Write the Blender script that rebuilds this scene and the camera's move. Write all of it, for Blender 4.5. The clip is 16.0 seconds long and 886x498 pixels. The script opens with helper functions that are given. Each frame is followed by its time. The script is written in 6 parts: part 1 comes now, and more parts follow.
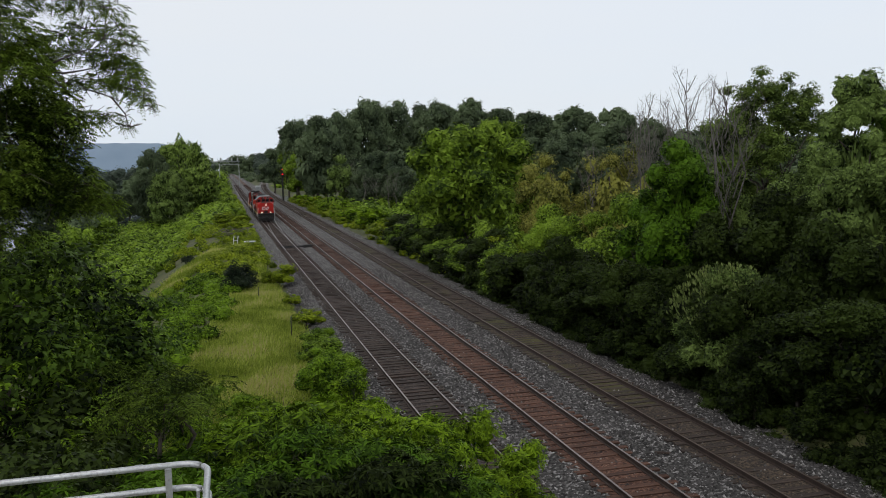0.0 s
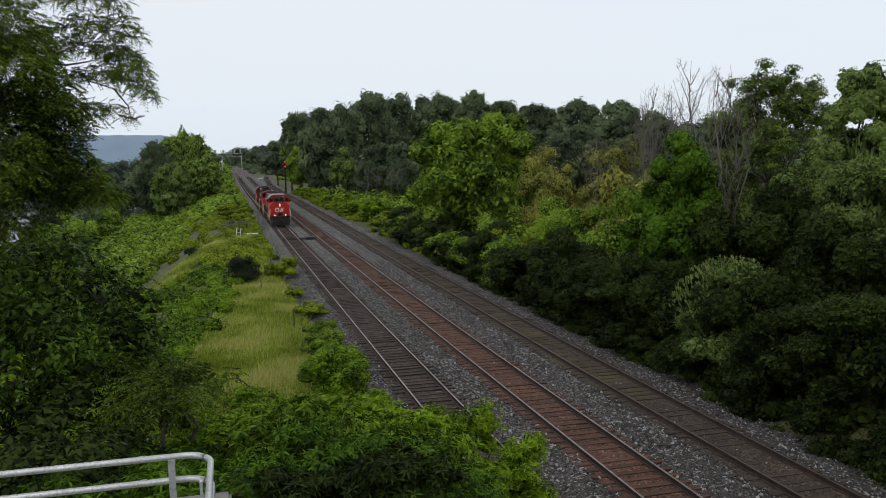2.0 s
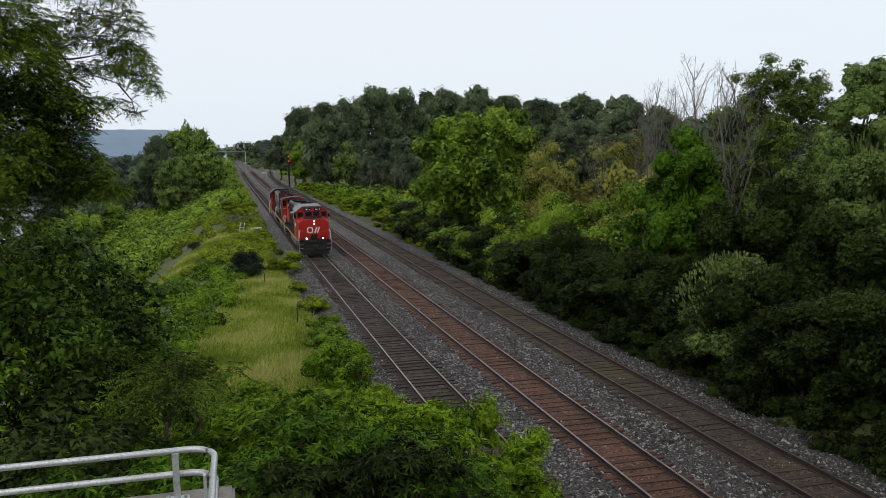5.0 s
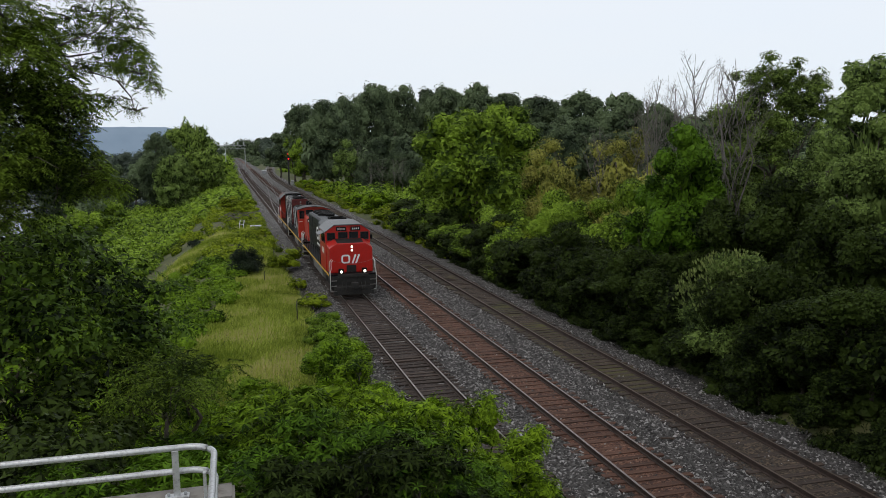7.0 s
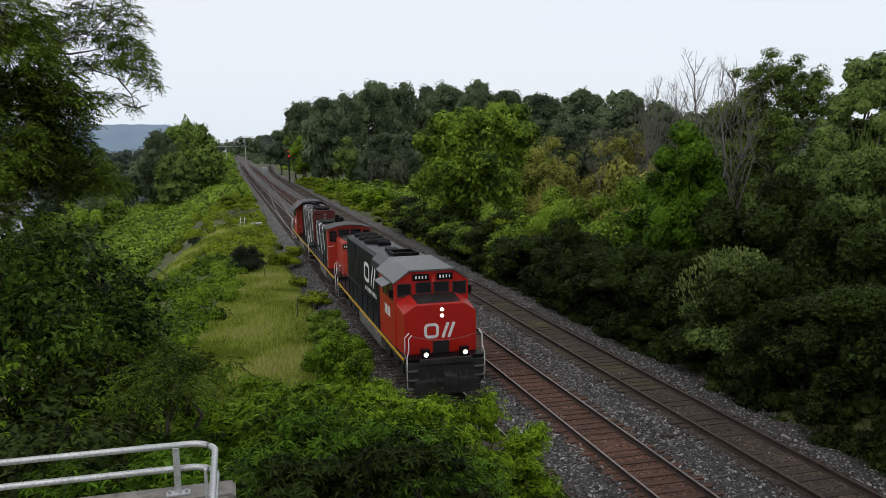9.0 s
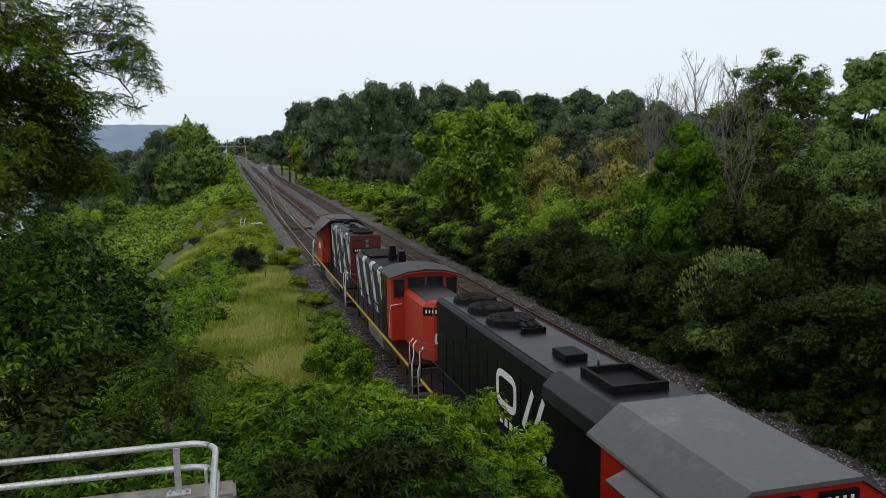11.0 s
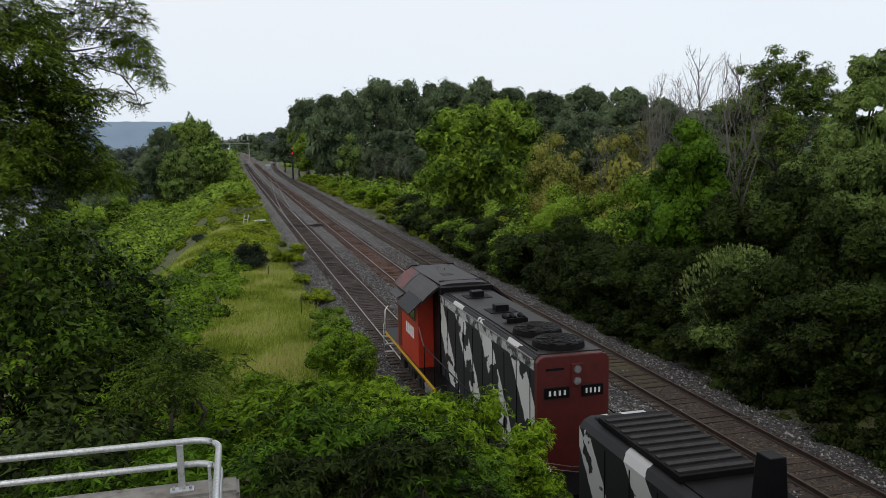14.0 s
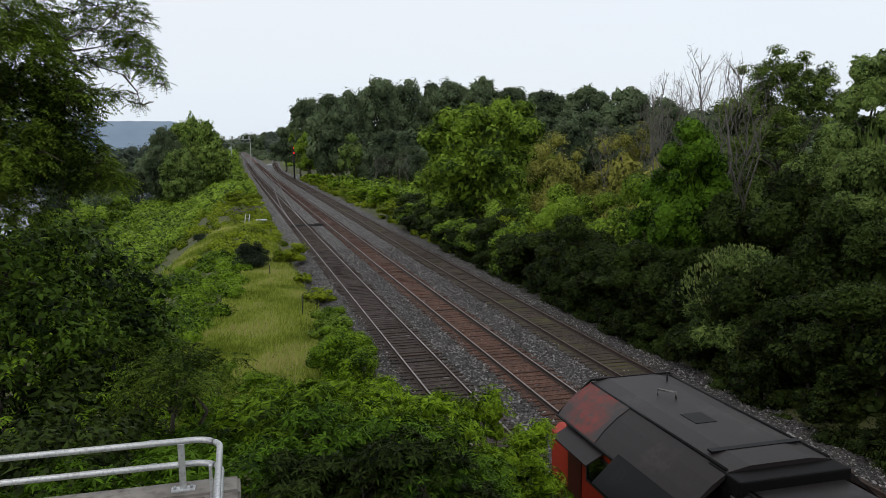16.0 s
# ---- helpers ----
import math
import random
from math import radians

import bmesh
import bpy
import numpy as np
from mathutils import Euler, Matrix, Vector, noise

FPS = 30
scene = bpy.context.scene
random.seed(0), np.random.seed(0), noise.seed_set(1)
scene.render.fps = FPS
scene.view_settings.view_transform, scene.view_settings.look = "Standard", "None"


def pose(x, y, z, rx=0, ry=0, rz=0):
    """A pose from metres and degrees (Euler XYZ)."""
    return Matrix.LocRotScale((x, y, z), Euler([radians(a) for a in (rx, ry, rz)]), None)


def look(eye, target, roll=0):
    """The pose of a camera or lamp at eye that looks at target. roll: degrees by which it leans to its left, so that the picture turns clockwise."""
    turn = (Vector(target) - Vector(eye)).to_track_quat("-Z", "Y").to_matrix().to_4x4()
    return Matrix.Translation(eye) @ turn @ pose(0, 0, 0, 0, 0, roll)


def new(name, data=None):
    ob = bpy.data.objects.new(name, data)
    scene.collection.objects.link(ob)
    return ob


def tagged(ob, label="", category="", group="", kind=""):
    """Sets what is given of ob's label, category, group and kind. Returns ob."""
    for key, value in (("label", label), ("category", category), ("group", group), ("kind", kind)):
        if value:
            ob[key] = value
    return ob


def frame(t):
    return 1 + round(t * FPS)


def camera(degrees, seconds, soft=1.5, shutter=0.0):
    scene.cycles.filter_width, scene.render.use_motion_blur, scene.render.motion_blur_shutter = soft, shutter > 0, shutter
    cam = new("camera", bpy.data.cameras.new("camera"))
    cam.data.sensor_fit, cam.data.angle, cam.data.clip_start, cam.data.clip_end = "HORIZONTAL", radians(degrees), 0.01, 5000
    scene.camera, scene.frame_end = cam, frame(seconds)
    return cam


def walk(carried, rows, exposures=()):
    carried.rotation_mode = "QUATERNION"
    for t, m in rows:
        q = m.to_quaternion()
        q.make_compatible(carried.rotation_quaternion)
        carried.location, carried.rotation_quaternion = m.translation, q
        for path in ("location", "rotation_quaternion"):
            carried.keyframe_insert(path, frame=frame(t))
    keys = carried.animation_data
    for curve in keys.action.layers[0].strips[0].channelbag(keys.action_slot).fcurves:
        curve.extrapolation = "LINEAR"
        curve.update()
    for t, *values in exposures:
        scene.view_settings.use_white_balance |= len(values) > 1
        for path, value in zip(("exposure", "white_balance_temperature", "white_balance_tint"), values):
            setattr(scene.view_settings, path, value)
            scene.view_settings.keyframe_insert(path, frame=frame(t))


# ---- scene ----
EYE = (0.0, 0.0, 9.2)
cam = camera(57.99, 16.0, soft=0.65)


def view(yaw, pitch, roll):
    """The camera's pose: degrees to the right of the tracks' line, up, and of lean."""
    return pose(*EYE, 90 + pitch, 0, -yaw) @ pose(0, 0, 0, 0, 0, roll)


WALK = [
    (0, 15.27, -5.79, -1.12), (0.5, 15.26, -6.01, -1.07), (1, 15.18, -6.18, -1.06), (1.5, 15.09, -6.34, -1.04),
    (2, 15.07, -6.32, -1.03), (2.5, 15.08, -6.39, -1.05), (3, 15.06, -6.46, -1.02), (3.5, 15.01, -6.61, -0.97),
    (4, 14.88, -6.65, -1.0), (6.5, 14.81, -6.79, -0.93), (7, 14.84, -6.85, -0.91), (7.5, 14.84, -6.95, -0.92),
    (8, 14.81, -6.97, -0.92), (8.5, 14.8, -7.01, -0.96), (9, 14.8, -7.04, -0.95), (11.5, 14.76, -7.02, -0.96),
    (12, 14.72, -7.0, -0.99), (12.5, 14.72, -7.04, -0.91), (13, 14.67, -7.23, -0.87), (13.5, 14.58, -7.13, -0.98),
    (14, 14.55, -7.23, -0.94), (14.5, 14.53, -7.25, -0.86), (15, 14.5, -7.32, -0.9), (15.5, 14.48, -7.33, -0.9),
    (16, 14.46, -7.25, -0.89)]
walk(cam, [(t, view(a, b, c)) for t, a, b, c in WALK], exposures=[(0, -0.1), (1.5, -0.07), (4, 0.0), (16, 0.0)])

# distance of the leading engine's pilot along the track, by time
TRAIN = [(0, 150.86), (0.5, 142.82), (1, 134.88), (1.5, 127.09), (2, 119.35), (2.5, 111.64), (3, 103.97), (3.5, 96.34),
         (4, 88.7), (6.5, 57.26), (7, 51.17), (7.5, 45.15), (8, 39.37), (8.5, 33.72), (9, 28.22), (11.5, 1.82),
         (12, -3.23), (12.5, -8.25), (13, -13.12), (13.5, -17.86), (14, -22.38), (14.5, -26.75), (15, -30.85),
         (15.5, -34.88), (16, -38.83)]

# ---- light: an overcast sky with a weak, wide sun behind thin cloud ----
world = bpy.data.worlds.new("overcast_sky")
scene.world = world
world.use_nodes = True
wn, wl = world.node_tree.nodes, world.node_tree.links
wn.clear()
w_out, w_bg, w_mix = wn.new("ShaderNodeOutputWorld"), wn.new("ShaderNodeBackground"), wn.new("ShaderNodeMix")
w_sky, w_ramp, w_sep = wn.new("ShaderNodeTexSky"), wn.new("ShaderNodeValToRGB"), wn.new("ShaderNodeSeparateXYZ")
w_tc, w_noise, w_map, w_add = wn.new("ShaderNodeTexCoord"), wn.new("ShaderNodeTexNoise"), wn.new("ShaderNodeMapping"), wn.new("ShaderNodeMix")
w_gain = wn.new("ShaderNodeMix")
w_sky.sky_type, w_sky.sun_disc = "NISHITA", False
w_sky.sun_elevation, w_sky.sun_rotation, w_sky.dust_density = radians(52), radians(230), 3.0
w_ramp.color_ramp.elements[0].position, w_ramp.color_ramp.elements[0].color = 0.0, (0.88, 0.955, 1.04, 1)
w_ramp.color_ramp.elements[1].position, w_ramp.color_ramp.elements[1].color = 0.85, (0.72, 0.74, 0.77, 1)
mid = w_ramp.color_ramp.elements.new(0.26)
mid.color = (0.95, 0.99, 1.05, 1)
wl.new(w_tc.outputs["Generated"], w_sep.inputs[0])
wl.new(w_sep.outputs["Z"], w_ramp.inputs[0])
w_map.inputs["Scale"].default_value = (1, 1, 4)
wl.new(w_tc.outputs["Generated"], w_map.inputs[0])
wl.new(w_map.outputs[0], w_noise.inputs["Vector"])
w_noise.inputs["Scale"].default_value, w_noise.inputs["Detail"].default_value = 2.2, 3
w_add.data_type, w_add.blend_type = "RGBA", "SOFT_LIGHT"
w_add.inputs[0].default_value = 0.5
wl.new(w_ramp.outputs[0], w_add.inputs[6])
wl.new(w_noise.outputs["Fac"], w_add.inputs[7])
w_gain.data_type, w_gain.blend_type = "RGBA", "MULTIPLY"
w_gain.inputs[0].default_value = 1.0
w_gain.inputs[7].default_value = (0.1, 0.1, 0.1, 1)
wl.new(w_sky.outputs[0], w_gain.inputs[6])
w_mix.data_type = "RGBA"
w_mix.inputs[0].default_value = 0.9
wl.new(w_gain.outputs[2], w_mix.inputs[6])
wl.new(w_add.outputs[2], w_mix.inputs[7])
wl.new(w_mix.outputs[2], w_bg.inputs[0])
w_bg.inputs[1].default_value = 0.97
wl.new(w_bg.outputs[0], w_out.inputs[0])

sun = new("sun", bpy.data.lights.new("sun", "SUN"))
sun.data.energy, sun.data.angle, sun.data.color = 0.6, radians(30), (1.0, 0.96, 0.9)
sun.matrix_world = look((-40, -30, 70), (0, 0, 0))


# ---- materials ----
def nodes_of(name):
    m = bpy.data.materials.new(name)
    m.use_nodes = True
    t = m.node_tree
    return m, t.nodes, t.links, t.nodes["Principled BSDF"]


def surface(name, c1, c2, scale=3.0, c3=None, scale3=30.0, rough=0.7, metal=0.0, bump=0.3, depth=0.01, rnd=0.0, stretch=(1, 1, 1), cut=(0.35, 0.65), spec=0.5):
    """Two colours mixed by a broad noise, a third by a fine one, with relief; rnd varies the value from piece to piece."""
    m, n, l, b = nodes_of(name)
    tc, mp = n.new("ShaderNodeTexCoord"), n.new("ShaderNodeMapping")
    mp.inputs["Scale"].default_value = stretch
    l.new(tc.outputs["Object"], mp.inputs[0])
    a, f = n.new("ShaderNodeTexNoise"), n.new("ShaderNodeTexNoise")
    a.inputs["Scale"].default_value, a.inputs["Detail"].default_value = scale, 6
    f.inputs["Scale"].default_value, f.inputs["Detail"].default_value = scale3, 4
    l.new(mp.outputs[0], a.inputs["Vector"])
    l.new(mp.outputs[0], f.inputs["Vector"])
    r = n.new("ShaderNodeValToRGB")
    r.color_ramp.elements[0].position, r.color_ramp.elements[1].position = cut
    r.color_ramp.elements[0].color, r.color_ramp.elements[1].color = (*c1, 1), (*c2, 1)
    l.new(a.outputs["Fac"], r.inputs[0])
    last = r.outputs[0]
    if c3:
        mx, rr = n.new("ShaderNodeMix"), n.new("ShaderNodeValToRGB")
        mx.data_type = "RGBA"
        rr.color_ramp.elements[0].position, rr.color_ramp.elements[1].position = 0.48, 0.68
        l.new(f.outputs["Fac"], rr.inputs[0])
        l.new(rr.outputs[0], mx.inputs[0])
        l.new(last, mx.inputs[6])
        mx.inputs[7].default_value = (*c3, 1)
        last = mx.outputs[2]
    if rnd:
        oi, mr, hs = n.new("ShaderNodeObjectInfo"), n.new("ShaderNodeMapRange"), n.new("ShaderNodeHueSaturation")
        mr.inputs["To Min"].default_value, mr.inputs["To Max"].default_value = 1 - rnd, 1 + rnd
        l.new(oi.outputs["Random"], mr.inputs["Value"])
        l.new(mr.outputs[0], hs.inputs["Value"])
        l.new(last, hs.inputs["Color"])
        last = hs.outputs[0]
    l.new(last, b.inputs["Base Color"])
    b.inputs["Roughness"].default_value, b.inputs["Metallic"].default_value = rough, metal
    b.inputs["Specular IOR Level"].default_value = spec
    if bump:
        bp = n.new("ShaderNodeBump")
        bp.inputs["Strength"].default_value, bp.inputs["Distance"].default_value = bump, depth
        l.new(f.outputs["Fac"], bp.inputs["Height"])
        l.new(bp.outputs[0], b.inputs["Normal"])
    return m


def leaf_material(name, dark, light, tip=None, through_light=0.14, patch=0.25, spread=0.75):
    """Leaves: the colour runs from leaf to leaf and in broad patches; light shines through them."""
    # Dark end is halved so the colour carries shading between leaves.
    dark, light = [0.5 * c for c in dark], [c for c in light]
    m, n, l, b = nodes_of(name)
    geo, ramp, tc, no = n.new("ShaderNodeNewGeometry"), n.new("ShaderNodeValToRGB"), n.new("ShaderNodeTexCoord"), n.new("ShaderNodeTexNoise")
    ad, sc = n.new("ShaderNodeMath"), n.new("ShaderNodeMath")
    no.inputs["Scale"].default_value, no.inputs["Detail"].default_value = patch, 3
    l.new(tc.outputs["Object"], no.inputs["Vector"])
    sc.operation, ad.operation = "MULTIPLY", "ADD"
    sc.inputs[1].default_value = spread
    l.new(geo.outputs["Random Per Island"], sc.inputs[0])
    l.new(sc.outputs[0], ad.inputs[0])
    sc2 = n.new("ShaderNodeMath")
    sc2.operation = "MULTIPLY_ADD"
    sc2.inputs[1].default_value, sc2.inputs[2].default_value = 2.3, -0.58 - 0.5 * spread
    l.new(no.outputs["Fac"], sc2.inputs[0])
    l.new(sc2.outputs[0], ad.inputs[1])
    ramp.color_ramp.elements[0].color, ramp.color_ramp.elements[1].color = (*dark, 1), (*light, 1)
    ramp.color_ramp.elements[0].position, ramp.color_ramp.elements[1].position = 0.15, 0.85
    if tip:
        e = ramp.color_ramp.elements.new(0.97)
        e.color = (*tip, 1)
    l.new(ad.outputs[0], ramp.inputs[0])
    oi, mr, hs = n.new("ShaderNodeObjectInfo"), n.new("ShaderNodeMapRange"), n.new("ShaderNodeHueSaturation")
    mr.inputs["To Min"].default_value, mr.inputs["To Max"].default_value = 0.85, 1.15
    l.new(oi.outputs["Random"], mr.inputs["Value"])
    l.new(mr.outputs[0], hs.inputs["Value"])
    l.new(ramp.outputs[0], hs.inputs["Color"])
    l.new(hs.outputs[0], b.inputs["Base Color"])
    b.inputs["Roughness"].default_value = 0.55
    b.inputs["Specular IOR Level"].default_value = 0.07
    tr, mx = n.new("ShaderNodeBsdfTranslucent"), n.new("ShaderNodeMixShader")
    l.new(hs.outputs[0], tr.inputs["Color"])
    mx.inputs[0].default_value = through_light
    l.new(b.outputs[0], mx.inputs[1])
    l.new(tr.outputs[0], mx.inputs[2])
    l.new(mx.outputs[0], n["Material Output"].inputs["Surface"])
    return m


def glow(name, colour, strength):
    m, n, l, b = nodes_of(name)
    b.inputs["Base Color"].default_value = (*colour, 1)
    b.inputs["Emission Color"].default_value, b.inputs["Emission Strength"].default_value = (*colour, 1), strength
    return m


M_GROUND = surface("soil_and_turf", (0.04, 0.06, 0.012), (0.1, 0.105, 0.032), 0.25, (0.07, 0.062, 0.026), 2.0, 0.95, bump=0.5, depth=0.1)
def stones_material(name, dark, mid_c, light, scale, moss=None):
    """Crushed stone: every stone its own grey, dark gaps between, in broad cleaner and dirtier patches."""
    m, n, l, b = nodes_of(name)
    tc, vo, ve, rp, no, hs, mp = (n.new("ShaderNode" + k) for k in ("TexCoord", "TexVoronoi", "TexVoronoi", "ValToRGB", "TexNoise", "HueSaturation", "MapRange"))
    ve.feature = "DISTANCE_TO_EDGE"
    for v in (vo, ve):
        v.inputs["Scale"].default_value = scale
        l.new(tc.outputs["Object"], v.inputs["Vector"])
    sep = n.new("ShaderNodeSeparateColor")
    l.new(vo.outputs["Color"], sep.inputs[0])
    rp.color_ramp.elements[0].color, rp.color_ramp.elements[1].color = (*dark, 1), (*light, 1)
    e = rp.color_ramp.elements.new(0.7)
    e.color = (*mid_c, 1)
    l.new(sep.outputs[0], rp.inputs[0])
    no.inputs["Scale"].default_value, no.inputs["Detail"].default_value = 0.35, 5
    l.new(tc.outputs["Object"], no.inputs["Vector"])
    mp.inputs["From Min"].default_value, mp.inputs["From Max"].default_value = 0.3, 0.7
    mp.inputs["To Min"].default_value, mp.inputs["To Max"].default_value = 0.7, 1.25
    l.new(no.outputs["Fac"], mp.inputs["Value"])
    l.new(mp.outputs[0], hs.inputs["Value"])
    last = rp.outputs[0]
    if moss:
        mn, mr2, mm = n.new("ShaderNodeTexNoise"), n.new("ShaderNodeMapRange"), n.new("ShaderNodeMix")
        mn.inputs["Scale"].default_value, mn.inputs["Detail"].default_value = 0.16, 7
        mr2.inputs["From Min"].default_value, mr2.inputs["From Max"].default_value = 0.5, 0.62
        mm.data_type = "RGBA"
        l.new(tc.outputs["Object"], mn.inputs["Vector"])
        l.new(mn.outputs["Fac"], mr2.inputs["Value"])
        l.new(mr2.outputs[0], mm.inputs[0])
        l.new(last, mm.inputs[6])
        mm.inputs[7].default_value = (*moss, 1)
        last = mm.outputs[2]
    l.new(last, hs.inputs["Color"])
    l.new(hs.outputs[0], b.inputs["Base Color"])
    b.inputs["Roughness"].default_value = 0.95
    bp = n.new("ShaderNodeBump")
    bp.inputs["Strength"].default_value, bp.inputs["Distance"].default_value = 1.0, 0.05
    l.new(ve.outputs["Distance"], bp.inputs["Height"])
    l.new(bp.outputs[0], b.inputs["Normal"])
    return m


M_BALLAST = stones_material("grey_ballast", (0.015, 0.0135, 0.013), (0.078, 0.072, 0.069), (0.34, 0.325, 0.315), 13.0)
M_BED = {
    1: stones_material("dark_fouled_ballast", (0.012, 0.008, 0.007), (0.045, 0.03, 0.025), (0.1, 0.075, 0.065), 15.0),
    2: stones_material("rust_stained_ballast", (0.03, 0.012, 0.007), (0.115, 0.049, 0.029), (0.2, 0.112, 0.075), 15.0),
    3: stones_material("mossy_fouled_ballast", (0.015, 0.0105, 0.007), (0.06, 0.042, 0.028), (0.125, 0.09, 0.06), 15.0, (0.07, 0.065, 0.018))}


def loose_stone():
    """Broken stone, each piece a grey of its own, a few of them pale."""
    m, n, l, b = nodes_of("crushed_stone")
    geo, rp = n.new("ShaderNodeNewGeometry"), n.new("ShaderNodeValToRGB")
    rp.color_ramp.elements[0].color, rp.color_ramp.elements[1].color = (0.018, 0.016, 0.0155, 1), (0.36, 0.345, 0.335, 1)
    e = rp.color_ramp.elements.new(0.8)
    e.color = (0.085, 0.08, 0.077, 1)
    l.new(geo.outputs["Random Per Island"], rp.inputs[0])
    l.new(rp.outputs[0], b.inputs["Base Color"])
    b.inputs["Roughness"].default_value = 0.95
    return m


M_STONE = loose_stone()
M_TIE = surface("weathered_tie_timber", (0.03, 0.02, 0.015), (0.068, 0.045, 0.034), 4.0, (0.018, 0.013, 0.011), 25.0, 0.9, bump=0.5, rnd=0.3, stretch=(0.3, 3, 3))
M_TIE_RUST = surface("rust_stained_tie_timber", (0.062, 0.028, 0.017), (0.125, 0.056, 0.034), 4.0, (0.036, 0.018, 0.012), 25.0, 0.9, bump=0.5, rnd=0.35, stretch=(0.3, 3, 3))
M_RAIL = surface("rusty_rail_steel", (0.035, 0.022, 0.017), (0.06, 0.038, 0.03), 3.0, (0.025, 0.018, 0.015), 30.0, 0.75, 0.3, bump=0.2)
M_RAILTOP = surface("polished_rail_head", (0.2, 0.175, 0.16), (0.3, 0.27, 0.25), 2.0, None, 30.0, 0.4, 1.0, bump=0.0)
M_RAILDULL = surface("dull_rail_head", (0.09, 0.065, 0.05), (0.14, 0.105, 0.085), 2.0, None, 30.0, 0.5, 0.8, bump=0.0)
M_BARK = surface("grey_brown_bark", (0.06, 0.048, 0.04), (0.12, 0.1, 0.085), 3.0, (0.04, 0.033, 0.028), 18.0, 0.95, bump=0.8, depth=0.03, stretch=(1, 1, 0.25))
M_DEAD = surface("bleached_dead_wood", (0.11, 0.1, 0.092), (0.18, 0.165, 0.15), 3.0, (0.08, 0.07, 0.06), 20.0, 0.95, bump=0.4)
L_NEAR = leaf_material("locust_leaves", (0.03, 0.06, 0.008), (0.17, 0.25, 0.03), patch=0.9, through_light=0.32)
L_BUSH = leaf_material("bright_shrub_leaves", (0.022, 0.06, 0.004), (0.215, 0.345, 0.016), patch=0.7)
# Near-black green: shade deep in the growth is put into this colour.
L_DARK = leaf_material("shade_dark_leaves", (0.006, 0.012, 0.003), (0.04, 0.062, 0.011), patch=0.5)
L_MID = leaf_material("maple_leaves", (0.048, 0.095, 0.014), (0.235, 0.355, 0.036), patch=0.35)
L_OLIVE = leaf_material("yellowing_leaves", (0.13, 0.15, 0.03), (0.34, 0.34, 0.075), patch=0.4)
# Leaves of the farther trees; bluish tone and low contrast include painted haze.
L_FAR = leaf_material("hazed_forest_leaves", (0.056, 0.083, 0.046), (0.132, 0.176, 0.088), patch=0.12, spread=0.35)
L_LIME = leaf_material("lime_green_weeds", (0.075, 0.12, 0.008), (0.24, 0.31, 0.018), patch=0.3)
L_GRASS = leaf_material("meadow_grass", (0.3, 0.42, 0.04), (0.45, 0.52, 0.1), (0.52, 0.46, 0.2), patch=0.22)
L_CREAM = leaf_material("cream_flower_spikes", (0.12, 0.18, 0.045), (0.27, 0.33, 0.11), patch=2.0)
# Dark end and wide spread put the unlit gaps into the colour.
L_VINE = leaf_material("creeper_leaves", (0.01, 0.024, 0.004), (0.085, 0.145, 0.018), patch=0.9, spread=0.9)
L_SUMAC = leaf_material("sumac_leaves", (0.03, 0.075, 0.006), (0.17, 0.28, 0.018), patch=0.5)
# Lighter version of the thicket tree leaves, with top light in the colour.
L_WALNUT = leaf_material("walnut_leaves", (0.05, 0.09, 0.02), (0.21, 0.3, 0.06), patch=0.6)
L_POPLAR = leaf_material("poplar_leaves", (0.024, 0.06, 0.006), (0.105, 0.205, 0.014), patch=0.5)
L_TALL = leaf_material("thicket_tree_leaves", (0.034, 0.06, 0.017), (0.165, 0.235, 0.058), patch=0.5)
# Pale and flat: distance haze is put into these leaves' colour.
L_HAZE = leaf_material("haze_tinted_leaves", (0.05, 0.075, 0.055), (0.085, 0.11, 0.08), patch=0.03, spread=0.3)


# ---- building helpers ----
def mesh_ob(name, verts, faces, mats, parent=None, label="", smooth=False, index=None):
    me = bpy.data.meshes.new(name)
    me.from_pydata([tuple(p) for p in verts], [], faces)
    for m in (mats if isinstance(mats, (list, tuple)) else [mats]):
        me.materials.append(m)
    if index is not None:
        me.polygons.foreach_set("material_index", index)
    if smooth:
        me.polygons.foreach_set("use_smooth", [True] * len(me.polygons))
    me.update()
    ob = new(name, me)
    ob.parent = parent
    if label:
        ob["label"] = label
    return ob


def quads_ob(name, arrays, mat, parent=None):
    """Many separate leaves, from one array or several of shape (n, corners, 3)."""
    arrays = arrays if isinstance(arrays, list) else [arrays]
    co = np.concatenate([np.asarray(a, dtype=np.float32).reshape(-1, 3) for a in arrays])
    sizes = np.concatenate([np.full(len(a), a.shape[1], dtype=np.int32) for a in arrays])
    me = bpy.data.meshes.new(name)
    me.vertices.add(len(co))
    me.vertices.foreach_set("co", co.ravel())
    me.loops.add(len(co))
    me.loops.foreach_set("vertex_index", np.arange(len(co), dtype=np.int32))
    me.polygons.add(len(sizes))
    me.polygons.foreach_set("loop_start", (np.cumsum(sizes) - sizes).astype(np.int32))
    me.materials.append(mat)
    me.update(calc_edges=True)
    ob = new(name, me)
    ob.parent = parent
    return ob


def ball_faces(level):
    bm = bmesh.new()
    bmesh.ops.create_icosphere(bm, subdivisions=level, radius=1)
    out = np.array([[v.co[:] for v in f.verts] for f in bm.faces])
    bm.free()
    return out


BALL = {k: ball_faces(k) for k in (2, 3, 4, 5)}


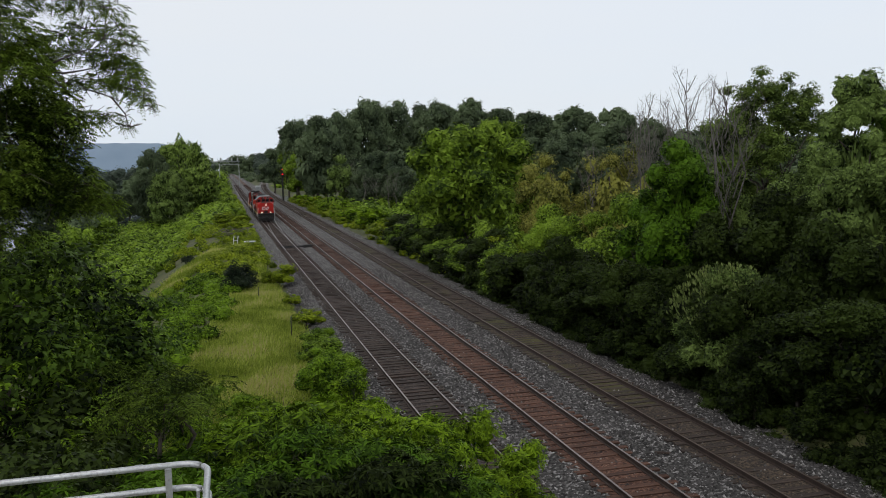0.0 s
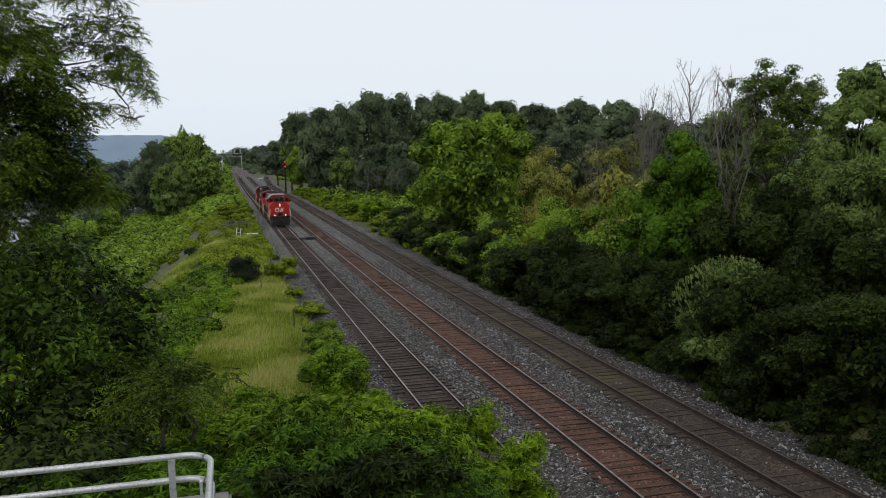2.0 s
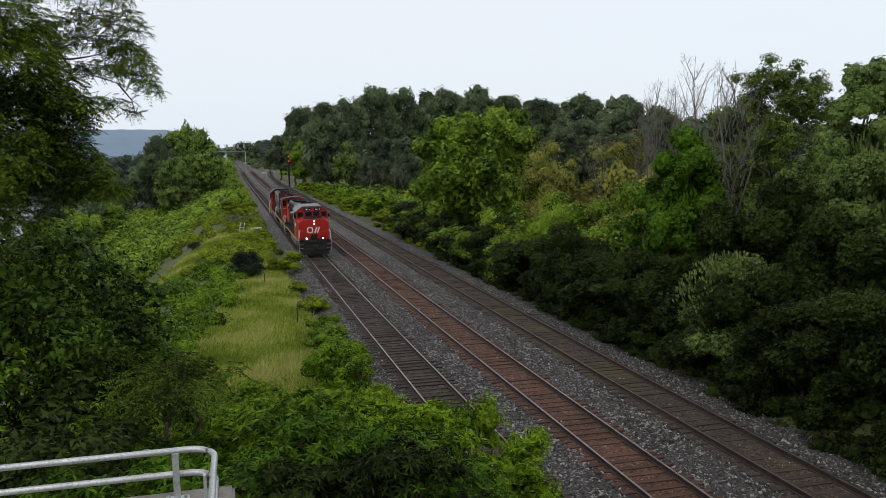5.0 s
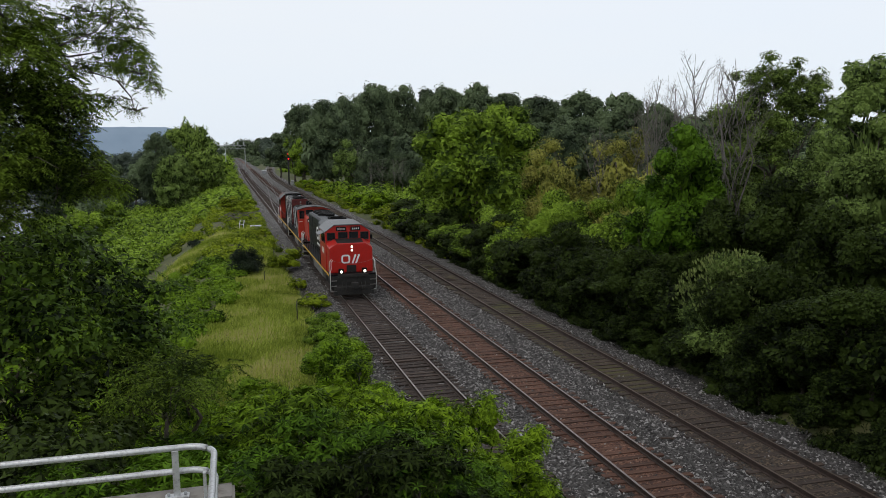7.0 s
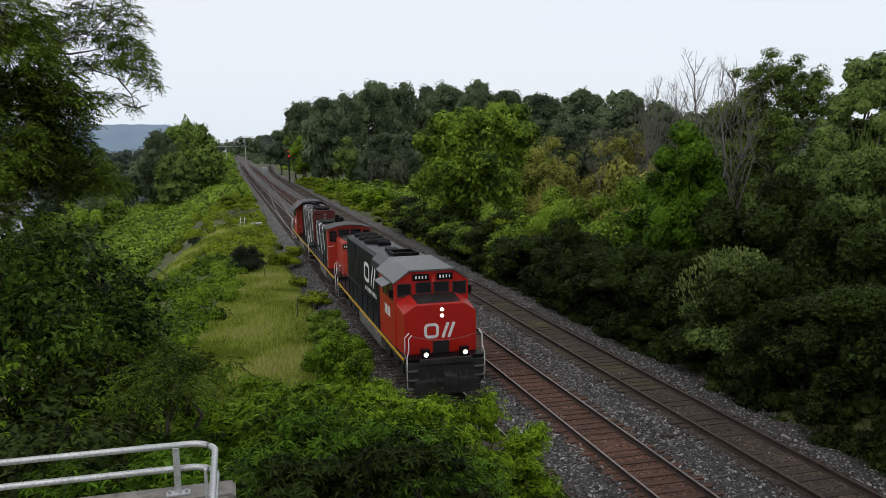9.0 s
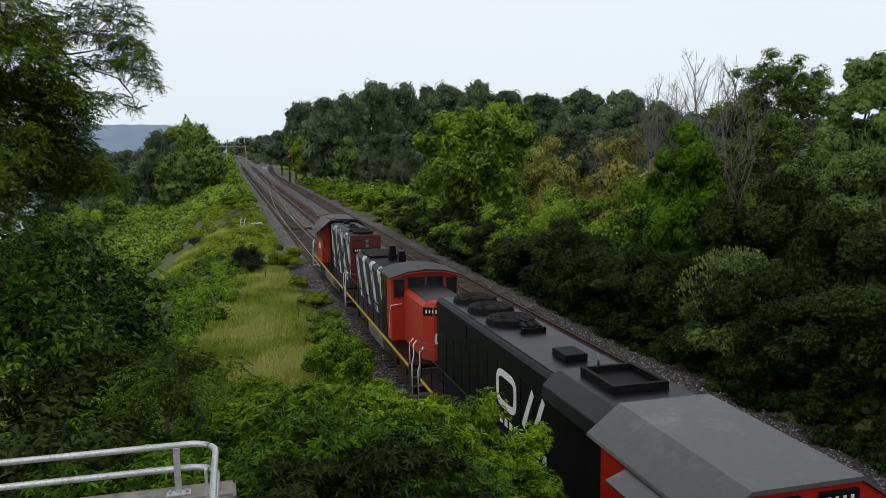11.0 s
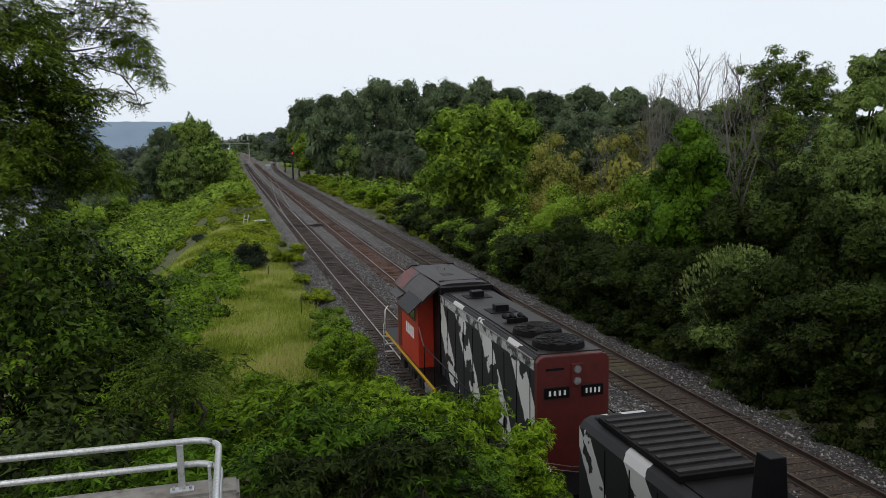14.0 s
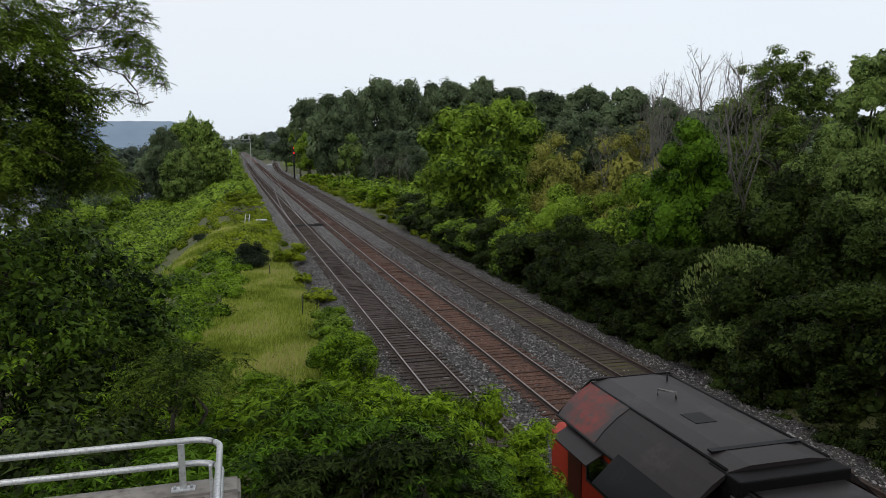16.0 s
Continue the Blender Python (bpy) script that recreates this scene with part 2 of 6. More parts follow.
def leaf_masses(rng, blobs, fill, size, most=4):
    """The close-set leaves inside each lump: ragged facets, every one its own leaf."""
    out = []
    for b in blobs:
        level = math.ceil(math.log2(max(1.1, max(b[3:6]) / (1.4 * size)))) + 1
        t = BALL[min(most, max(2, level))]
        ph = rng.uniform(0, 6.28, 6)
        r = 1 + 0.13 * np.sin(t[..., 0] * 6 + ph[0]) * np.sin(t[..., 1] * 6 + ph[1]) + 0.11 * np.sin(t[..., 2] * 8 + ph[2]) * np.cos(t[..., 0] * 9 + ph[3]) + 0.07 * np.sin(t[..., 1] * 15 + ph[4]) * np.sin(t[..., 2] * 14 + ph[5])
        r = r + rng.normal(size=(len(t), 1)) * 0.05 + rng.normal(size=r.shape) * 0.05
        out.append(np.array(b[:3]) + t * (r * fill)[..., None] * np.array(b[3:6]))
    return np.concatenate(out)


def unit(a):
    return a / (np.linalg.norm(a, axis=-1, keepdims=True) + 1e-9)


def leaf_quads(at, along, face, length, width):
    """Pointed leaves, folded along the rib: base, side, tip, side."""
    along = unit(along)
    side = unit(np.cross(along, face))
    up = np.cross(side, along)
    L, W = np.asarray(length)[:, None], np.asarray(width)[:, None]
    mid_p = at + along * L * 0.45 + up * W * 0.18
    return np.stack([at, mid_p + side * W * 0.5, at + along * L - up * L * 0.12, mid_p - side * W * 0.5], axis=1)


def sphere_dirs(rng, n, low=-0.45):
    d = unit(rng.normal(size=(n * 3, 3)))
    return d[d[:, 2] > low][:n]


def crown_points(rng, blobs, n, low=-0.45, shell=0.55):
    """Points near the surfaces of several lumps, with the outward direction of each."""
    blobs = np.asarray(blobs, float)
    w = blobs[:, 3] * blobs[:, 4] + blobs[:, 3] * blobs[:, 5]
    w = np.minimum(w, 3.0 * np.median(w))
    k = rng.choice(len(blobs), n, p=w / w.sum())
    d = sphere_dirs(rng, n, low)
    while len(d) < n:
        d = np.concatenate([d, sphere_dirs(rng, n, low)])[:n]
    r = shell + (1 - shell) * rng.random(n) ** 0.6
    r = r * (1 + 0.16 * np.sin(d[:, 0] * 7 + k) * np.cos(d[:, 1] * 6 + 2 * k) + 0.08 * rng.normal(size=n))
    return blobs[k, :3] + d * blobs[k, 3:6] * r[:, None], d


def lumps(rng, centre, radii, n, part=0.34, low=-0.3):
    """A crown of n smaller lumps set round an inner one."""
    d = sphere_dirs(rng, n, low)
    out = [(*centre, *(np.array(radii) * 0.62))]
    for u in d:
        s = part * rng.uniform(0.7, 1.25)
        c = np.array(centre) + u * np.array(radii) * rng.uniform(0.7, 0.95)
        out.append((*c, radii[0] * s, radii[1] * s, min(radii[2], 1.25 * radii[0]) * s * rng.uniform(0.7, 0.95)))
    return out


def foliage(rng, blobs, n, size, mode="broad", low=-0.15, bunch=12):
    """Leaf corners for a crown. broad: bunches of wide leaves; frond: drooping feathered leaves of many leaflets; whorl: rosettes of narrow leaflets."""
    if mode == "frond":
        pairs = 7
        base, d = crown_points(rng, blobs, n, low)
        az = unit(d * [1, 1, 0.35] + rng.normal(size=(n, 3)) * 0.55)
        L = size * rng.uniform(0.7, 1.3, n)
        out = []
        for i in range(pairs):
            f = (i + 0.7) / pairs
            rib = base + az * (L * f)[:, None] - np.array([0, 0, 1.0]) * (L * 0.45 * f * f)[:, None]
            dirn = unit(az - np.array([0, 0, 0.9]) * f)
            s = unit(np.cross(dirn, [0, 0, 1.0]))
            ll = L * (0.34 - 0.16 * abs(f - 0.45))
            for sg in (-1, 1):
                al = s * sg + dirn * 0.55 + rng.normal(size=(n, 3)) * 0.12 - np.array([0, 0, 0.15])
                fc = np.array([0, 0, 1.0]) + rng.normal(size=(n, 3)) * 0.25 + d * 0.2
                out.append(leaf_quads(rib, al, fc, ll, ll * 0.36))
        return np.concatenate(out)
    if mode == "whorl":
        base, d = crown_points(rng, blobs, n, low, 0.72)
        axis = unit(d * 0.7 + [0, 0, 0.8] + rng.normal(size=(n, 3)) * 0.3)
        e1 = unit(np.cross(axis, rng.normal(size=(n, 3))))
        e2 = np.cross(axis, e1)
        L = size * 0.62 * rng.uniform(0.65, 1.2, n)
        out = []
        for i in range(9):
            a = 2 * math.pi * i / 9 + rng.normal(size=(n, 1)) * 0.2
            al = e1 * np.cos(a) + e2 * np.sin(a) + axis * rng.uniform(-0.15, 0.55, (n, 1)) - [0, 0, 0.25]
            ll = L * rng.uniform(0.7, 1.1, n)
            out.append(leaf_quads(base, al, axis, ll, ll * 0.24))
        return np.concatenate(out)
    m = max(1, n // bunch)
    base, d = crown_points(rng, blobs, m, low)
    puff = size * rng.uniform(1.1, 2.3, m)
    base, d, puff = np.repeat(base, bunch, 0), np.repeat(d, bunch, 0), np.repeat(puff, bunch)
    n = len(base)
    out = unit(rng.normal(size=(n, 3)) + d * 0.7 + [0, 0, 0.55])
    at = base + out * puff[:, None] * [1.0, 1.0, 0.75]
    fc = unit(out + [0, 0, 0.45] + rng.normal(size=(n, 3)) * 0.22)
    al = unit(np.cross(fc, rng.normal(size=(n, 3))) + d * 0.35 - [0, 0, 0.3])
    L = size * rng.uniform(0.45, 0.9, n)
    side = unit(np.cross(al, fc)) * (L * rng.uniform(0.3, 0.42, n))[:, None]
    return np.stack([at - side, at + side, at + al * L[:, None] * 1.15], axis=1)


def tube(path, radii, sides=6):
    """A tapered round limb along a path: corners and faces."""
    V, F = [], []
    path = [Vector(p) for p in path]
    for i, p in enumerate(path):
        d = (path[min(i + 1, len(path) - 1)] - path[max(i - 1, 0)]).normalized()
        a = d.orthogonal().normalized()
        b = d.cross(a)
        for k in range(sides):
            w = 2 * math.pi * k / sides
            V.append(p + (a * math.cos(w) + b * math.sin(w)) * radii[i])
    for i in range(len(path) - 1):
        for k in range(sides):
            q = (k + 1) % sides
            F.append((i * sides + k, i * sides + q, (i + 1) * sides + q, (i + 1) * sides + k))
    F.append(tuple(range(sides))[::-1])
    F.append(tuple(range((len(path) - 1) * sides, len(path) * sides)))
    return V, F


def join(pieces):
    V, F = [], []
    for v, f in pieces:
        o = len(V)
        V += v
        F += [tuple(i + o for i in q) for q in f]
    return V, F


def limb_path(rng, a, b, bend=0.12, n=4):
    a, b = Vector(a), Vector(b)
    L = (b - a).length
    return [a.lerp(b, i / n) + Vector(rng.normal(size=3)) * L * bend * (0.0 if i in (0, n) else 1) * 0.5 + Vector((0, 0, L * 0.08 * math.sin(math.pi * i / n))) for i in range(n + 1)]


def wood(rng, foot, fork, ends, r0):
    """Trunk from foot to fork, and a limb to each end."""
    ps = [tube(limb_path(rng, foot, fork, 0.08), [r0 * 1.25, r0, r0 * 0.9, r0 * 0.82, r0 * 0.75], 8)]
    for e in ends:
        s = Vector(foot).lerp(Vector(fork), rng.uniform(0.7, 1.0))
        ps.append(tube(limb_path(rng, s, e, 0.2), [r0 * k for k in (0.5, 0.38, 0.28, 0.18, 0.07)], 6))
    return join(ps)


def blob_area(blobs):
    b = np.asarray(blobs, float)
    return float((4 * math.pi * (b[:, 3] * b[:, 4] + b[:, 3] * b[:, 5] + b[:, 4] * b[:, 5]) / 3).sum()) * 0.5


def leaf_count(blobs, size, cover, mode):
    each = 0.2 * size * size
    if mode == "frond":
        each = 14 * 0.5 * 0.36 * (0.28 * size) ** 2 * 1.2
    elif mode == "whorl":
        each = 0.33 * size * size
    return int(cover * blob_area(blobs) / each) + 20


def tree(name, at, height, radius, leaf, size, seed, label, category="tree", mode="broad", clear=0.25, lumpy=14, part=0.36, group="", squash=1.0, bark=None, cover=0.9, low=-0.45, lean=(0, 0), stem=1.0, fill=0.84, fine=0.66, core=0.8):
    """A tree with trunk, limbs and a lumpy crown; at is its foot."""
    rng = np.random.default_rng(seed)
    root = tagged(new(name), label, category, group)
    root.location = at
    h0 = height * clear
    rz = (height - h0) / 2
    centre = (lean[0], lean[1], h0 + rz * 0.97)
    blobs = lumps(rng, centre, (radius, radius, rz * squash), lumpy, part, low)
    fork = (rng.normal() * 0.1 * radius, rng.normal() * 0.1 * radius, max(h0 * 1.15, height * 0.3))
    ends = [b[:3] for b in blobs[1:10]]
    v, f = wood(rng, (0, 0, -0.3), fork, ends, (0.018 * height + 0.02) * stem)
    mesh_ob("trunk", v, f, bark or M_BARK, root, smooth=True)
    size *= fine
    leaves = [foliage(rng, blobs, leaf_count(blobs, size, cover * ((0.3 if size > 0.4 else 0.38) if fill else 0.9), mode), size, mode, max(low, -0.35))]
    if fill:
        leaves.append(leaf_masses(rng, blobs[1:], fill, size, 4 if size < 0.15 and radius > 2 and lumpy < 50 else 3))
        if core:
            leaves.append(leaf_masses(rng, blobs[:1], core, size, 5 if core > 0.9 else 4))
    quads_ob("crown", leaves, leaf, root)
    return root


def bare_tree(name, at, height, spread, seed, label, n=9, group=""):
    """A dead tree: a trunk with forked, leafless limbs and twigs."""
    rng = np.random.default_rng(seed)
    root = tagged(new(name), label, "tree", group)
    root.location = at
    top = Vector((rng.normal() * 0.1 * spread, rng.normal() * 0.1 * spread, height))
    r0 = 0.0055 * height
    trunk = limb_path(rng, (0, 0, -0.3), top, 0.05, 6)
    mesh_ob("trunk", *tube(trunk, [r0 * k for k in (1.2, 1, 0.8, 0.6, 0.45, 0.28, 0.1)], 6), M_DEAD, root, smooth=True)
    ps = []
    for i in range(n):
        f = rng.uniform(0.3, 0.92)
        s = trunk[0].lerp(trunk[-1], f)
        a = rng.uniform(0, 6.283)
        L = height * (1.05 - f) * rng.uniform(0.45, 0.75)
        e = s + Vector((math.cos(a) * spread * 0.55, math.sin(a) * spread * 0.55, 0)) * (1.1 - f) * 1.6 + Vector((0, 0, L))
        lp = limb_path(rng, s, e, 0.07, 4)
        ps.append(tube(lp, [r0 * 0.42 * k for k in (1, 0.75, 0.55, 0.35, 0.12)], 4))
        for j in range(7):
            g = rng.uniform(0.25, 1.0)
            s2 = lp[0].lerp(lp[-1], g)
            e2 = s2 + Vector((rng.normal() * 0.5, rng.normal() * 0.5, rng.uniform(0.3, 1.0))) * L * 0.28
            ps.append(tube(limb_path(rng, s2, e2, 0.2, 2), [r0 * 0.13, r0 * 0.09, r0 * 0.04], 3))
            for q in range(2):
                e3 = s2.lerp(e2, 0.6) + Vector((rng.normal() * 0.5, rng.normal() * 0.5, rng.uniform(0.1, 0.9))) * L * 0.16
                ps.append(tube([s2.lerp(e2, 0.5), e3], [r0 * 0.06, r0 * 0.03], 3))
    mesh_ob("limb", *join(ps), M_DEAD, root)
    return root


def sm(a, b, x):
    t = min(1.0, max(0.0, (x - a) / (b - a)))
    return t * t * (3 - 2 * t)


# ---- the lie of the land ----
def track_x(k, y):
    if k == 1:
        return 7.5 - 2.0e-5 * max(0.0, y - 400) ** 2
    if k == 2:
        return min(11.31 + 0.004 * max(0.0, y - 40) + 1.5e-5 * max(0.0, y - 250) ** 2, track_x(1, y) + 5.2)
    return 15.4 + 0.0085 * max(0.0, y - 30) + 1.2e-4 * max(0.0, y - 300) ** 2


def line_z(y):
    """The rails' level: the line climbs gently far off."""
    return 7.5 * sm(260, 950, y)


def ground_z(x, y):
    d = math.hypot(x, y)
    shift = track_x(1, y) - 7.5 if y > 0 else 0.0
    xl = x - shift
    # the bench beside the tracks, then the bank down to the lake shore
    z = -0.55 + 0.25 * sm(4.6, 2.0, xl)
    z += -7.0 * sm(-1.0, -17, xl) - 3.0 * sm(-22, -40, xl)
    xr = x - (track_x(3, y) - 15.4 if y > 0 else 0.0)
    z += 0.3 * sm(18, 20, xr) - 7.0 * sm(24, 60, xr) - 3.0 * sm(70, 95, xr)
    # approach bank of the bridge on which the camera stands
    up = sm(27, 6, y) * 6.2
    z += up * sm(5.4, 1.5, x) * sm(-14, -3, x) + up * sm(17.8, 22, x) * sm(34, 24, x)
    # wooded hill
    hill = sm(40, 90, x) * sm(330, 170, x) * sm(150, 225, y) * sm(420, 300, y)
    z += 15.0 * hill + 6.0 * sm(26, 60, xr) * sm(120, 190, y) * sm(400, 300, y)
    # land beyond the lakes
    far = sm(600, 950, d) * sm(10, 40, abs(x - 6))
    z = z * (1 - far) + (-5.5) * far
    z += line_z(y) * sm(70, 20, abs(x - 8))
    if d > 60:
        z += 0.35 * noise.noise((x * 0.03, y * 0.03, 0)) * min(1, (d - 60) / 60)
    if xl < -0.5 or xr > 20:
        z += 0.3 * noise.noise((x * 0.2, y * 0.2, 3))
    return z


def build_ground():
    def axis(vals, far):
        out = list(vals)
        step, v = 12.0, out[-1]
        while v < far:
            v += step
            step *= 1.35
            out.append(v)
        step, v = 12.0, out[0]
        while v > -far:
            v -= step
            step *= 1.35
            out.insert(0, v)
        return out
    xs = axis([-60 + 3 * i for i in range(14)] + [-19 + 0.9 * i for i in range(54)] + [30 + 4 * i for i in range(20)], 4500)
    ys = axis([-20 + 1.3 * i for i in range(62)] + [61 + 3.5 * i for i in range(36)] + [188 + 9 * i for i in range(40)], 4500)
    V = [(x, y, ground_z(x, y)) for y in ys for x in xs]
    nx = len(xs)
    F = [(j * nx + i, j * nx + i + 1, (j + 1) * nx + i + 1, (j + 1) * nx + i) for j in range(len(ys) - 1) for i in range(nx - 1)]
    ob = mesh_ob("ground", V, F, M_GROUND, smooth=True)
    tagged(ob, "uneven green and brown turf and soil beside the tracks", "ground", kind="structure")


def build_water():
    m, n, l, b = nodes_of("lake_water")
    b.inputs["Base Color"].default_value = (0.05, 0.065, 0.07, 1)
    b.inputs["Roughness"].default_value = 0.12
    b.inputs["IOR"].default_value = 1.33
    no, bp = n.new("ShaderNodeTexNoise"), n.new("ShaderNodeBump")
    no.inputs["Scale"].default_value = 0.6
    bp.inputs["Strength"].default_value, bp.inputs["Distance"].default_value = 0.15, 0.1
    l.new(no.outputs["Fac"], bp.inputs["Height"])
    l.new(bp.outputs[0], b.inputs["Normal"])
    for i, (x0, x1) in enumerate(((-900, -20), (62, 900))):
        ob = mesh_ob("water_%d" % (i + 1), [(x0, -300, -8), (x1, -300, -8), (x1, 1000, -8), (x0, 1000, -8)], [(0, 1, 2, 3)], m)
        tagged(ob, "calm pale lake water reflecting the white sky", "water", kind="structure")


build_ground()
build_water()


# ---- track bed and tracks ----
def ribbon(y0, y1, step, section):
    """A strip swept along y: section(y) gives its (x, z) points."""
    ys, y = [], y0
    while y < y1:
        ys.append(y)
        y += step(y)
    ys.append(y1)
    V, F = [], []
    for y in ys:
        s = section(y)
        V += [(x, y, z) for x, z in s]
    m = len(s)
    for j in range(len(ys) - 1):
        for i in range(m - 1):
            F.append((j * m + i, j * m + i + 1, (j + 1) * m + i + 1, (j + 1) * m + i))
    return V, F


STEP = lambda y: 1.2 if y < 70 else (4 if y < 200 else 10)


def bed_z(x, y):
    return 0.035 * noise.noise((x * 1.3, y * 1.3, 0)) + 0.02 * noise.noise((x * 4, y * 4, 7))


def build_bed():
    def section(y):
        a, b, c = track_x(1, y), track_x(2, y), track_x(3, y)
        b = min(b, a + 5.2)
        c = min(c, b + 6.0 - 4.5 * sm(330, 480, y))
        xs = [a - 2.9 - 0.5 * sm(120, 60, y), a - 2.3, a - 1.9, a - 1.3, a, a + 1.3, (a + b) / 2, b - 1.3, b, b + 1.3, (b + c) / 2, c - 1.3, c, c + 1.3, c + 1.8, c + 2.4, c + 3.6, c + 4.3]
        zs = [-0.75, -0.42, -0.24, -0.22, -0.215, -0.22, -0.28, -0.22, -0.215, -0.22, -0.27, -0.22, -0.215, -0.22, -0.25, -0.36, -0.46, -0.75]
        return [(x, z + bed_z(x, y) + line_z(y)) for x, z in zip(xs, zs)]

    def curve(y):
        c = track_x(3, y)
        return [(c + x, z + line_z(y)) for x, z in ((-3.2, -0.7), (-1.9, -0.235), (0, -0.222), (1.9, -0.235), (3.4, -0.7))]
    ob = mesh_ob("track_bed", *ribbon(-30, 960, STEP, section), M_BALLAST, smooth=True)
    tagged(mesh_ob("track_bed_curve", *ribbon(330, 720, STEP, curve), M_BALLAST, smooth=True), "grey ballast bed of the track curving away", "ballast", kind="structure")
    tagged(ob, "bed of grey crushed stone ballast under three tracks", "ballast", kind="structure")
    for k in (1, 2, 3):
        w = (1.02, 1.06, 1.12)[k - 1]
        def sec(y, k=k):
            c = track_x(k, y)
            e = 0.22 * noise.noise((y * 0.7, k * 5.0, 0)) + 0.1 * noise.noise((y * 2.9, k * 5.0, 2))
            g = 0.22 * noise.noise((y * 0.7, k * 9.0, 4)) + 0.1 * noise.noise((y * 2.9, k * 9.0, 6))
            return [(x, (-0.2, -0.192, -0.186)[k - 1] + bed_z(x, y) * 0.7 + line_z(y)) for x in (c - w + e, c - 0.55, c, c + 0.55, c + w + g)]
        ob = mesh_ob("track_bed_%d" % k, *ribbon(-30, 940, lambda y: 0.45 if y < 80 else STEP(y), sec), M_BED[k], smooth=True)
        tagged(ob, ("dark oily ballast between the rails", "rust-brown dusty ballast between the rails", "brown ballast with moss between the rails")[k - 1], "ballast", kind="structure")


def rail_sections(path, top):
    """A flat-bottomed rail along a list of (x, y)."""
    prof = [(-0.07, -0.172), (-0.07, -0.16), (-0.012, -0.14), (-0.012, -0.045), (-0.036, -0.035), (-0.036, -0.004), (-0.03, 0.0), (0.03, 0.0), (0.036, -0.004), (0.036, -0.035), (0.012, -0.045), (0.012, -0.14), (0.07, -0.16), (0.07, -0.172)]
    V, F, I = [], [], []
    m = len(prof)
    for x, y in path:
        V += [(x + a, y, z + line_z(y)) for a, z in prof]
    for j in range(len(path) - 1):
        for i in range(m - 1):
            F.append((j * m + i, j * m + i + 1, (j + 1) * m + i + 1, (j + 1) * m + i))
            I.append(1 if i in (5, 6, 7) else 0)
    return V, F, I


def tie_mesh(name, timber, half=1.28):
    bm = bmesh.new()
    bmesh.ops.create_cube(bm, size=1)
    for v in bm.verts:
        v.co.x *= 2 * half
        v.co.y *= 0.225
        v.co.z = v.co.z * 0.17 - 0.085
        if v.co.z > -0.01:
            v.co.y *= 0.92
            v.co.x *= 0.99
    me = bpy.data.meshes.new(name)
    bm.to_mesh(me)
    bm.free()
    me.materials.append(timber)
    return me


def build_tracks():
    rng = np.random.default_rng(5)
    labels = ("main railway track with polished rails and dark ties", "railway track with bright rail heads and rust-brown ties", "railway track with dull brown rails and mossy ties")
    for k in (1, 2, 3):
        root = tagged(new("railway_track"), labels[k - 1], "railway track", "parallel railway tracks")
        for s in (-1, 1):
            ys = [-30 + 10 * i for i in range(14)] + [110 + 10 * i for i in range(83)]
            v, f, i = rail_sections([(track_x(k, y) + s * 0.7525, y) for y in ys], 0)
            mesh_ob("rail", v, f, [M_RAIL, M_RAILDULL if k == 3 else M_RAILTOP], root, index=i)
        timber = M_TIE_RUST if k == 2 else M_TIE
        me = tie_mesh("tie", timber)
        rest = []
        y = 12.0
        while y < 480:
            z = -0.168 + rng.normal() * 0.012 - (0.012 if rng.random() < 0.3 else 0)
            a = rng.normal() * 0.7
            x = track_x(k, y) + rng.normal() * 0.04
            if y < 75:
                t = new("tie", me)
                t.parent = root
                t.matrix_basis = pose(x, y, z, 0, 0, a)
            else:
                m = pose(x, y, z + line_z(y), 0, 0, a)
                rest.append(([m @ v.co for v in me.vertices], [tuple(p.vertices) for p in me.polygons]))
            y += 0.52 * rng.uniform(0.94, 1.06)
        ob = mesh_ob("far_tie_run", *join(rest), timber, root)
        ob["kind"] = "stuff"
    # crossover from the first to the second track
    root = tagged(new("crossover_track"), "crossover of curved polished rails between two tracks", "railway track")
    for s in (-1, 1):
        path = []
        for i in range(40):
            y = 98 + 190 * i / 39
            f = i / 39
            f = f * f * (3 - 2 * f)
            path.append((track_x(1, y) * (1 - f) + track_x(2, y) * f + s * 0.7525, y))
        v, fc, ix = rail_sections(path, 0)
        o = mesh_ob("rail", v, fc, [M_RAIL, M_RAILTOP], root, index=ix)
        o.location.z = 0.004


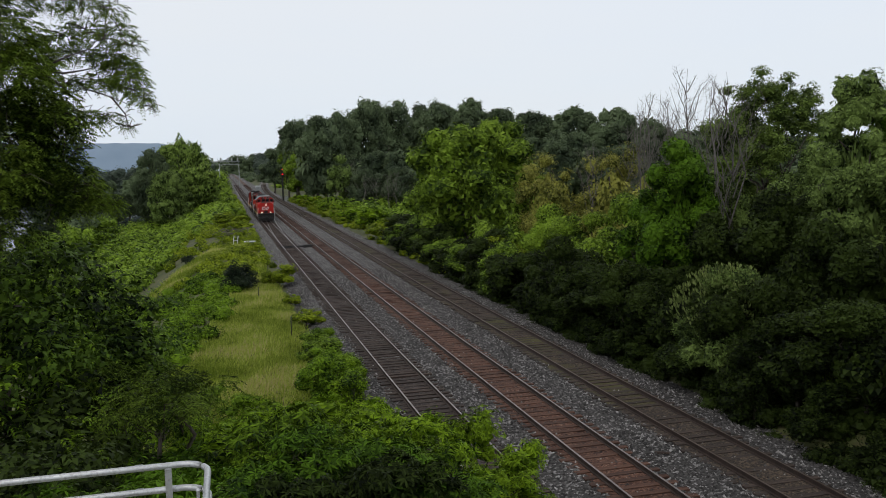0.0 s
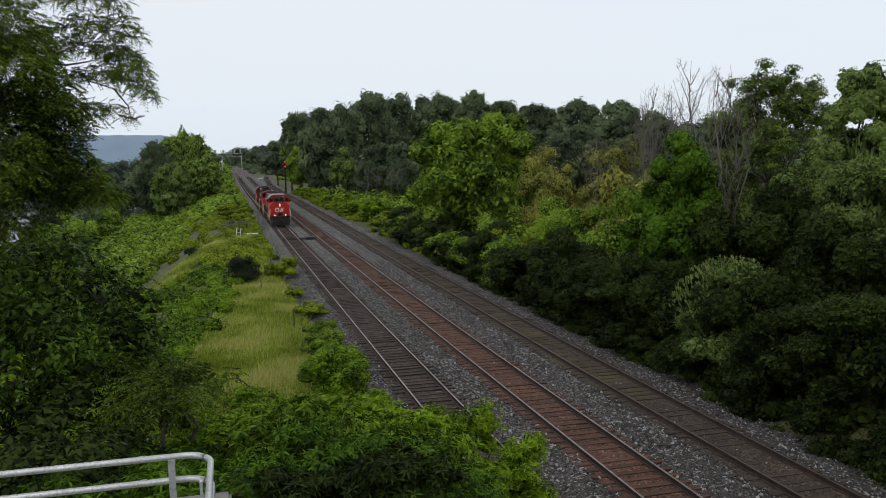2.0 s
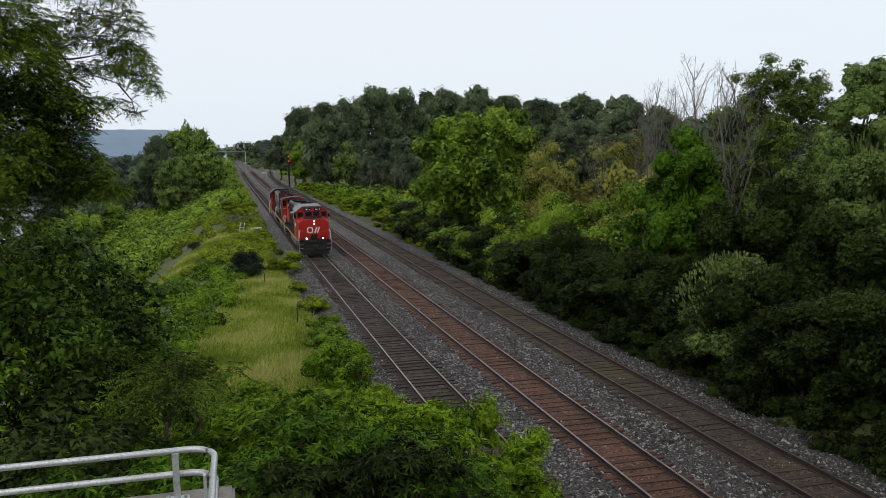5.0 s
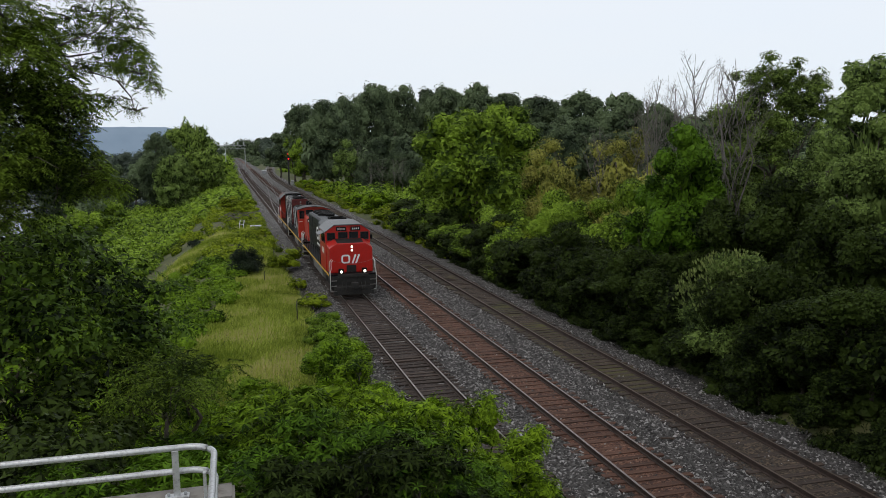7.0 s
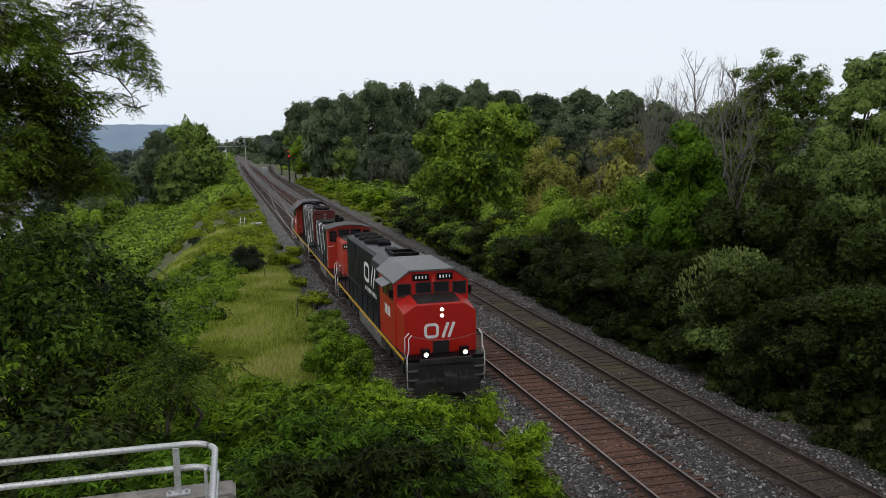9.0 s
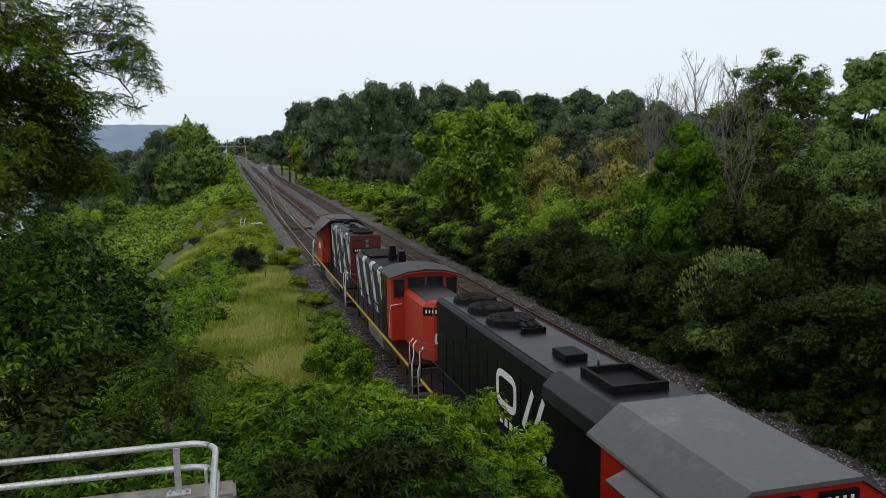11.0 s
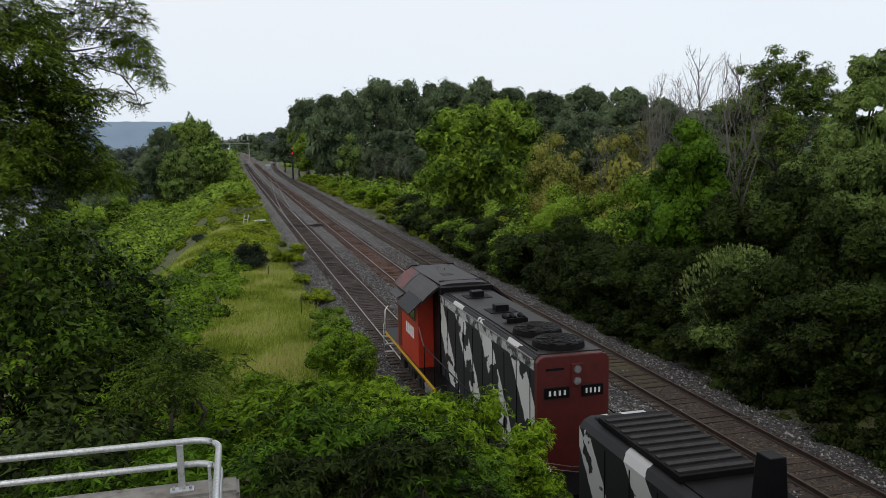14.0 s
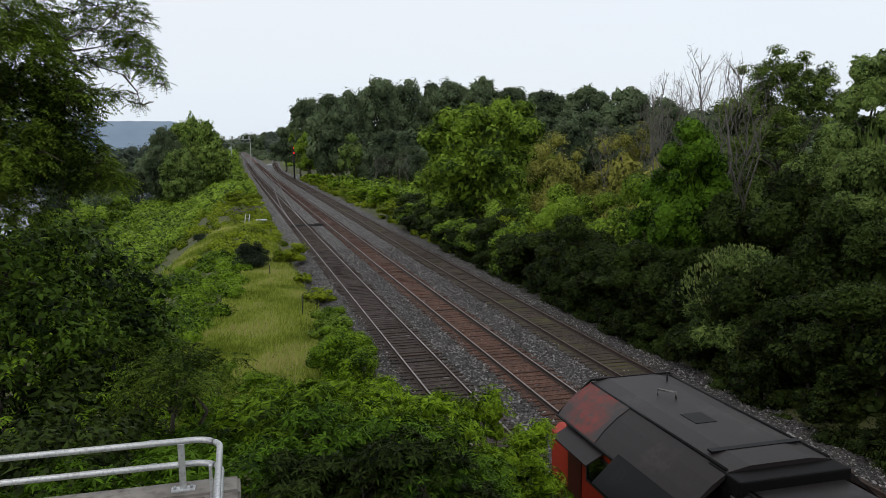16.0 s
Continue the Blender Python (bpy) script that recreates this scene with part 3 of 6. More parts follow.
def build_stones():
    """Loose ballast stones, thickest where the bed comes nearest."""
    rng = np.random.default_rng(8)
    n = 75000
    y = 13 + 62 * rng.random(n) ** 1.7
    x = rng.uniform(4.6, 18.8, n)
    keep = np.ones(n, bool)
    for k in (1, 2, 3):
        c = track_x(k, 0)
        near = abs(x - c) < (1.0, 1.0, 1.05)[k - 1]
        keep &= ~(near & (rng.random(n) < 0.93))
        keep &= ~(abs(abs(x - c) - 0.7525) < 0.1)
    x, y = x[keep], y[keep]
    n = len(x)
    base = np.array([(1, 0, 0), (-1, 0, 0), (0, 1, 0), (0, -1, 0), (0, 0, 0.9), (0, 0, -0.6)], float)
    tri = np.array([(0, 2, 4), (2, 1, 4), (1, 3, 4), (3, 0, 4)])
    s = rng.uniform(0.03, 0.07, n)
    jit = base[None] * rng.uniform(0.6, 1.3, (n, 6, 3)) + rng.normal(size=(n, 6, 3)) * 0.22
    a = rng.uniform(0, 6.283, n)
    c, sn = np.cos(a)[:, None], np.sin(a)[:, None]
    P = np.stack([jit[..., 0] * c - jit[..., 1] * sn, jit[..., 0] * sn + jit[..., 1] * c, jit[..., 2]], -1) * s[:, None, None]
    def top(xx):
        return np.interp(xx, [4.1, 5.0, 5.6, 6.2, 8.8, 9.4, 10.0, 12.6, 13.35, 14.1, 16.7, 17.2, 17.8, 18.6], [-0.75, -0.42, -0.24, -0.22, -0.22, -0.28, -0.22, -0.22, -0.27, -0.22, -0.22, -0.25, -0.36, -0.43])
    P += np.stack([x, y, top(x) + 0.012], -1)[:, None, :]
    me = bpy.data.meshes.new("ballast_stones")
    me.vertices.add(6 * n)
    me.vertices.foreach_set("co", P.astype(np.float32).ravel())
    T = (tri[None] + 6 * np.arange(n)[:, None, None]).astype(np.int32).ravel()
    me.loops.add(len(T))
    me.loops.foreach_set("vertex_index", T)
    me.polygons.add(len(T) // 3)
    me.polygons.foreach_set("loop_start", np.arange(0, len(T), 3, dtype=np.int32))
    me.materials.append(M_STONE)
    me.update(calc_edges=True)
    tagged(new("ballast_stones", me), "loose grey crushed stones lying between the tracks", "ballast", kind="stuff")


build_bed()
build_tracks()
build_stones()


# ---- trees and shrubs ----
def plant(name, x, y, top, radius, leaf, size, seed, label, **kw):
    """A tree or shrub whose crown reaches the height top above the rails."""
    z = ground_z(x, y)
    return tree(name, (x, y, z), top - z, radius, leaf, size, seed, label, **kw)


def shrub(x, y, top, radius, leaf, size, seed, label, **kw):
    kw = dict(dict(category="shrub", clear=0.0, low=-0.85, lumpy=11, part=0.34, cover=0.85), **kw)
    return plant("shrub", x, y, top, radius, leaf, size, seed, label, **kw)


def undergrowth(name, label, spots, leaf, size, seed, cover=1.6, mode="broad", flat=0.8, fill=0.74):
    """Low growth over the ground: lumps of leaves at spots (x, y, radius)."""
    rng = np.random.default_rng(seed)
    blobs = [(x, y, ground_z(x, y) + r * flat * 0.35, r, r, r * flat) for x, y, r in spots]
    fine = size * (0.72 if mode == "broad" else 0.8)
    leaves = [foliage(rng, blobs, leaf_count(blobs, fine, cover * (0.16 if fill else 0.5), mode), fine, mode, -0.2)]
    if fill:
        leaves.append(leaf_masses(rng, blobs, fill, fine, 3))
    ob = quads_ob(name, leaves, leaf)
    return tagged(ob, label, "undergrowth", kind="stuff")


def scatter(seed, n, y0, y1, x_at, r0, r1):
    """Random spots between two lines x_at(y) = (from, to)."""
    rng = np.random.default_rng(seed)
    out = []
    for _ in range(n):
        y = rng.uniform(y0, y1)
        a, b = x_at(y)
        out.append((rng.uniform(a, b), y, rng.uniform(r0, r1)))
    return out


DARK = "dark green leafy shrub in the thicket beside the ballast"
rg = np.random.default_rng(77)
# the thicket on the far side of the tracks, along the ballast
y = 12.0
i = 0
while y < 98:
    x = 19.7 + 0.012 * (y - 30) + rg.uniform(-0.2, 0.6)
    top = rg.uniform(3.4, 4.9) if y < 62 else rg.uniform(2.6, 3.8)
    s = max(0.15, 0.0042 * math.hypot(x, y))
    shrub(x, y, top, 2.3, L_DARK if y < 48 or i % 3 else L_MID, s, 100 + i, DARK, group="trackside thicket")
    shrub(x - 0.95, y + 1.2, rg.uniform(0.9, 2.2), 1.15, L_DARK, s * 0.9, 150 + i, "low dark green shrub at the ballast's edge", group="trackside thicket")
    y += 2.9
    i += 1
# second rank, taller
for k, (x, y, top, r) in enumerate(((24.5, 21, 7.2, 2.8), (24.8, 26, 7.6, 2.8), (25.5, 31, 7.8, 2.8), (25, 36, 6.2, 2.6), (25.5, 41, 6.5, 2.6), (25, 47, 6.0, 2.8), (25.5, 53, 5.8, 2.8), (26, 59, 5.8, 2.8))):
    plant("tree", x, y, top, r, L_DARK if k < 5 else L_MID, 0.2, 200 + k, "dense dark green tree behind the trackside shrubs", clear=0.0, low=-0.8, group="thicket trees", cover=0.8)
# the flowering bush
def flowering_bush():
    x, y = 20.1, 28.7
    b = shrub(x, y, 4.75, 2.3, L_TALL, 0.17, 231, "dark green bush topped with cream flower spikes", lumpy=18, part=0.3)
    rng = np.random.default_rng(9)
    d = sphere_dirs(rng, 520, 0.2)
    mid_z = (4.65 - ground_z(x, y)) * 0.5
    at = np.array([0, 0, mid_z]) + d * [2.4, 2.4, mid_z * 1.08] * rng.uniform(0.9, 1.05, (len(d), 1))
    qs = [leaf_quads(at, d * 0.5 + [0, 0, 1.0] + rng.normal(size=at.shape) * 0.25, rng.normal(size=at.shape), np.full(len(d), 0.21), np.full(len(d), 0.075)) for _ in range(4)]
    quads_ob("blossom", np.concatenate(qs), L_CREAM, b)["kind"] = "stuff"
flowering_bush()
shrub(20.0, 22.7, 2.7, 0.55, L_LIME, 0.14, 233, "small yellow-green sapling among dark shrubs", cover=1.2)
# named trees of the far side
plant("maple_tree", 26.2, 81, 15.0, 7.3, L_MID, 0.3, 1, "broad bright green maple tree beside the tracks", clear=0.02, lumpy=46, part=0.22, low=-0.7, core=1.15)
plant("maple_tree", 22.5, 84, 8.6, 3.4, L_MID, 0.3, 2, "green maple sapling at the foot of a larger maple", clear=0.0, low=-0.8)
plant("ash_tree", 27.6, 65, 10.6, 3.2, L_OLIVE, 0.26, 3, "thin yellow-green ash tree with dead twigs", clear=0.1, cover=1.1, lumpy=20, part=0.26, fill=0.6)
plant("ash_tree", 31.3, 61, 11.0, 3.8, L_OLIVE, 0.26, 4, "greyish olive half-dead ash tree", clear=0.1, cover=0.8, lumpy=20, part=0.24, fill=0.5)
plant("poplar_tree", 24.7, 40, 11.0, 2.0, L_POPLAR, 0.2, 5, "slender bright green poplar tree", clear=0.0, low=-0.7, lumpy=64, part=0.36, core=0.8, squash=0.97)
plant("poplar_tree", 24.0, 42.3, 8.2, 1.4, L_POPLAR, 0.2, 6, "slender bright green poplar tree", clear=0.0, low=-0.7, lumpy=34, part=0.34, core=0, squash=0.95)
plant("shrub", 22.4, 60.5, 4.1, 2.4, L_LIME, 0.25, 7, "yellow-green shrub beside the tracks", category="shrub", clear=0.0, low=-0.8)
plant("shrub", 23.5, 66, 5.2, 2.6, L_MID, 0.26, 8, "mid-green shrub beside the tracks", category="shrub", clear=0.0, low=-0.8)
plant("shrub", 25.5, 51, 6.4, 2.2, L_OLIVE, 0.24, 12, "olive green shrub in the thicket", category="shrub", clear=0.0, low=-0.8)
plant("shrub", 28.5, 52, 8.2, 2.6, L_MID, 0.24, 13, "mid-green young tree in the thicket", category="tree", clear=0.0, low=-0.8)
plant("shrub", 33, 56, 9.0, 3.5, L_OLIVE, 0.26, 14, "olive green brush in the thicket", category="shrub", clear=0.0, low=-0.8, cover=1.0)


def walnut():
    """An open-crowned tree whose sky shows between the clumps."""
    rng = np.random.default_rng(31)
    x, y = 35.6, 45.8
    z = ground_z(x, y)
    root = tagged(new("walnut_tree"), "tall open-crowned walnut tree with sky between its boughs", "tree")
    root.location = (x, y, z)
    top = 14.35 - z
    blobs = []
    for a, h, r in ((-2.6, top - 3.0, 1.0), (-1.7, top - 1.9, 1.1), (-0.9, top - 0.6, 1.0), (0.5, top - 1.0, 1.1), (1.6, top - 1.6, 1.0), (2.5, top - 2.6, 0.9), (-2.9, top - 4.6, 0.9), (-1.0, top - 2.4, 0.9), (0.6, top - 2.6, 0.8), (2.9, top - 3.2, 0.6), (-2.0, top - 5.4, 1.1), (-0.6, top - 4.0, 1.2), (-0.4, top - 5.6, 1.1), (-3.3, top - 3.4, 0.8), (-1.6, top - 7.6, 1.6)):
        # spread across the line of sight
        for _ in range(13):
            q = rng.normal(size=3) * r * 0.7
            s = r * rng.uniform(0.3, 0.56)
            blobs.append((a * 0.8 - 0.35 + q[0], 0.25 - a * 0.62 + q[1], h - 0.2 + q[2] * 1.15, s, s, s * 0.9))
    v, f = wood(rng, (0, 0, -0.3), (0, 0, top * 0.55), [b[:3] for b in blobs[::13]], 0.16)
    mesh_ob("trunk", v, f, M_BARK, root, smooth=True)
    quads_ob("crown", [foliage(rng, blobs, leaf_count(blobs, 0.18, 1.5, "broad"), 0.18, low=-0.6), leaf_masses(rng, blobs, 0.55, 0.18)], L_WALNUT, root)


walnut()
for k, (x, y, top, r) in enumerate(((28.6, 31, 13.9, 1.7), (30.6, 30.5, 12.6, 2.0), (26.6, 28.5, 9.4, 2.2), (33, 38, 10.0, 3.0), (29.5, 35.5, 9.4, 2.4), (37, 42, 10.2, 3.0), (30, 45, 8.8, 2.6))):
    plant("tree", x, y, top, r, L_POPLAR if k == 1 else L_TALL, 0.2, 260 + k, "tall dark green tree in the thicket", clear=0.05, low=-0.6, group="thicket trees", lumpy=64 if k < 2 else 40, part=0.3 if k < 2 else 0.32, cover=0.7, core=0.75 if k < 2 else 0.9)
for k, (x, y, top, s) in enumerate(((27.6, 44, 14.9, 4.8), (28.4, 43.2, 14.2, 4.0), (29.6, 43, 14.6, 4.6), (30.2, 42.6, 13.4, 3.6), (31.1, 51.3, 14.6, 2.2), (31.5, 55.7, 14.8, 2.2), (30.3, 54, 13.4, 2.0), (32.5, 60, 12.4, 3.0), (29.2, 60.5, 11.2, 3.0))):
    z = ground_z(x, y)
    bare_tree("dead_tree", (x, y, z), top - z, s, 300 + k, "bare grey dead tree standing above the thicket", n=12, group="dead trees")

# weeds and shrubs along the curve
for k in range(16):
    y = 98 + 9.5 * k
    x = track_x(3, y) + 5.4 + rg.uniform(-0.4, 0.8)
    shrub(x, y, ground_z(x, y) + rg.uniform(2.2, 3.8), 2.4, L_LIME if k % 2 else L_BUSH, 0.0042 * y, 320 + k, "yellow-green shrub lining the track", group="shrubs along the curve")
undergrowth("weeds", "yellow-green weeds along the ballast's edge", scatter(3, 170, 70, 265, lambda y: (track_x(3, y) + 3.2, track_x(3, y) + 7), 0.5, 1.3), L_LIME, 0.4, 12)
undergrowth("weeds", "yellow-green weeds crowding the main track's ballast", scatter(41, 200, 74, 330, lambda y: (track_x(1, y) - 5.5, track_x(1, y) - 2.9), 0.35, 0.9), L_LIME, 0.3, 42, 1.4)
# Thicket floor growth in near-black leaves; the shade is in the colour.
undergrowth("weeds", "dark green creepers with painted shade over the thicket floor", scatter(4, 260, 10, 75, lambda y: (18.3 + 0.012 * (y - 30), 27), 0.35, 1.0), L_DARK, 0.2, 13)
undergrowth("weeds", "dark green creepers with painted shade at the ballast's edge", scatter(14, 190, 12, 70, lambda y: (18.0 + 0.014 * (y - 22), 19.6 + 0.014 * (y - 22)), 0.25, 0.6), L_DARK, 0.15, 19)
undergrowth("thicket", "mixed green brush between the track and the wooded hill", scatter(5, 150, 95, 200, lambda y: (track_x(3, y) + 7, 70), 2.0, 4.0), L_MID, 0.6, 14, 1.3)
for k, (x, y, top, r, leaf) in enumerate(((23.6, 174, 12.5, 3.6, L_TALL), (28, 168, 9.5, 4, L_FAR), (34, 165, 10, 4, L_FAR), (21.5, 215, 16, 4, L_FAR), (20.5, 250, 15, 4, L_MID), (21, 290, 17, 5, L_MID), (19, 345, 19, 6, L_FAR))):
    plant("tree", x + 2, y, top, r, leaf, 0.6, 350 + k, "green tree at the foot of the wooded hill", lumpy=16, part=0.32, clear=0.05, low=-0.7)
for k, (x, y, top) in enumerate(((27, 158, 8.5), (29.5, 160, 8.2), (31.5, 156, 8.0), (33.5, 158, 8.4), (26, 172, 11))):
    z = ground_z(x, y)
    bare_tree("dead_tree", (x, y, z), top - z, 4, 370 + k, "grey leafless brush below the wooded hill", n=14, group="grey brush")


def hill_woods():
    """The dark wood that covers the hill, crown by crown."""
    rng = np.random.default_rng(51)
    rows = ((25.5, 290, 28.4, 6.5), (31, 275, 27, 7), (26, 216, 23.6, 7.5), (33, 230, 25.6, 7), (42.5, 237, 29.6, 8.5), (53, 245, 29.8, 8.5), (64, 242, 29.2, 8.5), (71, 230, 29.4, 6), (81, 231, 27, 7), (87, 219, 25.4, 7), (94, 205, 25, 7), (99, 191, 24.4, 7), (103, 180, 22, 5))
    k = 0
    for x, y, top, r in rows:
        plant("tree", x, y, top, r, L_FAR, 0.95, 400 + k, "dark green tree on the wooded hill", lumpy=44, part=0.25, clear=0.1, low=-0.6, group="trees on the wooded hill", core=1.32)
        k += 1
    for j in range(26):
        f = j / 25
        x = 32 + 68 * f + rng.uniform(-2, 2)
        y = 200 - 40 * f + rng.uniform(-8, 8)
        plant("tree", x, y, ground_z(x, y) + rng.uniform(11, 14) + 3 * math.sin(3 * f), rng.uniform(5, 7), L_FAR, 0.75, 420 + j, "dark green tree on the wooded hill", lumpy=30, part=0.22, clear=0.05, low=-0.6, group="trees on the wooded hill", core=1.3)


hill_woods()

# ---- the bank on the lake side ----
def meadow_edge(y):
    """Where the mown bench gives way to the shrubs of the bank."""
    return -2.7 + 6.4 * (1 - math.exp(-(max(y, 30.0) - 38) / 32.0))


plant("tree", -18.6, 239, 16.4, 6.5, L_FAR, 0.75, 460, "dark green tree by the lake", lumpy=44, part=0.22, core=1.25, clear=0.05, low=-0.7)
plant("tree", -10.5, 244, 20.6, 7.6, L_WALNUT, 0.75, 461, "large green tree beside the line", lumpy=44, part=0.22, core=1.25, clear=0.05, low=-0.7)
plant("tree", -5.6, 232, 12.6, 4.6, L_WALNUT, 0.75, 462, "green tree beside the line", lumpy=44, part=0.22, core=1.25, clear=0.03, low=-0.7)
plant("tree", -14, 226, 10.5, 6, L_TALL, 0.7, 463, "green tree on the lake bank", lumpy=44, part=0.22, core=1.25, clear=0.03, low=-0.7)
for k in range(14):
    y = 70 + 12 * k
    x = -19 - 0.05 * y + rg.uniform(-5, 4)
    plant("tree", x, y, ground_z(x, y) + rg.uniform(5.5, 9), rg.uniform(3, 4.5), (L_MID, L_FAR, L_MID)[k % 3], 0.0042 * y + 0.05, 480 + k, "green tree on the lake shore", lumpy=16, part=0.34, clear=0.03, low=-0.8, group="shore trees")
for k in range(9):
    a = radians((-9.5, -8.6, -7.8, -7.0, -6.2, -5.4, -10.5, -11.5, -4.9)[k])
    d = (300, 340, 280, 360, 310, 390, 260, 330, 280)[k]
    x, y = d * math.sin(a), d * math.cos(a)
    plant("tree", x, y, rg.uniform(5, 12), rg.uniform(6, 8), L_HAZE if k % 2 else L_FAR, 1.0, 700 + k, "tree standing by the lake, haze-tinted grey-green", lumpy=16, part=0.32, clear=0.02, low=-0.7, group="lake trees")
undergrowth("bank_shrubs", "dense green shrubs and creepers on the slope", scatter(21, 330, 26, 75, lambda y: (-13, meadow_edge(y) - 0.1), 0.45, 1.0), L_SUMAC, 0.2, 15, 1.5)
undergrowth("bank_shrubs", "lime green weeds along the crest of the bank", scatter(22, 240, 72, 160, lambda y: ((-4.4 + 0.24 * (y - 76)) if y < 98 else -7.0, 3.2 - 0.004 * y), 0.4, 1.0), L_LIME, 0.34, 16, 1.5)
undergrowth("bank_shrubs", "dense green shrubs lower on the slope", scatter(23, 240, 70, 230, lambda y: (-22, -9 if y < 105 else -4), 1.0, 2.4), L_MID, 0.6, 17, 1.2)
undergrowth("bank_shrubs", "green trees and shrubs along the lake shore", scatter(26, 120, 95, 250, lambda y: (-34, -13), 1.6, 3.4), L_MID, 0.75, 27, 1.2)
undergrowth("bank_shrubs", "grey-green scrub crowding the far end of the line", scatter(43, 90, 470, 960, lambda y: (track_x(1, y) - 22, track_x(1, y) - 4), 1.8, 4.0), L_FAR, 1.6, 44, 1.2)
undergrowth("bank_shrubs", "grey-green scrub beyond the junction", scatter(45, 90, 480, 960, lambda y: (track_x(2, y) + 4, track_x(2, y) + 24), 1.8, 3.6), L_FAR, 1.6, 46, 1.2)
undergrowth("bank_shrubs", "green shrubs beside the far line", scatter(24, 120, 150, 420, lambda y: (track_x(1, y) - 16, track_x(1, y) - 4.6), 1.0, 2.4), L_MID, 1.0, 18, 1.2)
for k, (x, y, top, r, leaf, s) in enumerate(((4.3, 68, 1.4, 1.35, L_LIME, 0.2), (4.8, 50, 0.7, 0.95, L_LIME, 0.18), (4.4, 36, 1.4, 1.1, L_SUMAC, 0.15), (3.9, 32.5, 1.7, 1.2, L_SUMAC, 0.14), (4.6, 43, 0.7, 0.9, L_SUMAC, 0.16), (4.5, 58, 0.4, 0.7, L_LIME, 0.18), (4.6, 38, 1.2, 1.1, L_MID, 0.15), (4.1, 40.5, 0.9, 0.9, L_MID, 0.15), (4.9, 34.5, 0.9, 0.9, L_BUSH, 0.14), (3.2, 99, 0.7, 1.2, L_LIME, 0.26), (1.2, 96, 0.6, 1.2, L_LIME, 0.26), (1.0, 139, 2.6, 2.6, L_LIME, 0.4), (3.0, 134, 1.7, 1.6, L_LIME, 0.4), (4.3, 29, 1.6, 1.0, L_BUSH, 0.13))):
    shrub(x, y, top, r, leaf, s, 500 + k, "yellow-green shrub on the grassy bank" if leaf is L_LIME else "green shrub beside the ballast")


def juniper(x, y, top, r, seed):
    root = tagged(new("juniper_bush"), "small dark green juniper bush on the bank", "shrub", "juniper bushes")
    z = ground_z(x, y)
    root.location = (x, y, z)
    rng = np.random.default_rng(seed)
    h = top - z
    mesh_ob("trunk", *tube([(0, 0, -0.1), (0, 0, h * 0.9)], [0.07, 0.02], 6), M_BARK, root)
    blobs = [(rng.normal() * r * 0.3 * (1 - f), rng.normal() * r * 0.3 * (1 - f), h * f, r * (1.05 - f), r * (1.05 - f), h * 0.18) for f in (0.15, 0.3, 0.45, 0.6, 0.75, 0.9)]
    quads_ob("crown", foliage(rng, blobs, leaf_count(blobs, 0.14, 2.6, "broad"), 0.14), L_NEEDLE, root)


L_NEEDLE = leaf_material("juniper_needles", (0.012, 0.022, 0.012), (0.03, 0.045, 0.022), patch=1.0)
juniper(0.6, 66, 1.9, 1.35, 1)
juniper(1.5, 68.5, 1.5, 1.0, 2)
juniper(-4.0, 95, -0.3, 1.1, 3)


def meadow():
    """Tall grass on the bench beside the line."""
    rng = np.random.default_rng(61)
    n = 240000
    y = 25 + 82 * rng.random(n) ** 1.5
    x = rng.uniform(-7.5, 5.1, n)
    edge = np.array([noise.noise((a * 0.3, b * 0.12, 9)) for a, b in zip(x, y)])
    left = np.array([meadow_edge(b) for b in y])
    keep = (x > left - 0.6 + 1.0 * edge) & (x < 4.9 - 0.02 * np.maximum(0, y - 38) - 0.5 * rng.random(n))
    # a second open strip on the slope
    strip = -5.6 + 0.24 * (y - 76)
    keep |= (abs(x - strip) < 1.5 + edge) & (y > 74) & (y < 106)
    x, y = x[keep], y[keep]
    slope = (x < -5.6 + 0.24 * (y - 76) + 1.8) & (y > 74)
    z = np.array([ground_z(a, b) for a, b in zip(x, y)]) - 0.03 + 0.12 * slope
    n = len(x)
    al = np.stack([rng.normal(size=n) * 0.35 + 0.15, rng.normal(size=n) * 0.35 - 0.1, np.ones(n)], -1)
    fc = rng.normal(size=(n, 3)) * [1, 1, 0.2]
    clump = np.array([noise.noise((a * 0.35, b * 0.35, 1)) for a, b in zip(x, y)])
    L = rng.uniform(0.16, 0.42, n) * (1 + 0.7 * clump) * (1 + 0.6 * slope)
    tagged(quads_ob("meadow_grass", leaf_quads(np.stack([x, y, z], -1), al, fc, L, 0.022 + 0.0003 * y), L_GRASS), "tall pale green meadow grass on the bench beside the line", "grass", kind="stuff")


meadow()


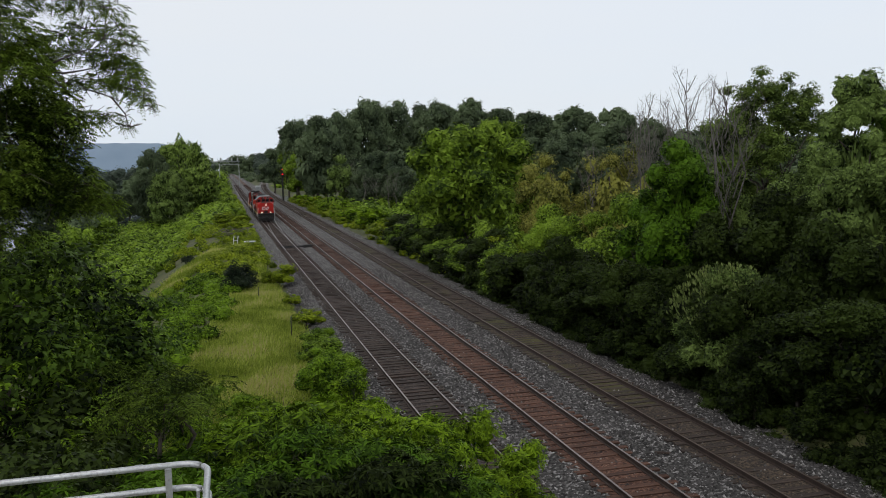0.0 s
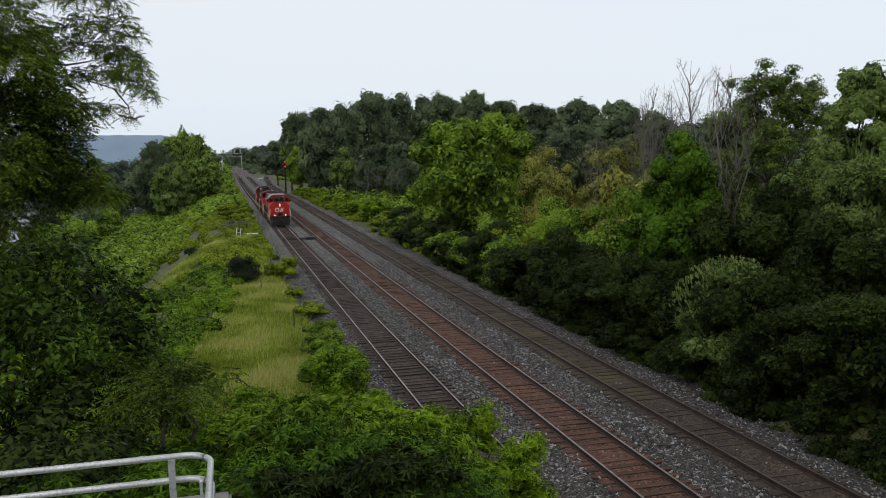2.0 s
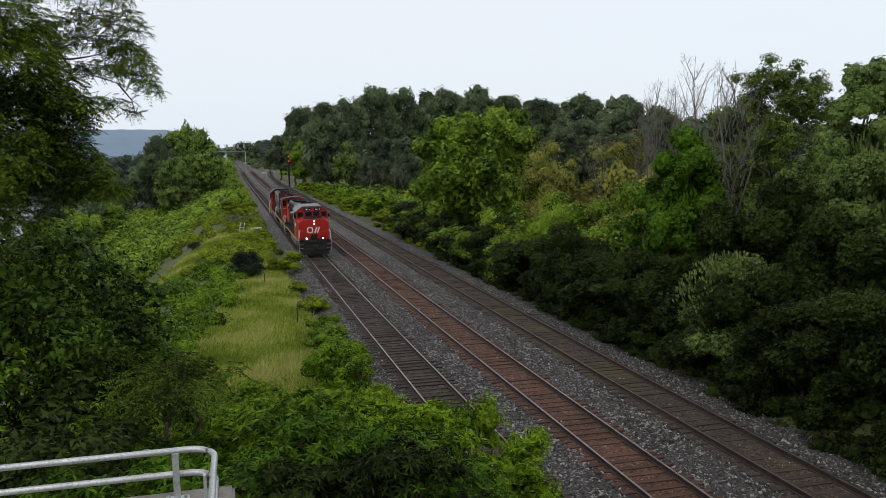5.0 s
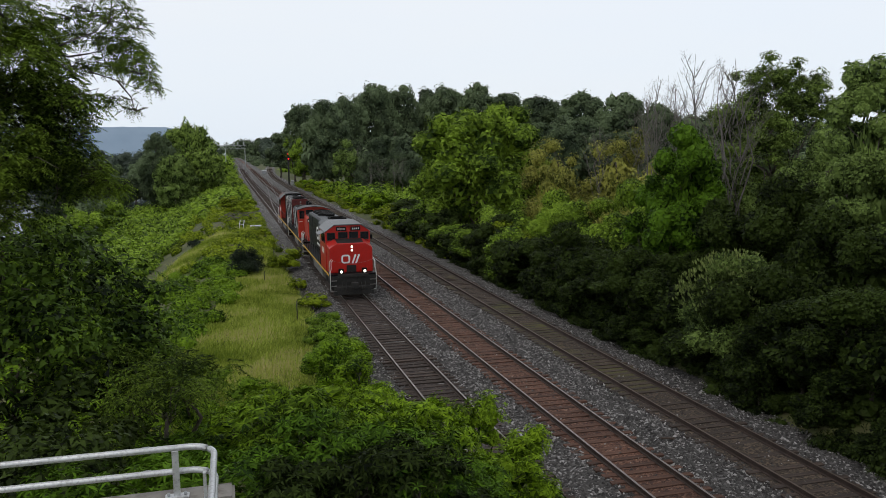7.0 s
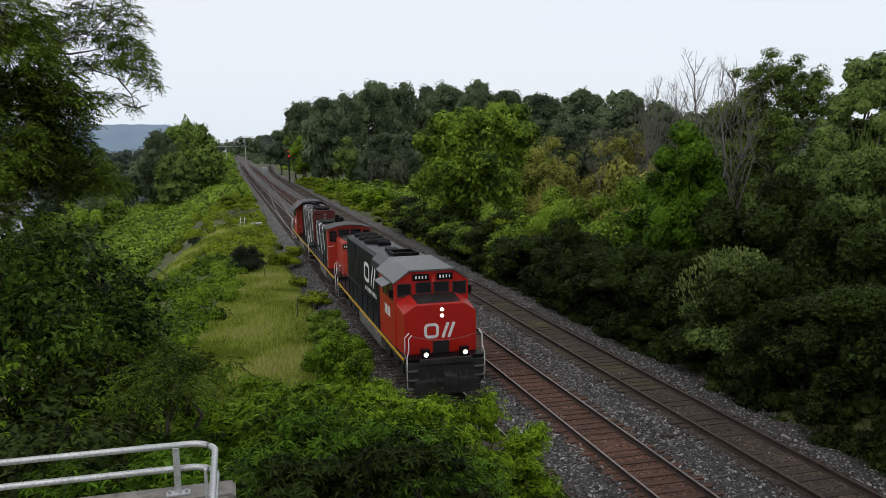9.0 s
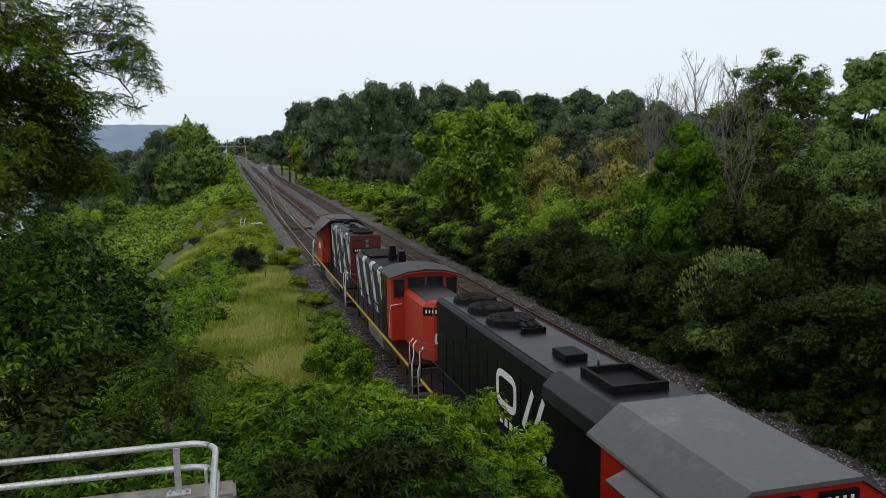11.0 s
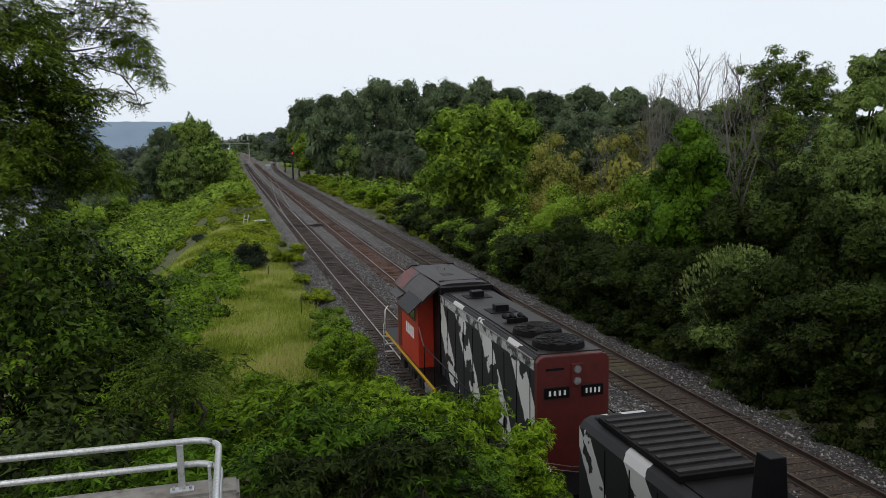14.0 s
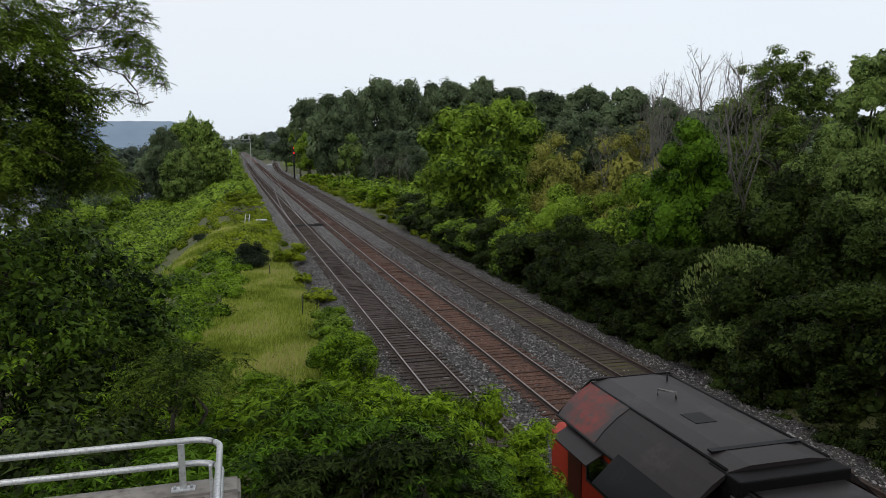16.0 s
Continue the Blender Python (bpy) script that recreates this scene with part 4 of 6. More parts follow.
# ---- bushes below the bridge and the hanging tree ----
BUSH = "bright green shrub with long pointed leaflets on the bank"
for k, (x, y, top, r, s) in enumerate(((4.25, 14.8, 4.55, 1.1, 0.36), (4.75, 13.2, 4.6, 0.8, 0.36), (3.1, 16.8, 4.2, 0.8, 0.36), (3.3, 14.2, 4.35, 1.05, 0.36), (1.5, 15.2, 4.75, 1.1, 0.36), (2.1, 13.2, 5.15, 1.05, 0.36), (0.5, 13.6, 5.2, 1.05, 0.36), (4.1, 11.8, 4.7, 0.8, 0.34), (3.2, 11.6, 5.0, 0.9, 0.34), (1.2, 11.4, 5.75, 1.0, 0.34), (0.3, 10.8, 5.95, 0.8, 0.34), (2.2, 10.8, 5.7, 0.95, 0.34), (4.2, 12.7, 5.1, 0.8, 0.34), (4.7, 12.4, 4.7, 0.75, 0.34), (3.5, 12.5, 5.05, 0.85, 0.34), (-0.4, 20.0, 3.75, 1.0, 0.36), (-1.2, 17.5, 4.5, 1.1, 0.36), (2.3, 18.6, 3.7, 0.8, 0.36), (0.8, 18.0, 4.0, 1.0, 0.36), (4.7, 12.0, 4.85, 0.7, 0.34), (4.45, 11.3, 4.75, 0.7, 0.34), (4.8, 12.8, 4.4, 0.65, 0.34), (4.2, 10.5, 4.6, 0.7, 0.34), (4.75, 11.2, 4.15, 0.6, 0.34))):
    shrub(x, y, top, r, L_BUSH, s * (0.66 + 0.04 * (k % 5)), 540 + k, BUSH, mode="whorl", cover=1.5, group="bushes on the bank", lumpy=10, part=0.34, stem=0.6, fine=0.72, fill=0.6, core=0)
# Nearest, lowest bushes get darker leaves, standing in for shade at their foot.
for k, (x, y, top, r) in enumerate(((1.0, 9.4, 6.3, 0.7), (2.0, 9.3, 5.9, 0.7), (3.0, 9.6, 5.3, 0.7), (3.9, 9.8, 4.4, 0.7), (0.3, 9.0, 6.4, 0.55), (4.6, 10.6, 3.6, 0.6), (0.7, 8.3, 6.5, 0.6), (1.6, 8.2, 6.3, 0.65), (2.5, 8.3, 5.9, 0.65), (3.3, 8.4, 5.2, 0.6), (0.4, 7.9, 6.3, 0.4), (4.7, 11.7, 4.2, 0.7), (4.2, 11.0, 4.6, 0.7))):
    shrub(x, y, top, r, L_POPLAR if y < 8.5 else L_SUMAC, 0.24, 570 + k, BUSH, mode="whorl", cover=1.5, group="bushes on the bank", lumpy=9, part=0.34, stem=0.6, fine=0.72, fill=0, core=0)
# Near-black leaves here carry the shade along the parapet in their colour.
for k, (x, y, r) in enumerate(((0.5, 7.35, 0.35), (1.1, 7.3, 0.4), (1.7, 7.35, 0.4), (2.3, 7.5, 0.4), (2.9, 7.7, 0.4), (1.4, 7.7, 0.4))):
    shrub(x, y, ground_z(x, y) + 0.6, r, L_DARK, 0.22, 590 + k, "low shrub beside the parapet, darkened with painted shade", mode="whorl", cover=2.0, group="low shrubs by the parapet", lumpy=8, part=0.4, stem=0.4, fine=0.72, fill=0, core=0)
for k, (x, y, h, r) in enumerate(((-2.4, 33, 1.7, 1.3), (-0.9, 30.5, 1.6, 1.2), (0.5, 28.5, 1.6, 1.2), (-2.6, 28, 2.0, 1.3), (-1.0, 26, 1.8, 1.2), (1.6, 26.3, 1.5, 1.1), (0.2, 24.0, 1.7, 1.2), (2.5, 24.4, 1.5, 1.1), (-2.4, 23.6, 1.9, 1.2), (3.4, 27.5, 1.4, 1.0))):
    shrub(x, y, ground_z(x, y) + h, r, L_SUMAC, 0.34, 596 + k, "green sumac shrub at the foot of the grassy bench", mode="whorl", cover=1.5, group="sumac shrubs below the bench", lumpy=10, part=0.36, stem=0.6, fine=0.72, fill=0.6, core=0)
undergrowth("bank_shrubs", "green leafy undergrowth on the bank below the bridge", scatter(31, 260, 7.4, 23, lambda y: (-3, 4.4), 0.25, 0.5), L_POPLAR, 0.24, 32, 1.5, "whorl", fill=0)
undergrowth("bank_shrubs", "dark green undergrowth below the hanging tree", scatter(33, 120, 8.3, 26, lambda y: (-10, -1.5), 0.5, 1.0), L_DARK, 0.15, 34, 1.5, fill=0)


def aim(u, v, d):
    """A place d metres off, u degrees right of the tracks' line and v times as high as far from the eye's level."""
    return (d * math.sin(radians(u)), d * math.cos(radians(u)), 9.2 + v * d)


def hanging_tree():
    """A locust that stands beside the view and lets its feathered boughs hang into it."""
    rng = np.random.default_rng(71)
    root = tagged(new("locust_tree"), "dark locust tree with drooping feathered boughs", "tree")
    foot = Vector((-6.2, 10.5, ground_z(-6.2, 10.5)))
    body = ((-13.1, 0.154, 12.1, 0.53), (-13.0, 0.11, 11.9, 0.53), (-13.5, 0.064, 12.3, 0.57), (-12.6, 0.033, 12.0, 0.51), (-13.6, 0.001, 11.9, 0.53), (-11.8, 0.073, 12.3, 0.44), (-11.1, 0.019, 12.9, 0.37), (-12.3, -0.008, 12.8, 0.32), (-10.3, 0.042, 12.7, 0.35), (-10.0, 0.011, 12.1, 0.32), (-9.2, -0.004, 12.4, 0.23), (-8.1, -0.013, 12.1, 0.13), (-8.6, -0.025, 12.0, 0.11), (-10.1, 0.065, 11.9, 0.29), (-9.0, 0.064, 12.1, 0.21), (-11.6, 0.13, 12.9, 0.37), (-10.5, 0.093, 12.8, 0.25))
    tips = ((-6.9, 0.132, 13.4, 0.21), (-6.1, 0.123, 13.4, 0.23), (-5.5, 0.111, 12.8, 0.19), (-5.3, 0.096, 12.9, 0.16), (-6.4, 0.101, 13.2, 0.19), (-7.3, 0.106, 13.3, 0.18), (-8.0, 0.063, 13.5, 0.16), (-7.2, 0.067, 13.5, 0.11), (-4.8, 0.087, 12.7, 0.12))
    airy = ((-10.3, 0.141, 13.5, 0.23), (-9.3, 0.155, 13.6, 0.26), (-8.1, 0.163, 13.4, 0.26), (-7.0, 0.154, 13.0, 0.25), (-6.0, 0.162, 13.4, 0.21), (-5.5, 0.146, 12.9, 0.16), (-8.4, 0.134, 13.9, 0.22), (-8.5, 0.103, 13.8, 0.18), (-9.5, 0.102, 13.5, 0.21), (-4.3, 0.077, 13.2, 0.1), (-6.0, 0.066, 13.9, 0.11), (-5.8, 0.054, 13.5, 0.09), (-6.3, 0.057, 13.9, 0.08), (-10.9, 0.118, 13.8, 0.26), (-9.5, 0.081, 13.4, 0.19))
    limbs = (((-13.6, 0.128), (-12.3, 0.124), (-10.9, 0.117), (-9.6, 0.113), (-8.4, 0.117), (-7.4, 0.122)), ((-11.6, 0.124), (-10.3, 0.107), (-9.2, 0.092), (-8.4, 0.097), (-6.8, 0.088), (-5.8, 0.08), (-4.1, 0.076)), ((-10.9, 0.117), (-9.1, 0.133), (-7.9, 0.141), (-7.0, 0.161)), ((-13.2, 0.065), (-10.9, 0.062), (-9.6, 0.061), (-8.3, 0.057)), ((-6.8, 0.088), (-6.0, 0.069), (-5.8, 0.051)), ((-14.0, 0.029), (-13.0, 0.02), (-12.1, 0.015), (-10.5, 0.01)))
    clumps = []
    for rows in (body, tips, airy):
        clumps.append([(*aim(u, v, d), r, r, r * 0.62) for u, v, d, r in rows])
    clumps[0] += [(*aim(u, v, 12.2), r, r, r * 0.62) for u, v, r in ((-14.3, -0.03, 0.42), (-13.8, -0.058, 0.38), (-10.9, -0.02, 0.22), (-7.7, -0.031, 0.13), (-10.2, -0.035, 0.14), (-9.3, -0.02, 0.2), (-7.9, -0.028, 0.15), (-7.2, -0.036, 0.11), (-9.1, -0.04, 0.13))]
    clumps[2] += [(*aim(u, v, 13.2), r, r, r * 0.62) for u, v, r in ((-12.5, 0.19, 0.4), (-10, 0.2, 0.36), (-8.2, 0.19, 0.3), (-11.5, 0.23, 0.5), (-8.8, 0.235, 0.4), (-14.5, 0.2, 0.5), (-6.4, 0.185, 0.2))]
    # a crown that goes on beyond the view
    clumps[0] += [(*aim(u, v, 12.3), 1.0, 1.0, 0.65) for u in (-17.5, -22) for v in (-0.02, 0.06, 0.14, 0.22)]
    fork = Vector((-5.8, 11.5, 9.9))
    mesh_ob("trunk", *tube(limb_path(rng, foot - Vector((0, 0, 0.3)), fork, 0.06), [0.24, 0.2, 0.18, 0.16, 0.14], 8), M_BARK, root, smooth=True)
    for row in limbs:
        line = [Vector(aim(u, v, 12.4 + 0.18 * k)) for k, (u, v) in enumerate(row)]
        first = [fork.lerp(line[0], 0.5)] if row[0][0] < -12.5 else []
        line = first + line
        n = len(line)
        mesh_ob("limb", *tube(line, [(0.034 if first else 0.016) * (1 - 0.85 * k / (n - 1)) for k in range(n)], 6), M_BARK, root, smooth=True)
    ps = []
    for b in clumps[0] + clumps[1] + clumps[2]:
        c = Vector(b[:3])
        for _ in range(7):
            e = c + Vector(rng.normal(size=3)) * b[3] * 0.75
            ps.append(tube(limb_path(rng, c, e, 0.2, 2), [0.009, 0.006, 0.003], 3))
        ps.append(tube(limb_path(rng, c + Vector((-0.5, -0.1, 0.12)) * min(1.0, 2 * b[3]), c, 0.1, 2), [0.014, 0.011, 0.008], 4))
    mesh_ob("twig_growth", *join(ps), M_BARK, root)["kind"] = "stuff"
    for name, group, size, cover in (("crown", clumps[0], 0.2, 1.7), ("bough_leaves", clumps[1], 0.17, 2.6), ("outer_leaves", clumps[2], 0.15, 1.15)):
        quads_ob(name, foliage(rng, group, leaf_count(group, size, cover, "frond"), size, "frond", -0.75), L_NEAR, root)["kind"] = "stuff"


def vine_tree():
    """Lower trees smothered in creeper, beneath the locust."""
    groups = (((-14.6, -0.135, 14, 0.9), (-10.5, -0.125, 14.5, 0.8), (-7.6, -0.15, 15, 0.6), (-5.7, -0.175, 15, 0.45), (-5.2, -0.205, 15, 0.35), (-12.5, -0.12, 15, 0.7), (-16.5, -0.13, 14, 0.8)),
              ((-14.5, -0.24, 13, 1.1), (-9.6, -0.21, 14, 0.9), (-7.0, -0.21, 14.4, 0.5), (-6.3, -0.225, 14.4, 0.35), (-12, -0.2, 13, 0.9), (-16.5, -0.2, 13, 1.0)),
              ((-15, -0.33, 12, 1.1), (-11, -0.31, 12.4, 0.9), (-8.2, -0.27, 13, 0.5), (-13, -0.4, 10.5, 0.8), (-16, -0.42, 10.5, 0.8), (-9.6, -0.37, 11.2, 0.6)))
    for k, g in enumerate(groups):
        rng = np.random.default_rng(80 + k)
        root = tagged(new("vine_covered_tree"), "low tree smothered in dark green creeper", "tree", "creeper-covered trees")
        blobs = []
        for u, v, d, r in g:
            blobs += lumps(rng, aim(u, v, d), (r, r, r), 12, 0.3, -0.6)
        c = Vector(blobs[0][:3])
        foot = (c.x, c.y, ground_z(c.x, c.y) - 0.3)
        mesh_ob("trunk", *wood(rng, foot, c, [b[:3] for b in blobs[:12]], 0.09), M_BARK, root, smooth=True)
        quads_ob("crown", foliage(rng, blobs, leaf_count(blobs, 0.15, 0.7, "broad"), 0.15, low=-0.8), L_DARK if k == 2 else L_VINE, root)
        fr = [aim(u, v, d) + (r * 1.02,) * 3 for u, v, d, r in g]
        quads_ob("creeper_leaves", foliage(rng, fr, leaf_count(fr, 0.28, 0.22, "frond"), 0.28, "frond", -0.5), L_SUMAC, root)


hanging_tree()
vine_tree()
for k, (x, y, top, r) in enumerate(((-0.75, 12.4, 6.35, 0.75), (-1.7, 13.0, 6.4, 0.8), (-0.9, 10.6, 6.5, 0.6))):
    plant("sapling", x, y, top, r, L_NEAR, 0.3, 720 + k, "thin-stemmed locust sapling on the bank", mode="frond", clear=0.5, lumpy=7, part=0.45, fill=0, stem=0.7, group="saplings")


# ---- far distance ----
def far_ridge():
    m, n, l, b = nodes_of("haze_painted_ridge")
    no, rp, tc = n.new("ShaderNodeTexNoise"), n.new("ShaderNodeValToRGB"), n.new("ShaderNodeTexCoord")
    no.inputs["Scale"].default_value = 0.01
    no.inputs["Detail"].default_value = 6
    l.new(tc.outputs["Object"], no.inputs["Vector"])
    # Distance haze is painted in: blue-grey colours, lifted by a faint glow.
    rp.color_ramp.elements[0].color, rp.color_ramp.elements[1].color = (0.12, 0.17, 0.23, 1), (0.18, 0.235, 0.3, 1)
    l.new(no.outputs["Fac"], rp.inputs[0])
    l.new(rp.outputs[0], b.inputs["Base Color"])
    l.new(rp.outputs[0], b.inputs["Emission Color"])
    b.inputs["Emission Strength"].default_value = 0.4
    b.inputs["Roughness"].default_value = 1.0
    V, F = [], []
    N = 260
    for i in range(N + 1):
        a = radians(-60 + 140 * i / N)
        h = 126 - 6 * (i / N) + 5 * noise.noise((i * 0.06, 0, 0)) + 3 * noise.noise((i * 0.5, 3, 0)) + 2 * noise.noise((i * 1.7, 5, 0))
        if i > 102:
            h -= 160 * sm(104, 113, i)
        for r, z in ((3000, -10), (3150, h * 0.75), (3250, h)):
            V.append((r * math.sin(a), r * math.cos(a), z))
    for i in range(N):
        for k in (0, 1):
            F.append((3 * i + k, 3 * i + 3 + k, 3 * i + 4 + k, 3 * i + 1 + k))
    tagged(mesh_ob("backdrop_ridge", V, F, m, smooth=True), "wooded ridge far beyond the lake, blue-grey with painted haze", "hill", kind="structure")


def far_woods():
    """Tree belts beyond the lake and behind the signal bridge."""
    rng = np.random.default_rng(91)
    blobs = []
    for i in range(110):
        a = radians(rng.uniform(-16, 7))
        d = rng.uniform(560, 900)
        x, y = d * math.sin(a), d * math.cos(a)
        if abs(x - track_x(1, y) - 4) < 24:
            continue
        h = rng.uniform(17, 27)
        z = ground_z(x, y)
        for _ in range(5):
            blobs.append((x + rng.normal() * 6, y + rng.normal() * 5, z + h * rng.uniform(0.1, 0.8), 6.5, 6.5, 5))
    tagged(quads_ob("far_woods", [foliage(rng, blobs, 40000, 1.6), leaf_masses(rng, blobs, 0.8, 2.5, 2)], L_HAZE), "woods beyond the lake, haze-tinted pale grey-green", "woods", kind="stuff")
    blobs = []
    for i in range(60):
        x = rng.uniform(-60, 110)
        y = rng.uniform(980, 1080)
        h = rng.uniform(24, 33)
        for _ in range(6):
            blobs.append((x + rng.normal() * 4, y + rng.normal() * 5, h * rng.uniform(0.05, 0.85), 6, 6, 5))
    tagged(quads_ob("far_woods", [foliage(rng, blobs, 30000, 1.6), leaf_masses(rng, blobs, 0.8, 2.5, 2)], L_FAR), "dark green woods beyond the far end of the line", "woods", kind="stuff")
    blobs = []
    for i in range(46):
        y = rng.uniform(330, 600)
        x = track_x(1, y) - rng.uniform(9, 30) if i % 2 else track_x(3, y) + rng.uniform(8, 40)
        h = rng.uniform(5, 10) if i % 2 else rng.uniform(10, 17)
        for _ in range(5):
            blobs.append((x + rng.normal() * 2, y + rng.normal() * 3, ground_z(x, y) + h * rng.uniform(0.1, 0.85), 3.6, 3.6, 3.2))
    tagged(quads_ob("far_woods", [foliage(rng, blobs, 30000, 1.0), leaf_masses(rng, blobs, 0.8, 1.5, 2)], L_MID), "green trees beside the far end of the line", "woods", kind="stuff")
    blobs = []
    for i in range(90):
        a = radians(rng.uniform(22, 48))
        d = rng.uniform(190, 330)
        x, y = d * math.sin(a), d * math.cos(a)
        h = 7 + rng.uniform(-2, 2)
        z = ground_z(x, y)
        for _ in range(5):
            blobs.append((x + rng.normal() * 3, y + rng.normal() * 3, max(-7.5, z) + h * rng.uniform(0.1, 0.85), 4.5, 4.5, 4))
    tagged(quads_ob("far_woods", [foliage(rng, blobs, 40000, 0.8), leaf_masses(rng, blobs, 0.8, 1.2, 2)], L_FAR), "dark woods on the far shore behind the thicket", "woods", kind="stuff")


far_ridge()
far_woods()

# ---- line-side things ----
M_GALV = surface("galvanised_steel", (0.5, 0.51, 0.52), (0.66, 0.67, 0.68), 3.0, (0.4, 0.4, 0.41), 40.0, 0.38, 0.55, bump=0.05)
M_CONCRETE = surface("weathered_concrete", (0.2, 0.185, 0.165), (0.33, 0.31, 0.28), 2.2, (0.12, 0.105, 0.09), 7.0, 0.92, bump=0.5, depth=0.01)
M_GREYSTEEL = surface("grey_painted_steel", (0.3, 0.32, 0.33), (0.42, 0.44, 0.45), 2.0, (0.22, 0.22, 0.22), 12.0, 0.55, 0.2, bump=0.05)
M_BLACKSTEEL = surface("black_signal_paint", (0.012, 0.012, 0.012), (0.025, 0.025, 0.025), 3.0, None, 20, 0.6, bump=0.0)
M_SIGNALRED = glow("lit_red_signal", (1.0, 0.015, 0.02), 2.2)


def bevel_box(name, x0, x1, y0, y1, z0, z1, mat, parent=None, bev=0.01, label=""):
    bm = bmesh.new()
    vs = bmesh.ops.create_cube(bm, size=1)["verts"]
    for v in vs:
        v.co = Vector(((x0 + x1) / 2 + v.co.x * (x1 - x0), (y0 + y1) / 2 + v.co.y * (y1 - y0), (z0 + z1) / 2 + v.co.z * (z1 - z0)))
    bmesh.ops.bevel(bm, geom=list(bm.edges), offset=bev, segments=2, affect="EDGES")
    me = bpy.data.meshes.new(name)
    bm.to_mesh(me)
    bm.free()
    me.materials.append(mat)
    ob = new(name, me)
    ob.parent = parent
    if label:
        ob["label"] = label
    return ob


def rod(name, path, r, mat, parent, sides=12):
    return mesh_ob(name, *tube(path, [r] * len(path), sides), mat, parent, smooth=True)


def railing():
    """Two bent pipes on flat posts along the corner of the parapet."""
    wall = bevel_box("parapet_wall", -9, -0.08, 6.86, 7.2, 4.2, 6.28, M_CONCRETE, None, 0.025)
    tagged(wall, "weathered concrete parapet wall of the bridge approach", "wall", kind="structure")
    wall = bevel_box("parapet_return", -0.4, -0.08, 3.2, 6.857, 4.2, 6.277, M_CONCRETE, None, 0.025)
    tagged(wall, "weathered concrete parapet wall returning to the bridge", "wall", kind="structure")
    root = tagged(new("railing"), "galvanised two-pipe railing on a concrete parapet", "railing")
    for z in (6.7, 6.49):
        path = [(-9, 7.1, z), (-5, 7.09, z), (-2, 7.07, z), (-0.47, 7.05, z)]
        for i in range(1, 8):
            a = radians(90 * i / 8)
            path.append((-0.47 + 0.24 * math.sin(a), 6.81 + 0.24 * math.cos(a), z))
        path += [(-0.23, 6.81, z), (-0.235, 5.8, z), (-0.24, 3.3, z)]
        rod("pipe", path, 0.0275, M_GALV, root)
        for x in (-0.8, -3.1, -5.4):
            rod("sleeve", [(x - 0.03, 7.062, z), (x + 0.03, 7.061, z)], 0.031, M_GREYSTEEL, root)
    for x, y, turn in ((-0.56, 7.0, 0), (-2.85, 7.02, 0), (-5.15, 7.03, 0), (-0.3, 6.45, 90), (-0.3, 4.4, 90)):
        p = bevel_box("post", -0.028, 0.028, -0.012, 0.012, 0, 0.4, M_GALV, root, 0.003, "flat galvanised post")
        p.matrix_basis = pose(x, y, 6.29, 0, 0, turn)
        q = bevel_box("base_plate", -0.1, 0.1, -0.05, 0.05, 0, 0.014, M_GALV, p, 0.003)
        q.location.z = -0.01
        for s in (-1, 1):
            rod("bolt", [(s * 0.07, 0, 0.0), (s * 0.07, 0, 0.03)], 0.014, M_GREYSTEEL, p, 6)


def signal_mast():
    x, y = 18.6, 262
    z = ground_z(x, y)
    root = tagged(new("railway_signal"), "mast signal with two red lights showing", "railway signal")
    rod("mast", [(x, y, z), (x, y, 10.6)], 0.08, M_BLACKSTEEL, root, 8)
    bevel_box("ladder", x - 0.25, x + 0.25, y + 0.3, y + 0.36, z, 9.8, M_BLACKSTEEL, root)
    for h in (9.7, 8.15):
        hd = bevel_box("signal_head", x - 0.45, x + 0.45, y - 0.25, y - 0.12, h - 0.75, h + 0.75, M_BLACKSTEEL, root, 0.05, "black signal head")
        bm = bmesh.new()
        bmesh.ops.create_cone(bm, cap_ends=True, segments=14, radius1=0.24, radius2=0.24, depth=0.05, matrix=Matrix.Translation((x, y - 0.29, h)) @ Matrix.Rotation(radians(90), 4, "X"))
        me = bpy.data.meshes.new("lens")
        bm.to_mesh(me)
        bm.free()
        me.materials.append(M_SIGNALRED)
        o = new("lens", me)
        o.parent = hd
        o["label"] = "lit red lens"
        bevel_box("hood", x - 0.3, x + 0.3, y - 0.55, y - 0.26, h + 0.26, h + 0.3, M_BLACKSTEEL, hd)
    bevel_box("signal_case", x + 0.6, x + 1.6, y, y + 0.8, z, z + 1.7, M_GREYSTEEL, root, 0.02)


def signal_bridge():
    y = 430
    root = tagged(new("signal_bridge"), "grey lattice signal bridge over the far track", "signal bridge")
    x0, x1 = -6.0, 9.0
    g = ground_z(x0, y)
    for x in (x0 + 0.3, -1.2, x1 - 0.5):
        for dy in (-0.6, 0.6):
            rod("leg", [(x, y + dy, g - 0.5), (x, y + dy, 13.2)], 0.15, M_GREYSTEEL, root, 6)
    for z in (13.0, 14.7):
        for dy in (-0.6, 0.6):
            rod("chord", [(x0, y + dy, z), (x1, y + dy, z)], 0.16, M_GREYSTEEL, root, 4)
    n = 10
    for i in range(n):
        a, b = x0 + (x1 - x0) * i / n, x0 + (x1 - x0) * (i + 1) / n
        rod("brace", [(a, y - 0.6, 13.0 if i % 2 else 14.7), (b, y - 0.6, 14.7 if i % 2 else 13.0)], 0.1, M_GREYSTEEL, root, 4)
    for x in (-4.5, -0.5, 3.0, 5.0, 8.0):
        bevel_box("signal_head", x - 0.4, x + 0.4, y - 1.0, y - 0.8, 14.9, 16.6, M_GREYSTEEL, root, 0.05)


